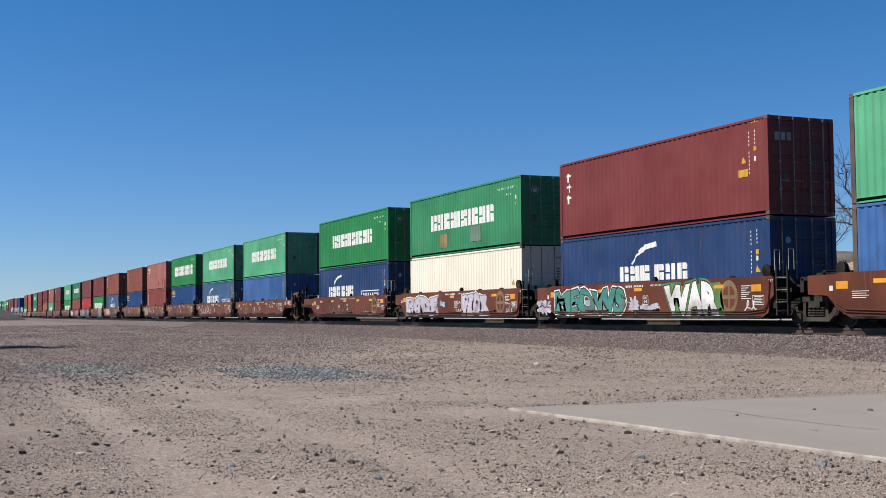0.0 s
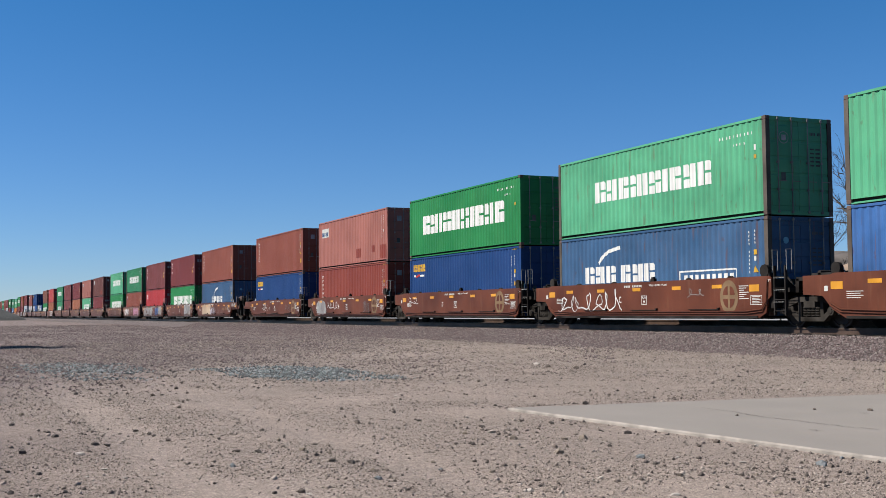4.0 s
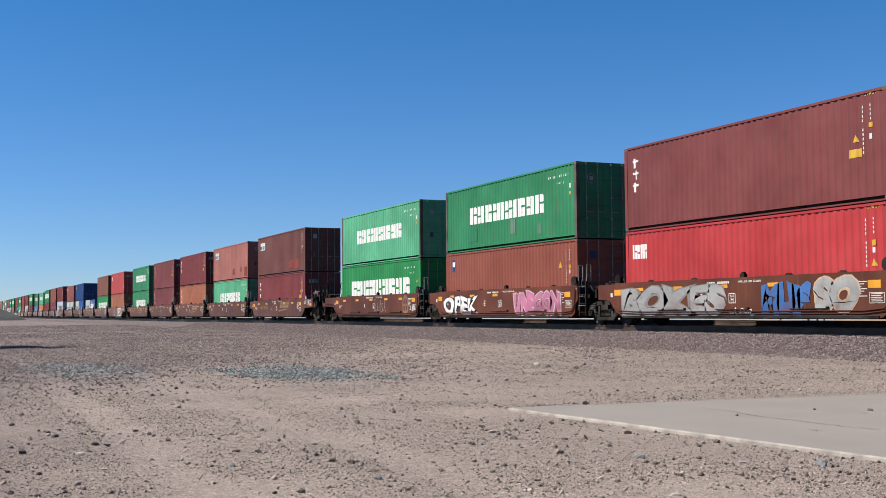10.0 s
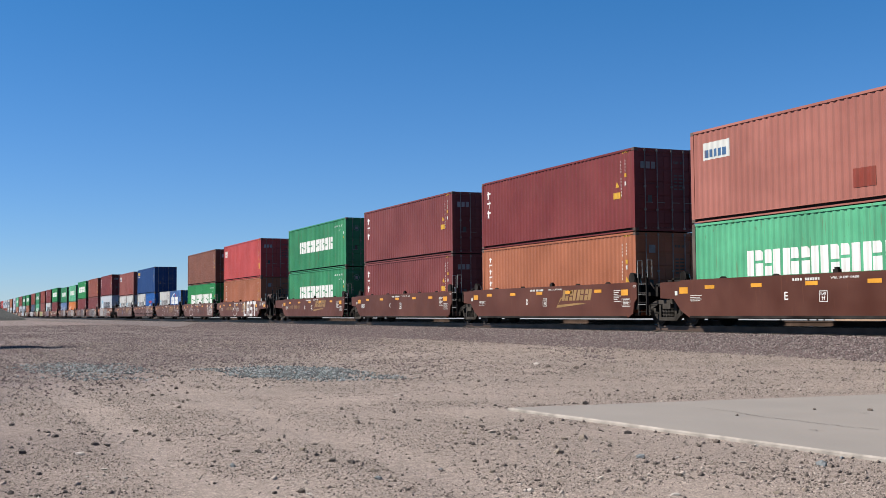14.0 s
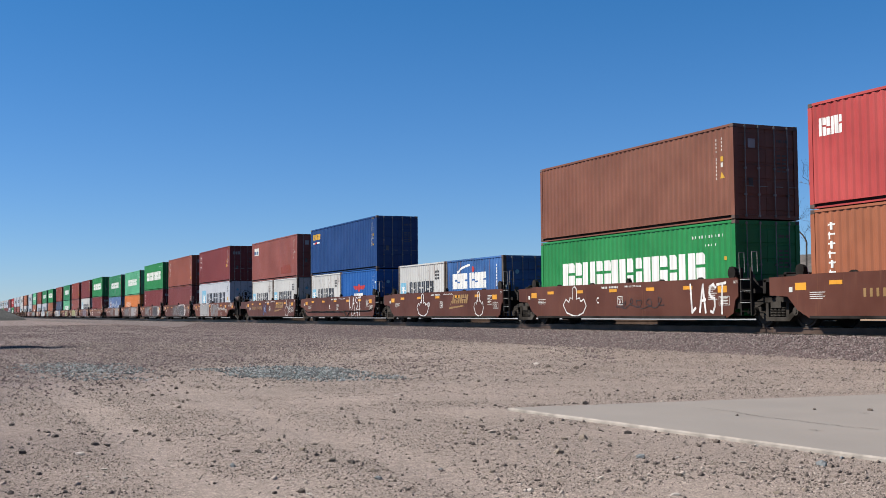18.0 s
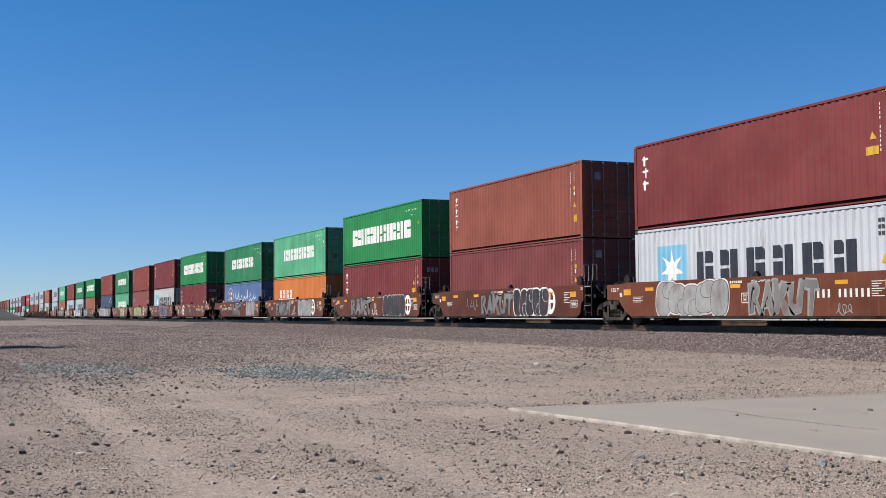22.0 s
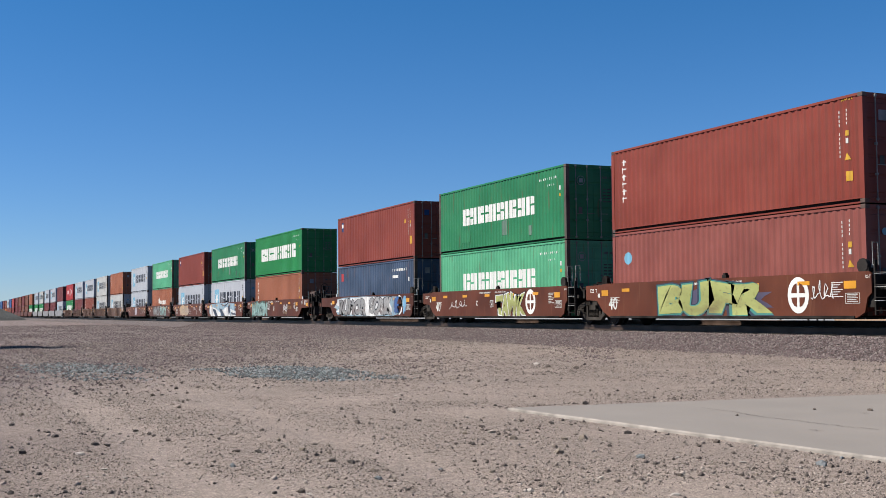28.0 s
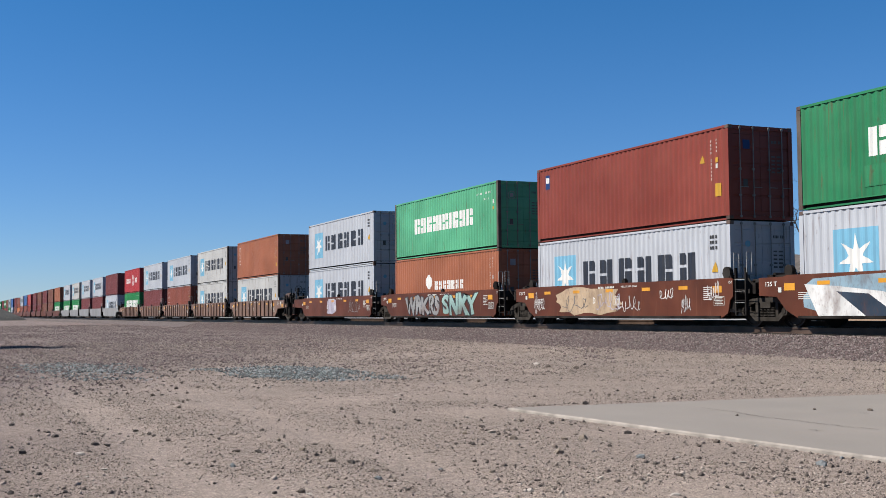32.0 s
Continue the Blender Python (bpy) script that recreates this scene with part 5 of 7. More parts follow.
def spray_scribble(car, f0, f1, z0, z1, col, seed, w=0.035, n=16, layer=2):
    rng = random.Random(seed)
    x0, x1 = along(f0), along(f1)
    count = max(2, n // 3)
    low, high, lean, curl = ([rng.uniform(a, b) for k in range(count + 2)] for a, b in ((0.0, 0.3), (0.6, 1.0), (-0.06, 0.10), (0.25, 0.75)))
    smooth = []
    for k in range(count * 12 + 1):
        u = k / 12
        c, f = int(min(u, count - 1)), u - int(min(u, count - 1))
        t = 2 * math.pi * u
        h = 0.5 - 0.5 * math.cos(t)
        lift = low[c] * (1 - f) + low[c + 1] * f
        z = lift + (high[c] - lift) * h + 0.10 * math.sin(2.6 * t + seed)
        x = (u + curl[c] * math.sin(t) * 0.75) / count + lean[c] * h
        smooth.append((x0 + (x1 - x0) * min(1.03, max(-0.03, x)), z0 + (z1 - z0) * z))
    bm = bmesh.new()
    ribbon(bm, smooth, w, layer)
    part("spray_tag", bm, SPRAY[col], car, "thin spray-painted scribble")


def spray_loop(car, f0, f1, seed=0):
    """A white outlined shape: a round body with one tall narrow loop on it."""
    x0, x1 = along(f0), along(f1)
    c, a = (x0 + x1) / 2, (x1 - x0) / 2
    body_pts = [(-0.15, 0.34), (-0.7, 0.45), (-1, 0.75), (-0.75, 0.95), (-0.5, 0.85), (-0.4, 1.02), (-0.2, 0.95), (-0.2, 1.35), (0.02, 1.42), (0.15, 1.32), (0.15, 0.95),
                (0.4, 1.0), (0.5, 0.86), (0.75, 0.95), (0.95, 0.7), (0.7, 0.45), (0.2, 0.32), (-0.15, 0.34)]
    bm = bmesh.new()
    ribbon(bm, [(c + a * u, z) for u, z in body_pts], 0.055, 2)
    part("spray_outline_shape", bm, SPRAY["white"], car, "white outlined spray-painted shape")


def emblem_disc(car, f, col, r=0.50, oval=0.85, z=0.90):
    x = along(f)
    bm = bmesh.new()
    flat_marks(bm, [[(x + (px - x) * oval, pz) for px, pz in disc(x, z, r, 26)]], 1)
    d = part("round_emblem", bm, col, car, "round painted emblem with a cross")
    bm = bmesh.new()
    polys = []
    for qx in (-1, 1):
        for qz in (-1, 1):
            polys.append([(x + qx * oval * a, z + qz * b) for a, b in ((0.06, 0.06), (0.33, 0.06), (0.29, 0.19), (0.19, 0.29), (0.06, 0.33))])
    flat_marks(bm, polys, 2)
    part("emblem_cutout", bm, M_CAR, car)


def gold_logo(car, f0, f1, z0=0.62, z1=1.30):
    x0, x1 = along(f0), along(f1)
    bm = bmesh.new()
    w = x1 - x0
    zm = z0 + 0.42 * (z1 - z0)
    polys = []
    for poly in glyph_blocks(x0 + 0.14 * w, x1 - 0.14 * w, zm, z1, 4, 0.14, seed=81):
        polys.append([(x + 0.35 * (z - zm), z) for x, z in poly])
    polys += [[(x0, z0 + 0.02), (x0 + 0.72 * w, z0 + 0.16), (x0 + 0.62 * w, z0 + 0.20), (x0 + 0.03 * w, z0 + 0.13)]]
    polys += [[(x0, z0 + 0.02), (x0 + 0.03 * w, z0 + 0.13), (x0 + 0.16 * w, zm + 0.12), (x0 + 0.12 * w, zm + 0.12)]]
    flat_marks(bm, polys, 1)
    part("company_mark", bm, M_GOLD, car, "gold slanted company mark")


def number_bars(car, f0, f1, mat, z0=0.82, z1=1.04):
    x0, x1 = along(f0), along(f1)
    bm = bmesh.new()
    w = (x1 - x0) / 11
    flat_marks(bm, [rect(x0 + w * k, x0 + w * (k + 0.42), z0, z1) for k in range(11) if k != 4], 1)
    part("reporting_bars", bm, mat, car, "row of painted bars")


def car_word(car, word, x0, w, z0, h, mat, name="stencil"):
    ob = put(name, text_mesh(word, 0.012), mat, car, (x0, -HALF_W - 0.006, z0), label="stencilled " + word)
    ob.scale = (w, 1, h)


CAR_LABELS = {
    "b": "oxide-brown steel well car unit with amber reflectors",
    "n": "clean dark brown steel well car unit with gold marks",
    "r": "weathered brown well car unit with upright side ribs",
    "g": "grey steel well car unit with low sides",
}


def build_car(style, left_end, right_end, deco, far, letter="C", lugs=False, piped=False):
    paint_mat = {"b": M_CAR, "n": M_CARB, "r": M_CARTAN, "g": M_CARGREY}[style]
    car = tagged(new("well_car"), CAR_LABELS[style] + (", spray-painted" if any(d[0] in "word patch tag shape loop bubbles" for d in deco) else ""), "well car", "well cars of the freight train")
    ends = (left_end, right_end)
    outline = side_outline(*ends)
    put("side_plate", shared(("plate_n", ends), lambda bm: prism(bm, outline, -HALF_W, -HALF_W + 0.05)), paint_mat, car)
    put("side_plate", shared(("plate_f", ends), lambda bm: prism(bm, outline, HALF_W - 0.05, HALF_W)), paint_mat, car)
    chord = shared("chord", lambda bm: box(bm, -6.3, 6.3, -0.09, 0.09, -0.10, 0.0))
    low = shared("low_chord", lambda bm: box(bm, -5.9, 5.9, -0.03, 0.16, -0.01, 0.06))
    for s in (-1, 1):
        put("top_chord", chord, paint_mat, car, (0, s * (HALF_W - 0.142), TOPZ - 0.002))
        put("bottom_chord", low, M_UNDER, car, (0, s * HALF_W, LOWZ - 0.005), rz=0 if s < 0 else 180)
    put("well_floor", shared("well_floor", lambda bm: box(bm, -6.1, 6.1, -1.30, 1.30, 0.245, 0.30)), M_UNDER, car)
    add_end(car, -1, left_end, paint_mat)
    add_end(car, 1, right_end, paint_mat)
    if left_end:
        add_truck(car, -8.2)
    else:
        add_truck(car, -7.72)
    if right_end:
        add_truck(car, 8.2)
    if style == "r":
        rib = shared("rib", lambda bm: box(bm, -0.05, 0.05, -0.07, 0.0, LOWZ + 0.02, TOPZ - 0.05))
        for k in range(11):
            put("side_rib", rib, paint_mat, car, (-5.6 + 1.12 * k, -HALF_W, 0))
    small = shared("reflector", lambda bm: box(bm, -0.24, 0.24, -0.006, 0.0, -0.055, 0.055))
    if not far:
        for x in (-4.9, -2.7, -0.4, 1.9, 4.0):
            put("reflector", small, M_REFLECT, car, (x, -HALF_W, 1.22))
        big = shared("end_reflector", lambda bm: box(bm, -0.22, 0.22, -0.006, 0.0, -0.10, 0.10))
        for x in (-6.25, 5.75):
            put("reflector", big, M_REFLECT, car, (x, -HALF_W, 1.14))
        def stencil(bm):
            flat_marks(bm, [rect(5.06, 5.50 - 0.10 * (k % 3), 1.20 - 0.062 * k, 1.222 - 0.062 * k) for k in range(7)] +
                       [rect(-1.15 + 0.10 * k, -1.08 + 0.10 * k, 1.30, 1.37) for k in range(11) if k != 4] + [rect(-6.72, -6.58, 0.99, 1.13)] +
                       [rect(-5.9, -5.3 - 0.1 * (k % 2), 0.96 - 0.055 * k, 0.978 - 0.055 * k) for k in range(4)] +
                       stroke([(-0.1, 0.72), (0.20, 0.72), (0.20, 1.0), (-0.1, 1.0), (-0.1, 0.72)], 0.022) + stroke([(5.58, 0.66), (6.08, 0.66), (6.08, 0.92), (5.58, 0.92), (5.58, 0.66)], 0.014) + [rect(5.64, 6.02 - 0.05 * (k % 2), 0.70 + 0.045 * k, 0.718 + 0.045 * k) for k in range(5)], 1)
        put("stencil_panel", shared("stencil", stencil), M_WORN, car, label="small white stencilled data")
        if right_end:
            def end_marks(bm):
                flat_marks(bm, stroke([(7.5, 1.08), (7.78, 1.08), (7.78, 1.36), (7.5, 1.36), (7.5, 1.08)], 0.025) + [rect(7.56, 7.72, 1.13, 1.31)] +
                           [rect(6.75, 7.2 - 0.1 * (k % 2), 1.30 - 0.06 * k, 1.325 - 0.06 * k) for k in range(4)] + [rect(7.9, 8.2, 1.30, 1.325), rect(7.9, 8.12, 1.23, 1.255)], 1)
            put("stencil_panel", shared("end_marks", end_marks), M_WORN, car)
            put("reflector", big, M_REFLECT, car, (8.1, -HALF_W, 1.08))
        car_word(car, letter, -1.50, 0.15, 0.78, 0.22, M_WHITE)
        car_word(car, "WELL LD LMT 124,600", 0.34, 1.03, 1.305, 0.07, M_WHITE)
        car_word(car, "PLATE", -0.055, 0.21, 0.90, 0.06, M_WHITE)
        car_word(car, "H", -0.01, 0.12, 0.755, 0.12, M_WHITE)
        if not right_end:
            car_word(car, "125 T", 6.30, 0.18, 1.30, 0.075, M_WHITE)
        if piped:
            def pipes(bm):
                rise_r = [(5.4, 0.40), (6.2, 0.44), (6.55, 0.66), (6.95, 0.97), (8.35, 0.99)] if right_end else [(5.4, 0.40), (6.1, 0.46), (6.3, 0.70), (6.36, 1.30)]
                rise_l = [(-4.8, 0.40), (-6.2, 0.44), (-6.55, 0.66), (-6.95, 0.97), (-8.35, 0.99)] if left_end else [(-4.8, 0.40), (-6.1, 0.44), (-6.5, 0.62)]
                path = rise_l[::-1] + rise_r
                hose(bm, [(x, 0, z) for x, z in path], 0.016)
            for lift in (0.0, 0.07):
                put("brake_pipe", shared(("pipe", ends), pipes), paint_mat, car, (0, -HALF_W - 0.03, lift))
            step = shared("side_step", lambda bm: (box(bm, -0.75, 0.75, -0.06, 0.0, 0.515, 0.54), box(bm, 0.70, 0.78, -0.06, 0.0, 0.54, 0.585)))
            for x in (-3.05, 0.05, 3.35):
                put("side_step", step, M_UNDER, car, (x, -HALF_W, 0))
        tarp = shared("hitch", lambda bm: (box(bm, -0.10, 0.10, -HALF_W + 0.02, -HALF_W + 0.14, TOPZ - 0.01, TOPZ + 0.10), box(bm, -0.05, 0.05, -HALF_W + 0.03, -HALF_W + 0.13, TOPZ + 0.10, TOPZ + 0.15)))
        put("lock_lug", tarp, M_UNDER, car, (0.5, 0, 0))
        if lugs:
            small_lug = shared("small_lug", lambda bm: prism(bm, [(-0.16, TOPZ - 0.01), (0.16, TOPZ - 0.01), (0.05, TOPZ + 0.055), (-0.05, TOPZ + 0.055)], -HALF_W + 0.02, -HALF_W + 0.10))
            for x in (-4.3, -1.9, 2.5, 4.6):
                put("lock_lug", small_lug, M_UNDER, car, (x, 0, 0))
    for k, d in enumerate(deco):
        what = d[0]
        if what == "word":
            spray_word(car, *d[1:])
        elif what == "bubbles":
            spray_bubbles(car, *d[1:])
        elif what == "patch":
            spray_patch(car, *d[1:])
        elif what == "tag":
            spray_scribble(car, *d[1:])
        elif what == "shape":
            bm = bmesh.new()
            flat_marks(bm, [[(along(g), z) for g, z in d[3]]], d[2])
            part("spray_shape", bm, SPRAY[d[1]], car, "sprayed colour field")
        elif what == "loop":
            spray_loop(car, *d[1:])
        elif what == "disc":
            emblem_disc(car, d[1], M_TAN if d[2] == "tan" else M_WHITE)
        elif what == "logo":
            gold_logo(car, *d[1:])
        elif what == "num":
            number_bars(car, d[1], d[2], M_GOLD if d[3] == "gold" else M_WORN)
        elif what == "pipe":
            x = along(d[1])
            bm = bmesh.new()
            hose(bm, [(px, -HALF_W - 0.04, pz) for px, pz in ((-6.4, 0.70), (-6.1, 0.60), (x - 0.75, 0.60), (x - 0.5, 0.58), (x - 0.12, 0.34), (x + 0.12, 0.34), (x + 0.45, 0.58), (x + 0.7, 0.61), (5.2, 0.63), (5.8, 0.66), (6.2, 0.78))], 0.024)
            part("brake_pipe", bm, M_UNDER, car, "dark brake pipe with a dip")
            for u in (-4.2, -1.3, 2.0):
                bm = bmesh.new()
                box(bm, u - 0.75, u + 0.75, -HALF_W - 0.07, -HALF_W, 0.625, 0.65)
                part("side_step", bm, M_UNDER, car)
        elif what == "ton":
            car_word(car, "125 T", -7.25, 0.48, 1.17, 0.13, M_WHITE)
        elif what == "forty":
            car_word(car, "40", -6.0, 0.55, 0.55, 0.42, M_WORN)
    return car


W, P, T = "word", "patch", "tag"
# place of the upper container's leading end at the start, upper load, lower load, style, decoration
UNITS = [
    (-11.04, "egf", ("blu",), "b", [("disc", 0.8, "tan")]),
    (-26.49, "tex", ("cma",), "b", [(P, 0.005, 0.33, 0.31, 0.95, "paleteal", 2, 1, 0.2), (P, 0.315, 0.375, 0.36, 1.02, "lav", 3, 1, 0.3), (P, 0.36, 0.47, 0.42, 0.78, "lav", 4, 1, 0.35), (P, -0.075, -0.01, 0.34, 0.98, "lav", 7, 1, 0.25), (T, -0.06, -0.02, 0.6, 0.95, "navy", 6, 0.05, 8),
        (W, "MEOWS", 0.005, 0.31, 0.40, 1.34, "teal", "white+black", 0.02), ("shape", "green", 1, [(0.50, 1.40), (0.56, 1.40), (0.60, 0.32), (0.54, 0.30)]), ("shape", "green", 1, [(0.62, 1.30), (0.75, 1.36), (0.77, 0.34), (0.65, 0.32)]),
        (W, "WAR", 0.485, 0.745, 0.33, 1.42, "white", "green+black", 0.03), ("disc", 0.79, "tan"), (T, 0.865, 0.925, 0.45, 0.8, "white", 5, 0.045, 8)]),
    (-41.93, "egq", ("cre",), "b", [(W, "RADE", 0.01, 0.25, 0.42, 1.28, "lav", "white+grey", 0.08), (W, "PEOR", 0.455, 0.70, 0.42, 1.36, "lav", "white+grey", 0.08), (T, 0.395, 0.445, 0.5, 0.68, "white", 61, 0.03, 9), (T, 0.40, 0.44, 0.88, 1.02, "white", 62, 0.03, 9),
        (P, 0.265, 0.285, 0.78, 1.06, "ltblue", 63), (P, 0.29, 0.31, 0.74, 1.0, "ltblue", 64), (P, 0.845, 0.86, 1.05, 1.18, "ltblue", 65), (P, 0.93, 0.945, 0.72, 0.9, "ltblue", 66), ("disc", 0.80, "tan"), (T, 0.855, 0.925, 0.45, 0.75, "white", 8, 0.04, 9)]),
    (-57.27, "egs", ("cmab",), "b", [(T, 0.15, 0.48, 0.5, 1.1, "grey", 9, 0.03, 18), ("disc", 0.80, "tan"), (T, 0.62, 0.76, 0.42, 0.62, "white", 12, 0.03, 12)]),
    (-77.20, "egf", ("blu",), "b", [("disc", 0.12, "tan"), (T, 0.22, 0.40, 0.5, 1.2, "silver", 13, 0.02, 14), (W, "FOAD", 0.80, 0.93, 1.0, 1.25, "silver", "", 0.0), (T, 0.62, 0.72, 0.9, 1.4, "white", 15, 0.025, 10)]),
    (-92.55, "egf", ("cmabl",), "b", [(T, 0.02, 0.30, 0.45, 1.25, "white", 16, 0.045, 22), ("disc", 0.80, "tan"), (T, 0.6, 0.68, 0.9, 1.2, "silver", 17, 0.02, 8)]),
    (-107.95, "eg", ("sea",), "b", [(T, 0.02, 0.10, 0.9, 1.3, "white", 18, 0.03, 8), ("disc", 0.80, "tan")]),
    (-123.35, "bea", ("trir",), "b", [(P, 0.02, 0.14, 0.35, 1.35, "silver", 5), (T, 0.02, 0.14, 0.40, 1.2, "silver", 20, 0.06, 10), (T, 0.15, 0.28, 0.7, 1.3, "white", 19, 0.035, 14), (T, 0.64, 0.73, 0.5, 1.25, "grey", 21, 0.025, 14), ("disc", 0.81, "tan")]),
    (-139.05, "tri", ("sea",), "b", [(T, 0.17, 0.26, 0.75, 1.3, "white", 22, 0.03, 12), (T, 0.62, 0.75, 0.6, 1.3, "grey", 23, 0.025, 12), ("disc", 0.81, "tan")]),
    (-158.83, "tri", ("cmal",), "b", [(P, 0.06, 0.33, 0.32, 1.42, "cream", 6), (P, 0.29, 0.36, 0.34, 1.25, "lav", 69, 2, 0.4), (T, 0.33, 0.46, 0.45, 1.20, "lav", 70, 0.035, 16), (T, 0.5, 0.72, 0.4, 1.0, "grey", 24, 0.02, 16), ("num", 0.68, 0.88, "gold")]),
    (-174.35, "tex", ("egl",), "b", [(T, 0.12, 0.24, 0.5, 1.1, "grey", 25, 0.025, 14), (T, 0.13, 0.20, 1.0, 1.35, "grey", 26, 0.03, 9), (W, "KUNS", 0.60, 0.86, 0.34, 1.42, "silver", "white+grey", 0.06)]),
    (-189.87, "texf", ("cai",), "b", [(W, "BOKES", 0.01, 0.38, 0.32, 1.34, "silver", "grey", 0.03), (W, "MUIS", 0.505, 0.69, 0.34, 1.32, "blue", "", 0.07), (W, "SO", 0.70, 0.87, 0.40, 1.36, "silver", "cream", 0.04), (T, 0.39, 0.48, 0.35, 0.6, "white", 27, 0.03, 9)]),
    (-205.39, "egd", ("flob",), "b", [(W, "OPEK", 0.02, 0.25, 0.38, 1.26, "white", "black", 0.01), (P, 0.50, 0.86, 0.32, 1.25, "pink", 28, 1, 0.3), (W, "UNEGON", 0.50, 0.87, 0.36, 1.34, "pink", "red+lav", 0.03)]),
    (-220.77, "egf", ("egl",), "b", [(T, 0.40, 0.55, 0.5, 1.3, "silver", 29, 0.025, 16), ("disc", 0.81, "tan"), (T, 0.87, 0.95, 0.6, 0.9, "white", 30, 0.035, 10)]),
    (-240.53, "beab", ("tex",), "n", [("num", 0.092, 0.241, "gold"), ("logo", 0.439, 0.689)]),
    (-255.92, "bea", ("eglf",), "n", []),
    (-271.36, "tex", ("trio",), "n", [("logo", 0.47, 0.74)]),
    (-286.75, "texf", ("texf",), "n", []),
    (-302.14, "egm", ("egm",), "n", [("num", 0.07, 0.216, "gold"), ("logo", 0.428, 0.676)]),
    (-321.85, "caif", ("trio",), "n", [("num", 0.13, 0.29, "gold"), ("loop", 0.27, 0.375), ("logo", 0.48, 0.70), (W, "LAST", 0.555, 0.92, 0.30, 1.44, "white", "", 0.012)]),
    (-337.3, "brn", ("egl",), "n", [("loop", 0.13, 0.24), (T, 0.38, 0.62, 0.55, 0.95, "black", 33, 0.03, 16), (W, "LAST", 0.755, 0.945, 0.40, 1.34, "white", "", -0.005)]),
    (-352.85, "", ("mae20", "cma20"), "n", [("loop", 0.19, 0.29), ("logo", 0.47, 0.68), ("loop", 0.71, 0.81)]),
    (-368.29, "sea", ("mae20", "apl20"), "n", [(W, "LAST", 0.575, 0.765, 0.72, 1.42, "white", "", -0.005), (W, "LAST", 0.605, 0.755, 0.30, 0.74, "white", "", -0.005), ("pipe", 0.545)]),
    (-383.62, "beap", ("mae20", "mae20"), "n", [("num", 0.07, 0.25, "gold"), ("logo", 0.50, 0.73), ("loop", 0.74, 0.83), (T, 0.83, 0.91, 0.5, 0.9, "white", 35, 0.035, 10), (T, 0.27, 0.33, 0.4, 1.2, "blue", 36, 0.07, 7)]),
    (-403.25, "tex", ("mae",), "b", [("bubbles", 0.10, 0.338, 0.34, 1.42, "silver", "white", 5, 201), (W, "RAKUT", 0.413, 0.66, 0.34, 1.36, "grey", "silver", 0.01), ("num", 0.635, 0.855, "white"), (T, 0.72, 0.78, 0.35, 0.7, "silver", 37, 0.025, 9)]),
    (-418.95, "tri", ("mar",), "b", [(W, "RAKUT", 0.24, 0.46, 0.36, 1.30, "grey", "black", 0.02), ("bubbles", 0.47, 0.72, 0.34, 1.40, "black", "white", 5, 202), ("disc", 0.74, "white"), (T, 0.14, 0.22, 0.6, 1.2, "silver", 38, 0.02, 12)]),
    (-434.54, "eg", ("tex",), "b", [(W, "RAKT", 0.13, 0.36, 0.36, 1.36, "grey", "black", 0.02), ("bubbles", 0.50, 0.78, 0.34, 1.40, "black", "silver", 5, 203), ("disc", 0.82, "white"), (T, 0.36, 0.43, 0.4, 0.75, "white", 39, 0.03, 9)]),
    (-450.09, "egf", ("ccn",), "b", [(W, "FAKUT", 0.10, 0.34, 0.36, 1.32, "grey", "black", 0.02), ("bubbles", 0.47, 0.72, 0.34, 1.40, "silver", "black", 5, 204), ("disc", 0.76, "white"), (T, 0.35, 0.42, 0.4, 0.75, "white", 41, 0.03, 9)]),
    (-465.66, "egd", ("sal",), "b", [("num", 0.07, 0.24, "white"), (W, "RAKT", 0.25, 0.45, 0.36, 1.36, "grey", "black", 0.02), ("bubbles", 0.59, 0.83, 0.36, 1.42, "silver", "grey", 5, 205)]),
    (-485.06, "eg", ("tex",), "b", [("forty",), (T, 0.07, 0.14, 0.55, 1.1, "cream", 43, 0.03, 12), ("disc", 0.17, "white"), ("num", 0.63, 0.83, "white")]),
    (-500.55, "tex", ("maed",), "b", [("forty",), (T, 0.10, 0.23, 0.8, 1.35, "white", 45, 0.03, 14), (W, "UENO", 0.30, 0.70, 0.34, 1.42, "purple", "lav", 0.05)]),
    (-516.13, "trir", ("dot",), "b", [("forty",), (P, 0.17, 0.64, 0.34, 1.25, "purple", 9, 1, 0.25), (W, "BUFR", 0.19, 0.62, 0.34, 1.42, "lime", "navy+teal", 0.05), ("disc", 0.72, "white"), (T, 0.77, 0.86, 0.75, 1.4, "white", 47, 0.03, 14)]),
    (-531.58, "egd", ("egf",), "b", [("forty",), (T, 0.10, 0.22, 0.7, 1.1, "white", 49, 0.03, 12), (W, "TAWK", 0.43, 0.66, 0.32, 1.30, "lime", "black+white", 0.06), ("disc", 0.70, "white")]),
    (-546.93, "flo", ("tal",), "b", [(P, 0.0, 0.90, 0.30, 1.44, "paleblue", 10, 1, 0.06), (P, 0.02, 0.72, 0.32, 1.42, "white", 11, 2, 0.10), (P, 0.72, 0.80, 0.4, 1.4, "blue", 12, 2, 0.2), (P, 0.85, 0.91, 0.4, 1.4, "ltblue", 13, 2, 0.2), (W, "RUMOR", 0.06, 0.36, 0.38, 1.34, "silver", "black", 0.03, 0.0, 3), (W, "SOSIK", 0.40, 0.70, 0.38, 1.36, "silver", "black", 0.03, 0.0, 3), ("disc", 0.80, "white")]),
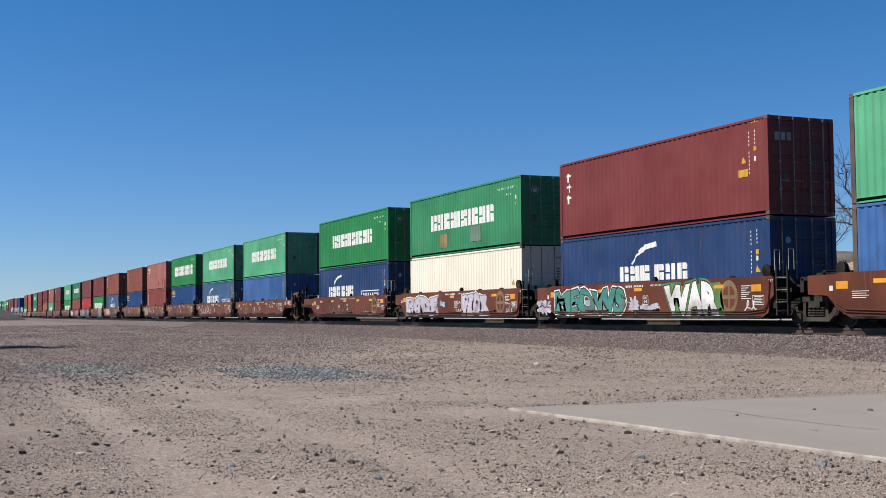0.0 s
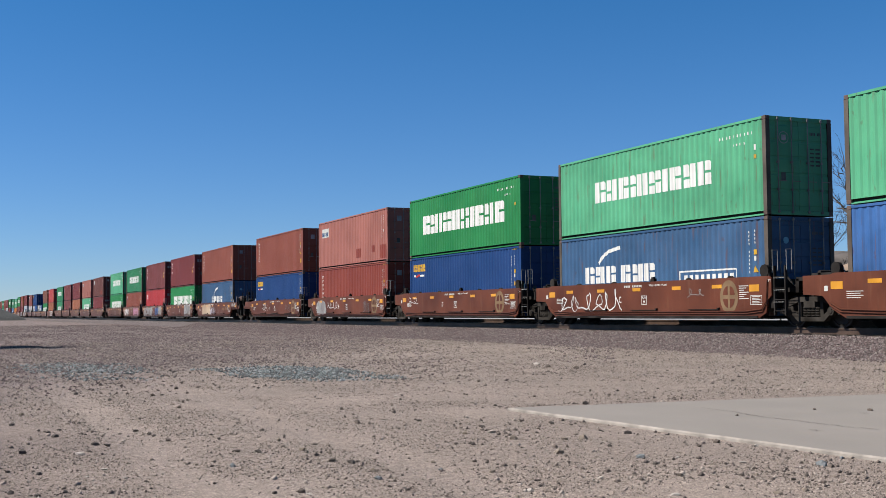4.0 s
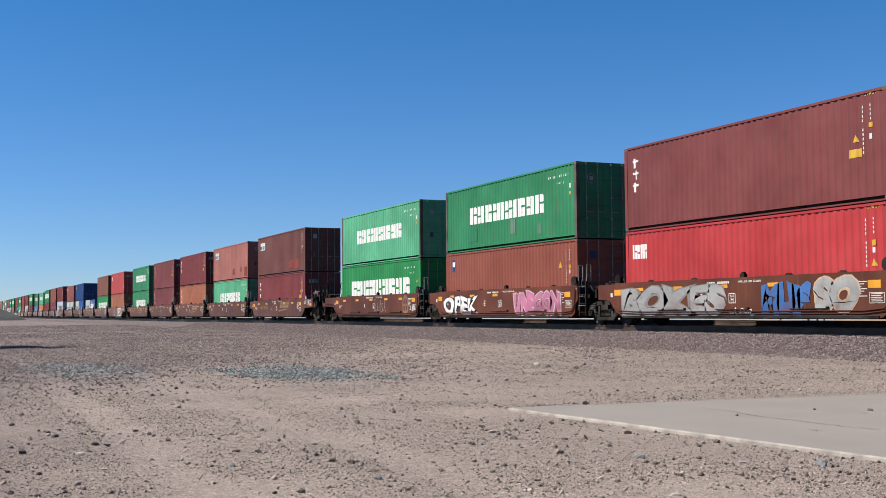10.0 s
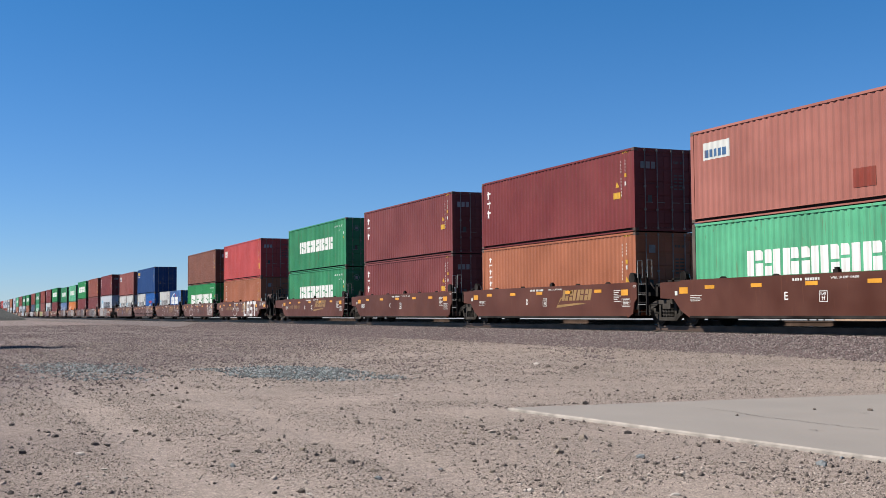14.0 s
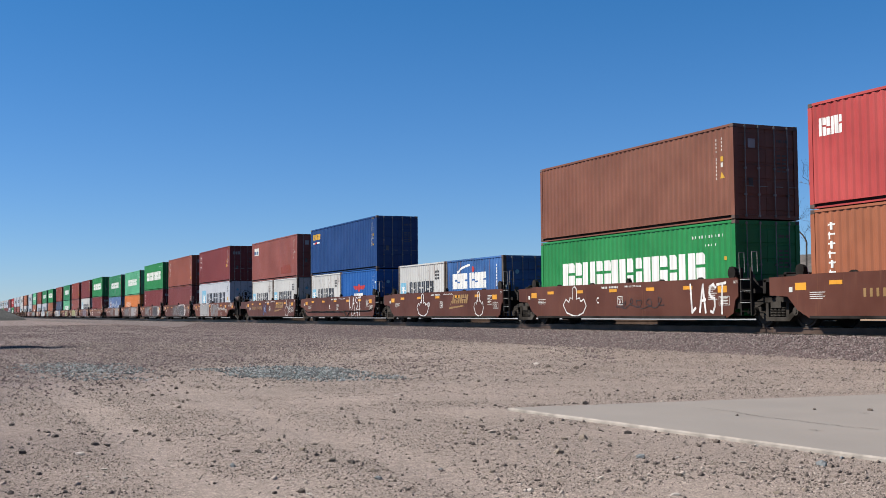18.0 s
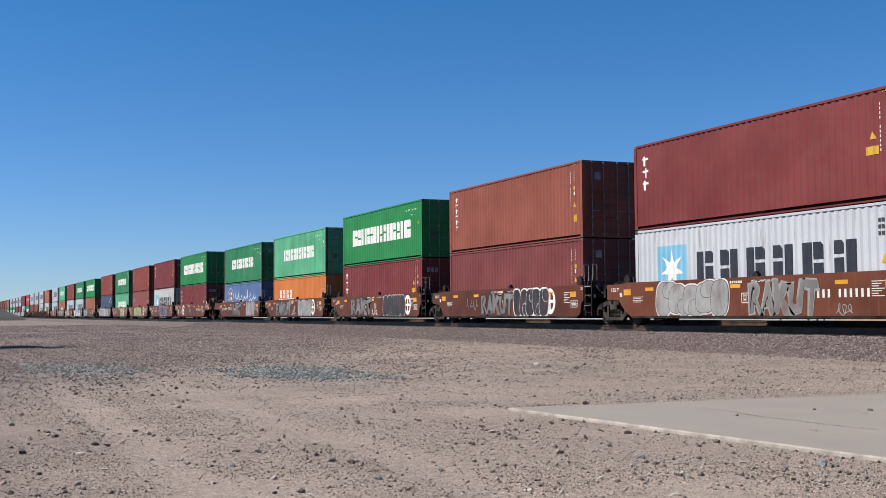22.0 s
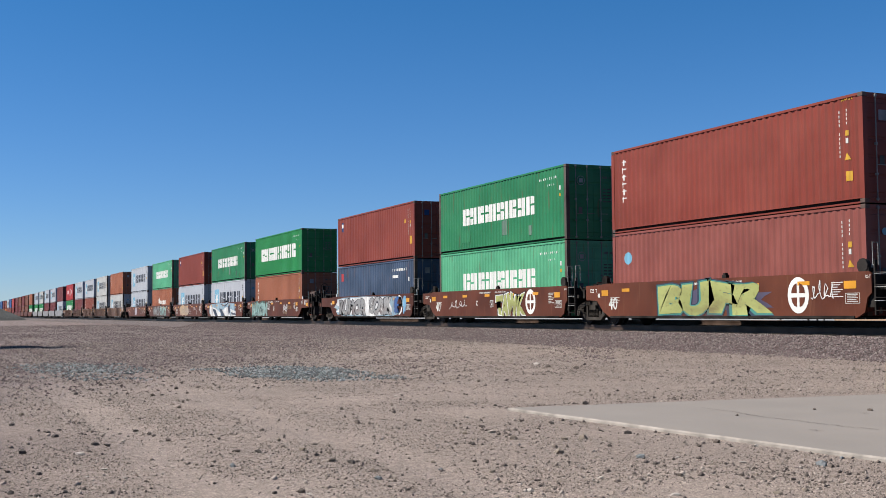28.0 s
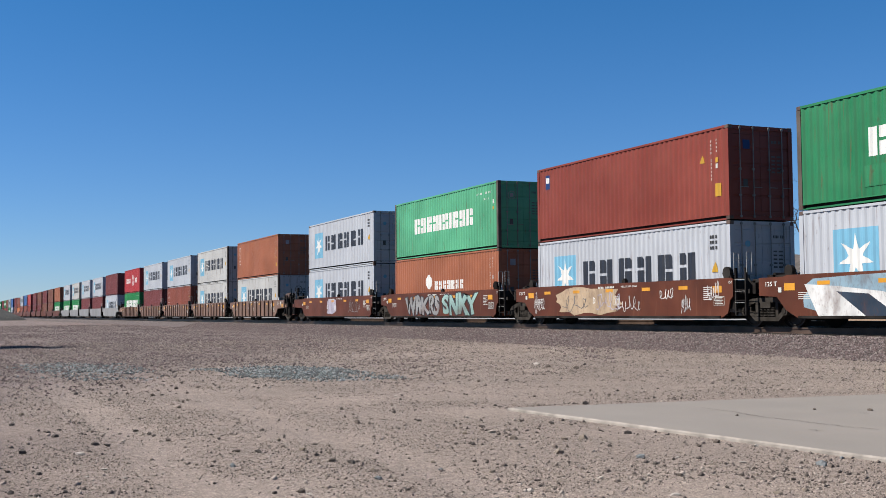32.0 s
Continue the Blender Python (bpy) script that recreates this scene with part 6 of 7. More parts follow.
    (-566.70, "eg", ("trib",), "b", [(P, 0.01, 0.26, 0.32, 1.38, "paleteal", 14), (W, "NAVERN", 0.01, 0.27, 0.34, 1.38, "paleteal", "teal+black", 0.02), (T, 0.27, 0.33, 0.7, 1.4, "white", 51, 0.03, 10), (T, 0.60, 0.70, 0.60, 1.30, "white", 67, 0.035, 18), (T, 0.61, 0.69, 0.45, 0.75, "cream", 68, 0.03, 12), ("num", 0.70, 0.80, "gold")]),
    (-582.2, "egd", ("mae",), "b", [(P, 0.02, 0.76, 0.28, 1.46, "paleblue", 15, 1, 0.05),
        ("shape", "white", 2, [(0.03, 1.20), (0.10, 1.12), (0.20, 0.95), (0.30, 0.60), (0.31, 0.31), (0.06, 0.31)]),
        ("shape", "white", 2, [(0.34, 0.80), (0.46, 1.08), (0.56, 0.98), (0.58, 0.31), (0.40, 0.31)]),
        ("shape", "white", 2, [(0.58, 0.92), (0.75, 0.70), (0.75, 0.31), (0.61, 0.31)]),
        ("shape", "navy", 3, [(0.10, 0.98), (0.17, 0.90), (0.235, 0.31), (0.165, 0.31)]),
        ("shape", "navy", 3, [(0.27, 0.98), (0.33, 0.92), (0.435, 0.31), (0.33, 0.31)]),
        ("shape", "navy", 3, [(0.50, 1.10), (0.56, 1.28), (0.575, 0.70), (0.535, 0.36)]),
        ("shape", "navy", 3, [(0.60, 0.66), (0.75, 0.54), (0.75, 0.42), (0.62, 0.46)]),
        ("shape", "navy", 3, [(0.30, 1.30), (0.42, 1.12), (0.52, 1.36), (0.50, 1.42), (0.42, 1.22), (0.31, 1.38)])]),
    (-597.44, "flo", ("mae",), "b", [(P, 0.10, 0.44, 0.34, 1.40, "cream", 17), (T, 0.01, 0.06, 0.45, 1.2, "white", 52, 0.025, 15), (T, 0.14, 0.26, 0.5, 1.2, "grey", 58, 0.03, 9), (T, 0.30, 0.42, 0.5, 1.25, "lav", 59, 0.03, 12), (T, 0.40, 0.52, 0.45, 1.0, "white", 53, 0.025, 18), (T, 0.62, 0.69, 0.85, 1.25, "white", 54, 0.025, 12), (T, 0.73, 0.78, 0.45, 0.95, "white", 55, 0.025, 15), (T, 0.87, 0.94, 0.75, 1.4, "white", 56, 0.025, 15)]),
    (-613.18, "egf", ("mst",), "b", [(W, "WRKRS", 0.12, 0.42, 0.36, 1.36, "silver", "black", 0.01), (W, "SNKY", 0.44, 0.80, 0.36, 1.40, "paleteal", "black", 0.01)]),
    (-628.66, "mae", ("mae",), "b", [(P, 0.28, 0.42, 0.4, 1.40, "lav", 18), (T, 0.6, 0.8, 0.5, 1.2, "silver", 57, 0.03, 12)]),
    (-648.26, "trio", ("maed",), "r", []),
    (-664.0, "maed", ("maed",), "r", []),
    (-679.4, "mae", ("tri",), "r", []),
    (-694.8, "mae", ("mar",), "r", []),
    (-710.2, "rdx", ("egl",), "r", []),
    (-729.0, "mar", ("mae",), "g", []),
    (-744.6, "mae", ("mar",), "g", []),
    (-760.1, "mae", ("mar",), "g", []),
    (-775.6, "maed", ("egl",), "g", []),
    (-791.1, "mae", ("egl",), "g", []),
]
FAR_TAIL = [("trio", "egl"), ("brn", "brn"), ("mar", "brn"), ("brn", "mar"), ("mar", "mar"), ("caif", "trir"), ("bl0", "tri"), ("mae", "tri"), ("tri", "ccn"), ("mar", "brn"),
            ("bl0", "mae"), ("mae", "egl"), ("brn", "mar"), ("eg", "tri"), ("tex", "mar"), ("eg", "bl0"), ("mae", "tri"), ("brn", "egl"), ("tex", "brn"), ("eg", "mae"), ("mar", "tri"), ("eg", "brn")]
s = -791.1
for k, (a, b) in enumerate(FAR_TAIL):
    s -= 19.6 if k % 5 == 0 else 15.45
    UNITS.append((round(s, 2), a, (b,), "b", []))

NEAR_COUNT = 44
LETTERS = "EDCB" + "BCDEA" * 2 + "AEDCB" + "BCDEA" * 2 + "AEDCB" * 3


def build_train():
    for k, (s0, top, low, style, deco) in enumerate(UNITS):
        far = k >= NEAR_COUNT
        mid = s0 - 6.096
        right_end = k > 0 and UNITS[k - 1][0] - s0 > 17.5
        left_end = k + 1 < len(UNITS) and s0 - UNITS[k + 1][0] > 17.5
        if k >= 24 and style == "b" and not left_end:
            deco = deco + [("ton",)]
        car = build_car(style, left_end, right_end, deco, far, LETTERS[k % len(LETTERS)], k < 24, k < 14)
        MOVING.append((car, mid, RAIL_Z))
        z = RAIL_Z + WELL_FLOOR
        if len(low) == 1:
            h = place_container(low[0], mid, z, far)
        else:
            h = place_container(low[0], mid - 3.067, z, far)
            place_container(low[1], mid + 3.067, z, far)
        if top:
            place_container(top, mid, z + h + 0.03, far)


build_train()

# ------------------------------------------------------------ trees, poles, buildings behind the track
def bare_tree(y, paths, seed, label="leafless grey tree with long forked limbs"):
    """A winter tree: its main limbs follow paths (x, z, radius at the foot); side shoots and twigs grow from them."""
    rng = random.Random(seed)
    tree = tagged(new("bare_tree"), label, "tree", "bare trees behind the track")
    tree.location = (paths[0][0][0], y, 0)
    twigs = bmesh.new()

    def shoot(p, d, length, r, depth):
        n = 3
        for k in range(n):
            d = (d + Vector((rng.gauss(0, 0.16), rng.gauss(0, 0.16), rng.gauss(0.07, 0.10)))).normalized()
            q = p + d * (length / n)
            tube(twigs, p, q, r, r * 0.8, 4 if depth < 2 else 3, cap=False)
            p, r = q, r * 0.8
            if depth < 4:
                for i in range(rng.choice((1, 1, 2))):
                    side = (d + Vector((rng.gauss(0, 0.6), rng.gauss(0, 0.5), rng.gauss(0.15, 0.35)))).normalized()
                    shoot(p, side, length * rng.uniform(0.42, 0.68), max(0.008, r * 0.62), depth + 1 + (k == 0))

    for j, path in enumerate(paths):
        bm = bmesh.new()
        r = path[0][2] * 0.74
        # rounded path through the given joints
        pts = []
        for k in range(len(path) - 1):
            for t in (0, 0.34, 0.67):
                a, b = path[k], path[k + 1]
                pts.append(Vector((a[0] + (b[0] - a[0]) * t - paths[0][0][0] + rng.gauss(0, 0.05), rng.gauss(0, 0.12) + (0.4 * j if k else 0.0), a[1] + (b[1] - a[1]) * t)))
        pts.append(Vector((path[-1][0] - paths[0][0][0], 0.4 * j, path[-1][1])))
        n = len(pts)
        for k in range(n - 1):
            r0, r1 = r * (1 - 0.85 * k / n), r * (1 - 0.85 * (k + 1) / n)
            tube(bm, pts[k], pts[k + 1], r0, r1, 8, cap=False)
            if pts[k].z > 3.2 and rng.random() < 0.75:
                d = (pts[k + 1] - pts[k]).normalized()
                for i in range(rng.choice((1, 1, 2))):
                    side = (d + Vector((rng.gauss(0, 0.7), rng.gauss(0, 0.5), rng.gauss(0.25, 0.4)))).normalized()
                    shoot(pts[k + 1], side, rng.uniform(0.6, 1.5), max(0.014, r1 * 0.42), rng.choice((2, 3, 3)))
        part("trunk" if j == 0 else "limb", bm, M_BARK, tree, smooth=True)
    part("crown", twigs, M_BARK, tree)
    return tree


bare_tree(60, [[(-62.5, -0.2, 0.2), (-62.5, 4.9), (-62.7, 6.3), (-63.6, 7.5), (-64.7, 8.4), (-65.8, 9.3), (-66.8, 9.9)],
               [(-62.5, 5.5, 0.13), (-63.0, 7.4), (-63.8, 8.7), (-64.7, 9.9), (-64.9, 10.6), (-64.8, 11.4), (-65.2, 12.8)],
               [(-62.6, 5.3, 0.11), (-63.3, 6.4), (-64.4, 7.2), (-65.5, 7.5), (-67.5, 7.7), (-69.2, 7.8)],
               [(-64.9, 10.6, 0.06), (-65.4, 11.2), (-66.1, 11.9)],
               [(-64.8, 11.1, 0.05), (-64.5, 11.8), (-64.5, 12.5)],
               [(-64.7, 8.4, 0.06), (-65.9, 8.6), (-67.3, 8.4)],
               [(-63.8, 8.7, 0.06), (-63.2, 8.4), (-62.6, 8.3)]], 5)
bare_tree(61, [[(-68.9, -0.2, 0.1), (-68.9, 6.0), (-68.5, 7.6), (-68.3, 9.0), (-67.9, 10.8), (-68.1, 11.4)],
               [(-68.3, 8.9, 0.07), (-68.9, 10.2), (-70.0, 10.8), (-70.5, 11.7)],
               [(-68.9, 10.2, 0.04), (-68.7, 10.9), (-68.7, 11.4)]], 11, "slender leafless tree beside a larger one")
bare_tree(62, [[(-71.0, -0.2, 0.11), (-71.0, 6.0), (-71.5, 7.0), (-72.2, 7.9), (-73.2, 8.5), (-74.8, 8.5)],
               [(-72.3, 8.0, 0.06), (-72.4, 9.0), (-73.2, 9.4)],
               [(-73.3, 8.5, 0.05), (-73.9, 8.3), (-74.2, 8.1)]], 23, "leaning leafless tree with a drooping limb")
bare_tree(64, [[(-76.6, -0.2, 0.1), (-76.6, 5.3), (-77.4, 6.0), (-78.0, 6.6), (-78.8, 7.2)],
               [(-77.3, 5.9, 0.05), (-76.8, 6.5), (-76.7, 7.2)]], 29, "small leafless tree on the scrub edge")
bare_tree(62, [[(-64.0, -0.2, 0.13), (-64.0, 4.8), (-63.5, 6.4), (-63.0, 7.9), (-63.0, 8.8)],
               [(-64.0, 5.1, 0.07), (-64.4, 6.5), (-64.5, 7.6)],
               [(-63.5, 6.4, 0.07), (-63.9, 7.6), (-63.6, 8.6)]], 31)
bare_tree(63, [[(-70.3, -0.2, 0.07), (-70.3, 5.7), (-70.0, 6.9), (-69.0, 7.7), (-68.8, 8.5)],
               [(-69.7, 5.5, 0.06), (-68.8, 6.5), (-68.0, 7.3), (-67.7, 8.0)],
               [(-70.0, 6.3, 0.05), (-69.4, 7.1), (-69.3, 8.2)]], 37, "thin multi-stemmed leafless tree")


def utility_pole(x, y, h):
    pole = tagged(new("utility_pole"), "weathered wooden utility pole with two crossarms", "utility pole")
    pole.location = (x, y, 0)
    bm = bmesh.new()
    tube(bm, (0, 0, -0.3), (0, 0, h), 0.17, 0.11, 10)
    part("pole", bm, M_POLE, pole)
    d = Vector((0.4, 0.917, 0))
    for z, w in ((h - 0.45, 1.5), (h - 1.5, 1.3)):
        bm = bmesh.new()
        p, q = -d * w, d * w
        tube(bm, (p.x, p.y, z + 0.12), (q.x, q.y, z - 0.10), 0.075, n=4)
        arm = part("crossarm", bm, M_POLE, pole)
        for u in (-0.9, -0.45, 0.45, 0.9):
            bm = bmesh.new()
            tube(bm, (d.x * w * u, d.y * w * u, z + 0.05), (d.x * w * u, d.y * w * u, z + 0.30), 0.06, 0.04, 6)
            part("insulator", bm, M_UNDER, arm)
    bm = bmesh.new()
    tube(bm, (-0.35, -0.25, h - 2.4), (-0.35, -0.25, h - 1.6), 0.24, n=10)
    part("transformer", bm, M_CARGREY, pole)


utility_pole(-160.9, 100, 14.4)
utility_pole(-114.1, 90, 8.7)


def hill():
    """The bare brown ridge far behind the trees."""
    xs = np.linspace(-640, -300, 90)
    bm = bmesh.new()
    rows = []
    for j, v in enumerate((0.0, 0.2, 0.4, 0.6, 0.8, 1.0, 1.3, 2.0)):
        row = []
        for x in xs:
            rise, fall = min(1, max(0, (x + 526) / 20)), min(1, max(0, (x + 425) / 110))
            top = 29 * rise * rise * (3 - 2 * rise) * (1 - 0.85 * fall)
            top *= 1 + 0.05 * noise.noise((x * 0.05, 1.0, 0))
            z = top * (v if v <= 1 else max(0, 2 - v)) ** 0.8 + (1.6 * noise.noise((x * 0.06, v * 5, 2)) if 0 < v < 2 else -1)
            row.append(bm.verts.new((x, 400 + 70 * (v - 1), z)))
        rows.append(row)
    for a, b in zip(rows[:-1], rows[1:]):
        for k in range(len(xs) - 1):
            bm.faces.new((a[k], a[k + 1], b[k + 1], b[k]))
    m = material("dry_hillside", (0.066, 0.055, 0.048), 0.95, 0, 0.3, 0.12, 1.2, bump=0.8, bump_scale=0.5)
    tagged(part("backdrop_hill", bm, m, smooth=True), "bare brown desert ridge in the distance", "hill", kind="structure")


hill()


def shed():
    house = tagged(new("shed"), "low tan stucco building with a shallow roof", "building")
    house.location = (-41.5, 48, 0)
    bm = bmesh.new()
    box(bm, -8, 8, -3, 3, -0.1, 3.1)
    wall = part("wall", bm, M_TANWALL, house)
    bm = bmesh.new()
    for a, b in ((-3.6, 0.0), (0.0, 3.6)):
        z0, z1 = (2.95, 4.0) if a < 0 else (4.0, 2.95)
        v = [bm.verts.new(c) for c in ((-8.5, a, z0), (8.5, a, z0), (8.5, b, z1), (-8.5, b, z1), (-8.5, a, z0 + 0.12), (8.5, a, z0 + 0.12), (8.5, b, z1 + 0.12), (-8.5, b, z1 + 0.12))]
        for f in ((0, 1, 2, 3), (4, 7, 6, 5), (0, 4, 5, 1), (1, 5, 6, 2), (2, 6, 7, 3), (3, 7, 4, 0)):
            bm.faces.new([v[i] for i in f])
    part("roof", bm, M_ROOF, house)


shed()


def brush():
    """Dry scrub behind the yard, as one mass of twigs."""
    rng = random.Random(77)
    bm = bmesh.new()
    for k in range(220):
        x, y = rng.uniform(-128, -72), rng.uniform(104, 114)
        h = rng.uniform(4.0, 10.0) * min(1.0, 0.45 + (x + 128) / 24)
        for j in range(14):
            d = Vector((rng.gauss(0, 0.5), rng.gauss(0, 0.5), 1)).normalized()
            p = Vector((x + rng.gauss(0, 0.5), y + rng.gauss(0, 0.5), 0))
            q = p + d * h * rng.uniform(0.5, 1)
            tube(bm, p, q, 0.06, 0.025, 3, cap=False)
            for i in range(4):
                a = p.lerp(q, rng.uniform(0.3, 1))
                tube(bm, a, a + Vector((rng.gauss(0, 0.5), rng.gauss(0, 0.5), rng.uniform(0.1, 1.1))), 0.03, 0.014, 3, cap=False)
    tagged(part("brush", bm, M_BRUSH), "dry leafless scrub beyond the track", "brush", kind="stuff")


brush()


def pale_road():
    """The light concrete road that runs beyond the tracks."""
    bm = bmesh.new()
    box(bm, -1200, 200, 76, 101, -0.10, 0.035)
    tagged(part("road", bm, material("pale_concrete_road", (0.24, 0.24, 0.245), 0.9, 0, 0.12, 0.3, 8)), "pale concrete road running beyond the tracks", "road", kind="structure")


pale_road()


def mound(name, x, y, rx, ry, h, mat, label):
    bm = bmesh.new()
    n, m = 40, 14
    top = bm.verts.new((x, y, h))
    rings = []
    for j in range(1, m + 1):
        u = j / m
        ring = []
        for k in range(n):
            t = 2 * math.pi * k / n
            w = 1 + 0.18 * noise.noise((math.cos(t) * 2, math.sin(t) * 2, x))
            px, py = x + rx * u * w * math.cos(t), y + ry * u * w * math.sin(t)
            z = h * (1 - u) ** 0.9 * (1 + 0.15 * noise.noise((px * 0.5, py * 0.5, 3)))
            ring.append(bm.verts.new((px, py, z if j < m else -0.1)))
        rings.append(ring)
    for k in range(n):
        bm.faces.new((top, rings[0][k], rings[0][(k + 1) % n]))
        for j in range(m - 1):
            bm.faces.new((rings[j][k], rings[j + 1][k], rings[j + 1][(k + 1) % n], rings[j][(k + 1) % n]))
    return tagged(part(name, bm, mat, smooth=True), label, "gravel pile")


mound("gravel_pile", -300, 9.0, 13, 10.5, 4.6, M_PILE, "grey gravel heap beside the track")


def shadow_caster(x, y, h, r):
    """A dense dark conical evergreen, added out of view to shadow the yard."""
    rng = random.Random(9)
    tree = tagged(new("juniper_tree"), "unseen conical evergreen added to cast the yard's shadow", "tree")
    tree.location = (x, y, 0)
    bm = bmesh.new()
    tube(bm, (0, 0, -0.2), (0, 0, h * 0.8), 0.28, 0.06, 8)
    part("trunk", bm, M_BARK, tree)
    bm = bmesh.new()
    for k in range(5200):
        u = rng.random() ** 0.7
        z = 0.5 + (h - 0.5) * (1 - u)
        w = r * u * (0.55 + 0.45 * rng.random() ** 0.5) * (1 + 0.2 * noise.noise((z, 3 * u, 1)))
        a = rng.uniform(0, 2 * math.pi)
        c = Vector((w * math.cos(a), w * math.sin(a), z))
        d = Vector((math.cos(a), math.sin(a), 0.6 + rng.gauss(0, 0.4))).normalized()
        e = d.orthogonal().normalized() * 0.10
        v = [bm.verts.new(c + q) for q in (-e, e, d * 0.42)]
        bm.faces.new(v)
    part("crown", bm, M_LEAF, tree)


shadow_caster(-47.2, -6.2, 10.8, 4.5)

# ------------------------------------------------------------ loose stones
def rock_base(rng):
    """An angular chip: an eight-sided lump knocked out of shape."""
    v = np.array([(1, 0, 0), (-1, 0, 0), (0, 1, 0), (0, -1, 0), (0, 0, 1), (0, 0, -1)], float)
    v *= rng.uniform(0.65, 1.45, (6, 1))
    v += rng.uniform(-0.38, 0.38, (6, 3))
    return v * np.array([1.0, rng.uniform(0.55, 0.95), rng.uniform(0.5, 0.95)])


ROCK_FACES = np.array([(0, 2, 4), (2, 1, 4), (1, 3, 4), (3, 0, 4), (2, 0, 5), (1, 2, 5), (3, 1, 5), (0, 3, 5)])


def scatter(name, places, sizes, mat, seed, label, category):
    """Many small stones as one mesh."""
    rng = np.random.default_rng(seed)
    bases = [rock_base(rng) for _ in range(12)]
    n = len(places)
    co = np.empty((n, 6, 3))
    ang = rng.uniform(0, 2 * math.pi, n)
    pick = rng.integers(0, 12, n)
    base = np.array(bases)[pick]
    c, s_ = np.cos(ang)[:, None], np.sin(ang)[:, None]
    co[:, :, 0] = base[:, :, 0] * c - base[:, :, 1] * s_
    co[:, :, 1] = base[:, :, 0] * s_ + base[:, :, 1] * c
    co[:, :, 2] = base[:, :, 2]
    co = co * sizes[:, None, None] + places[:, None, :]
    faces = (ROCK_FACES[None] + (np.arange(n) * 6)[:, None, None]).reshape(-1, 3)
    me = bpy.data.meshes.new(name)
    me.vertices.add(n * 6)
    me.vertices.foreach_set("co", co.ravel())
    me.loops.add(len(faces) * 3)
    me.loops.foreach_set("vertex_index", faces.ravel().astype(np.int32))
    me.polygons.add(len(faces))
    me.polygons.foreach_set("loop_start", np.arange(0, len(faces) * 3, 3, dtype=np.int32))
    me.update(calc_edges=True)
    me.validate()
    me.materials.append(mat)
    return tagged(new(name, me), label, category, kind="stuff")


def on_slab(x, y):
    return -12.2 < x < 3.5 and y > 6.0 + 0.083 * (x + 12.04)


def build_stones():
    rng = np.random.default_rng(5)
    # yard gravel: fine grit close by, coarser stone further out, in drifts
    pts, size = [], []
    while len(pts) < 170000:
        r = 6.0 + 44 * rng.random() ** 1.5
        a = math.radians(rng.uniform(1.0, 47))
        x, y = -r * math.cos(a), r * math.sin(a)
        if y > 19.3 or on_slab(x, y):
            continue
        worn = min(abs(y + 0.01 * x - c + 0.25 * noise.noise((x * 0.5, c, 0))) for c in (LANE_AT, LANE_AT + 1.7))
        if worn < 0.24 and rng.random() < 0.6:
            continue
        clump = noise.noise((x * 0.8, y * 0.8, 4.0)) + 0.7 * noise.noise((x * 0.22, y * 0.22, 9.0))
        if rng.random() > 0.45 + 0.75 * clump:
            continue
        d = 0.0020 + 0.0046 * rng.random() ** 3 + (0.012 * rng.random() ** 1.8 if rng.random() < 0.022 else 0)
        d *= 1 + r / 18
        pts.append((x, y, terrain(x, y) + d * 0.25))
        size.append(d)
    scatter("gravel", np.array(pts), np.array(size), M_STONES, 6, "loose fine gravel scattered over the sandy ground", "gravel")
    # coarser stone in the distance
    pts, size = [], []
    while len(pts) < 50000:
        r = 17 + 122 * rng.random() ** 1.5
        a = math.radians(rng.uniform(1.0, 32))
        x, y = -r * math.cos(a), r * math.sin(a)
        heavy = min(1.0, max(0.0, (-7.0 - (y + 0.6 * x)) / 6.0))
        if y > 19.3 or rng.random() > (0.08 + 0.55 * heavy + 0.7 * noise.noise((x * 0.10, y * 0.3, 2.0))) * min(1, (r - 17) / 12):
            continue
        d = (0.006 + 0.020 * rng.random() ** 2) * (1 + r / 90)
        pts.append((x, y, terrain(x, y) + d * 0.2))
        size.append(d)
    scatter("coarse_gravel", np.array(pts), np.array(size), M_BALROCK, 9, "coarse pinkish-grey stones spread over the far yard", "gravel")
    # clods and fist-sized stones, in loose clusters
    pts, size = [], []
    while len(pts) < 2600:
        r = 8.0 + 42 * rng.random() ** 1.15
        a = math.radians(rng.uniform(1.0, 47))
        x, y = -r * math.cos(a), r * math.sin(a)
        if y > 19.0 or on_slab(x, y):
            continue
        worn = min(abs(y + 0.01 * x - c) for c in (LANE_AT, LANE_AT + 1.7))
        clump = noise.noise((x * 0.55, y * 0.55, 14.0)) + 0.6 * noise.noise((x * 0.16, y * 0.16, 3.0))
        if rng.random() > (0.25 + 1.1 * clump) * (0.3 if worn < 0.35 else 1.0):
            continue
        d = (0.008 + 0.015 * rng.random() ** 2.4) * min(1.7, 0.7 + r / 28)
        pts.append((x, y, terrain(x, y) + d * 0.3))
        size.append(d)
    scatter("clods", np.array(pts), np.array(size), M_CLODS, 10, "scattered dark clods and stones on the sandy ground", "stones")
    # ballast stones on the near shoulder
    pts, size = [], []
    for k in range(125000):
        x = -14 - 90 * rng.random() ** 1.4
        y = TRACK_Y - 5.2 + 4.3 * rng.random()
        if y < TRACK_Y - 3.35 and rng.random() < 0.45 + 0.42 * (TRACK_Y - 3.35 - y):
            continue
        d = rng.uniform(0.018, 0.038)
        pts.append((x, y, max(0, ballast_height(y)) + rng.uniform(-0.008, 0.02)))
        size.append(d)
    scatter("ballast_stones", np.array(pts), np.array(size), M_BALROCK, 7, "pinkish crushed ballast stones on the track shoulder", "ballast")
    # two spills of blue-grey crushed stone with ragged, thinning edges
    pts, size = [], []
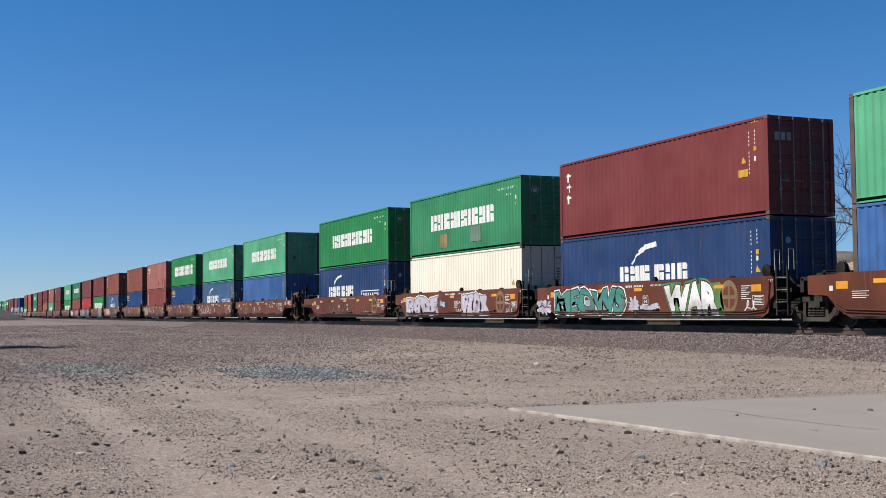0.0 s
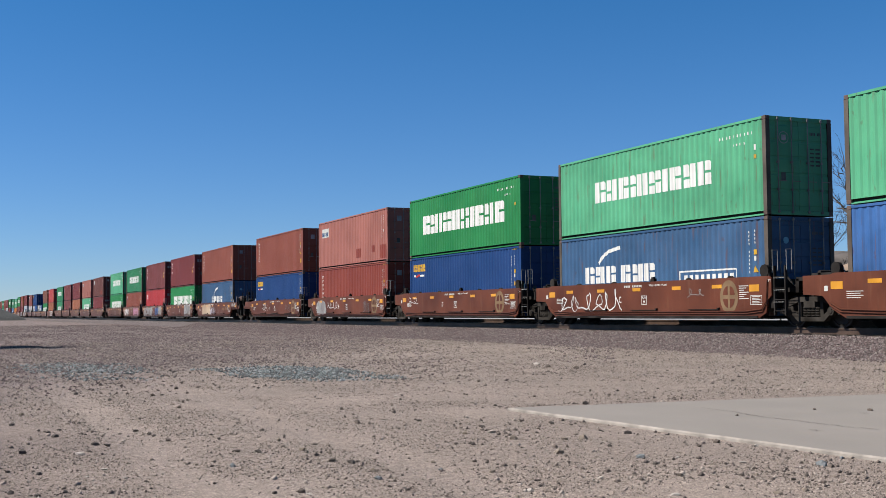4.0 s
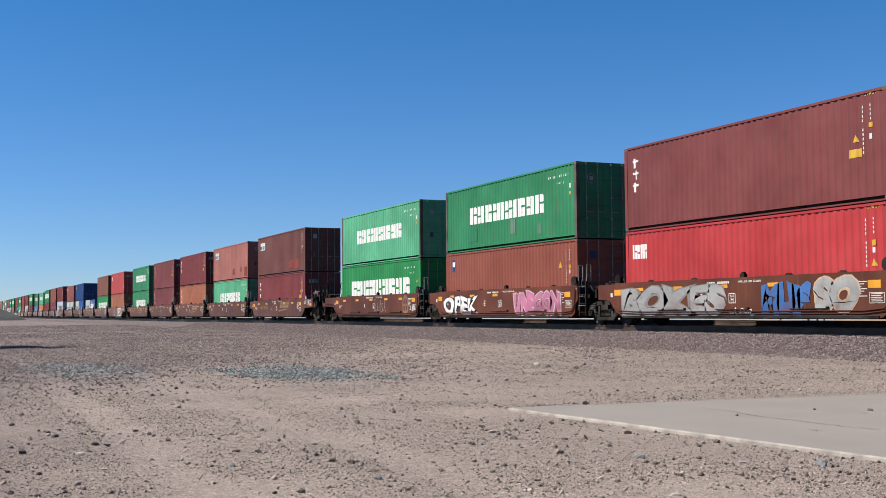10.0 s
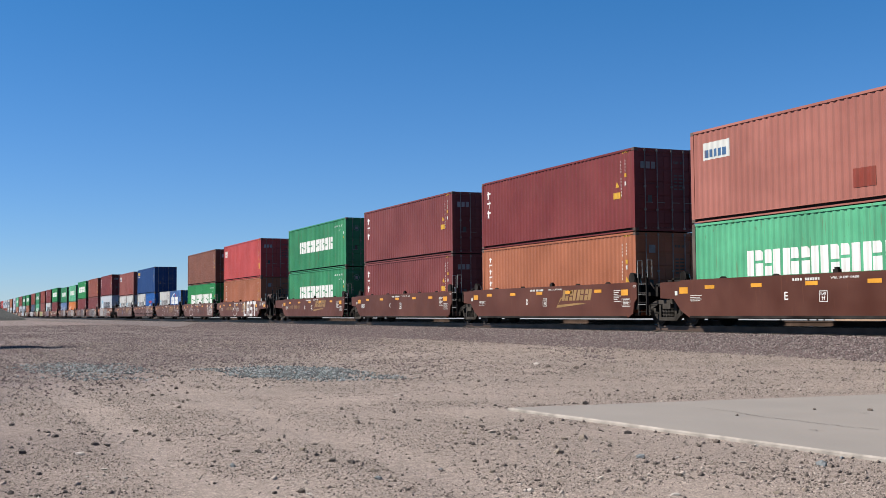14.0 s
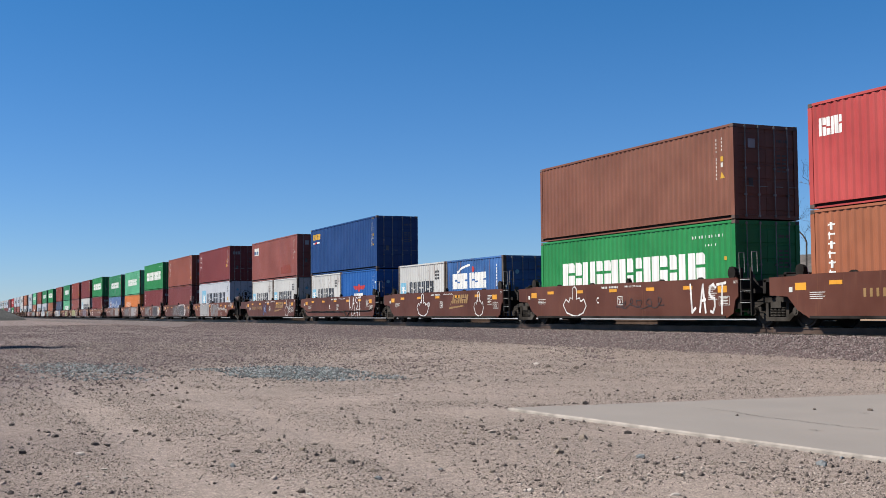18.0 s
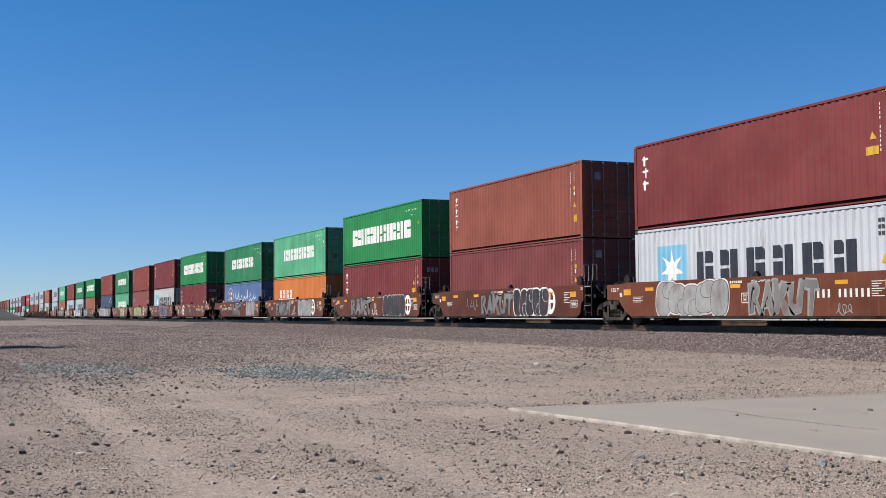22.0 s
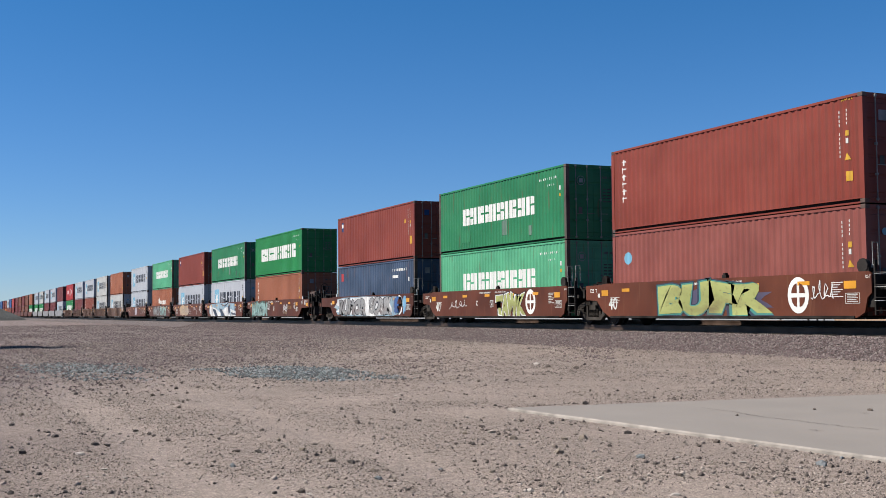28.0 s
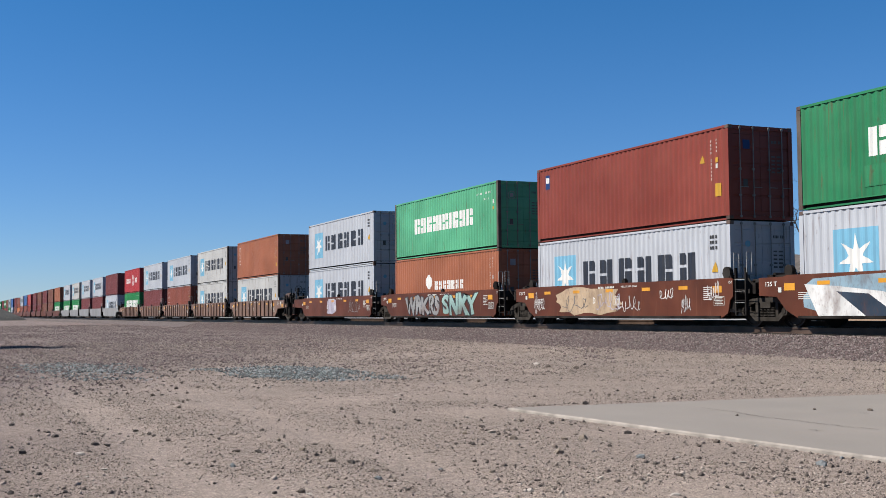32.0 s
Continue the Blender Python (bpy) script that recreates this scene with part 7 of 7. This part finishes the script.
    for cx, cy, rx, ry, n in ((-21.9, 5.9, 3.7, 1.7, 3600), (-25.6, 2.4, 4.6, 1.6, 1900)):
        while n > 0:
            u, v = rng.uniform(-1, 1), rng.uniform(-1, 1)
            x, y = cx + rx * u, cy + ry * v
            keep = 1.15 - 1.25 * math.hypot(u, v) ** 1.3 + 0.9 * noise.noise((x * 0.75, y * 0.75, cx)) + 0.5 * v
            if rng.random() > keep:
                continue
            n -= 1
            d = 0.012 + 0.026 * rng.random() ** 1.6
            pts.append((x, y, terrain(x, y) + d * 0.25))
            size.append(d)
    scatter("blue_gravel", np.array(pts), np.array(size), M_BLUESTONES, 8, "spilled blue-grey crushed stone on the dirt", "gravel")


build_stones()

# larger stones that lie singly: x, y, width
DARK_STONES = [(-7.97, 0.43, 0.058), (-7.8, 0.58, 0.04), (-8.76, 0.66, 0.045), (-10.16, 0.64, 0.079), (-10.6, 1.26, 0.072), (-10.51, 1.36, 0.055), (-11.36, 0.99, 0.082), (-11.82, 0.97, 0.049), (-12.0, 1.09, 0.043), (-12.85, 0.69, 0.06), (-12.86, 1.31, 0.047), (-7.93, 0.88, 0.037), (-7.86, 0.75, 0.037), (-19.63, 2.42, 0.082), (-17.84, 1.85, 0.092), (-15.97, 2.09, 0.066), (-11.75, 1.79, 0.055), (-8.9, 2.77, 0.048), (-8.38, 2.88, 0.059), (-10.49, 2.95, 0.045), (-11.09, 2.9, 0.041), (-9.33, 2.41, 0.06), (-7.23, 1.97, 0.039), (-6.95, 2.77, 0.039), (-11.33, 4.65, 0.051), (-9.26, 5.91, 0.079), (-8.41, 5.19, 0.051), (-7.29, 4.89, 0.045), (-10.4, 5.74, 0.049), (-12.4, 7.31, 0.089)]
UMBER_STONES = [(-6.72, 4.71, 0.047), (-8.28, 6.18, 0.064), (-6.22, 5.27, 0.042), (-6.63, 5.96, 0.051), (-21.01, 11.51, 0.123), (-20.09, 11.64, 0.132), (-11.35, 3.97, 0.074), (-13.08, 4.38, 0.057), (-10.02, 5.37, 0.035), (-9.45, 2.26, 0.05), (-7.12, 2.71, 0.035), (-7.38, 2.85, 0.029), (-7.15, 2.12, 0.05), (-10.61, 1.91, 0.044), (-14.21, 2.68, 0.067), (-18.39, 3.42, 0.087), (-6.14, 4.66, 0.032), (-9.96, 7.71, 0.039), (-10.15, 8.91, 0.035), (-9.76, 9.34, 0.063), (-7.94, 1.74, 0.029), (-8.92, 1.82, 0.038), (-16.54, 2.75, 0.078), (-8.99, 0.46, 0.037), (-6.97, 3.74, 0.029), (-7.09, 3.5, 0.029), (-8.11, 5.87, 0.041)]
TAN_STONES = [(-9.0, 5.28, 0.086), (-9.4, 5.43, 0.045), (-8.14, 4.55, 0.087), (-9.29, 4.73, 0.075), (-7.48, 3.63, 0.056), (-9.88, 4.52, 0.056), (-9.04, 5.11, 0.064), (-5.78, 4.78, 0.05), (-5.83, 5.03, 0.052), (-8.55, 2.78, 0.06), (-9.32, 2.77, 0.07), (-7.87, 2.87, 0.047), (-9.03, 2.92, 0.044), (-14.16, 0.87, 0.073), (-10.15, 2.8, 0.049), (-6.56, 3.36, 0.034), (-6.82, 3.1, 0.031), (-6.0, 5.49, 0.034), (-6.5, 5.19, 0.034), (-8.22, 3.49, 0.037)]
PALE_STONES = [(-9.9, 1.07, 0.082), (-8.85, 1.12, 0.055), (-8.37, 1.2, 0.044), (-8.49, 0.96, 0.031), (-8.66, 1.51, 0.032), (-8.95, 1.64, 0.028), (-9.9, 4.81, 0.091), (-6.87, 4.16, 0.05), (-6.66, 3.51, 0.058), (-6.06, 4.21, 0.08), (-7.92, 6.32, 0.063), (-7.1, 5.54, 0.06), (-22.27, 11.92, 0.169), (-7.06, 2.15, 0.038), (-7.54, 5.26, 0.038), (-14.82, 5.74, 0.057)]
GREY_STONES = [(-7.67, 5.0, 0.066), (-8.61, 2.02, 0.055), (-7.84, 3.39, 0.048), (-7.51, 2.77, 0.058), (-6.71, 5.95, 0.074), (-6.97, 6.37, 0.044)]


def lone_stones():
    rng = random.Random(31)
    kinds = [(DARK_STONES, "dark_stone", (0.0638, 0.0525, 0.0465), "dark brown clod lying on the sandy ground"),
             (UMBER_STONES, "umber_stone", (0.0788, 0.0615, 0.051), "dark umber stone lying on the sandy ground"),
             (TAN_STONES, "tan_stone", (0.18, 0.1462, 0.1162), "tan stone lying on the sandy ground"),
             (PALE_STONES, "pale_stone", (0.33, 0.3, 0.27), "pale flat stone lying on the sandy ground"),
             (GREY_STONES, "grey_stone", (0.15, 0.1613, 0.1688), "blue-grey stone lying on the sandy ground")]
    count = 0
    for places, name, col, label in kinds:
        mat = material(name, col, 0.9, 0, 0.2, 12, 60, bump=0.4)
        flat = 0.45 if places is PALE_STONES else 0.8
        for x, y, w in places:
            count += 1
            r = 0.46 * w
            bm = bmesh.new()
            bmesh.ops.create_icosphere(bm, subdivisions=1, radius=r)
            for v in bm.verts:
                k = 1 + 0.8 * noise.noise(v.co * (1.4 / r) + Vector((count * 5.1, 0, 0))) + 0.2 * noise.noise(v.co * (3 / r))
                v.co = Vector((v.co.x * k * 1.15, v.co.y * k, v.co.z * k * flat))
            ob = tagged(part("stone", bm, mat), label, "stone", "loose stones on the ground")
            ob.location = (x, y, (0.036 if on_slab(x, y) else terrain(x, y)) + r * 0.36 * flat)
            ob.rotation_euler.z = rng.uniform(0, 6)


lone_stones()


# ------------------------------------------------------------ what moves
def travel(t):
    """Metres that the train has gone at t seconds: a gentle gain of speed."""
    u = (t - 16) / 16
    return 17.8391 * t + 11.1791 * (u * u - 1) - 0.8616 * (u ** 3 + 1)


def motions():
    times = [0, 1 / 30, 2 / 30] + [0.5 + 1.5 * k for k in range(21)] + [32 - 2 / 30, 32 - 1 / 30, 32]
    for thing, place, z in MOVING:
        walk(thing, [(t, pose(place + travel(t), TRACK_Y, z)) for t in times])
    for k, dx in enumerate((-0.9, 0.9)):
        first = WHEELS[k][0]
        rows = []
        for f in range(32 * FPS + 1):
            turn = math.degrees(travel(f / FPS) / WHEEL_R) % 360
            rows.append((f / FPS, pose(dx, 0, WHEEL_R, 0, turn, 0)))
        walk(first, rows)
        for w in WHEELS[k][1:]:
            w.rotation_mode = "QUATERNION"
            keys = w.animation_data_create()
            keys.action = first.animation_data.action
            keys.action_slot = first.animation_data.action_slot


motions()
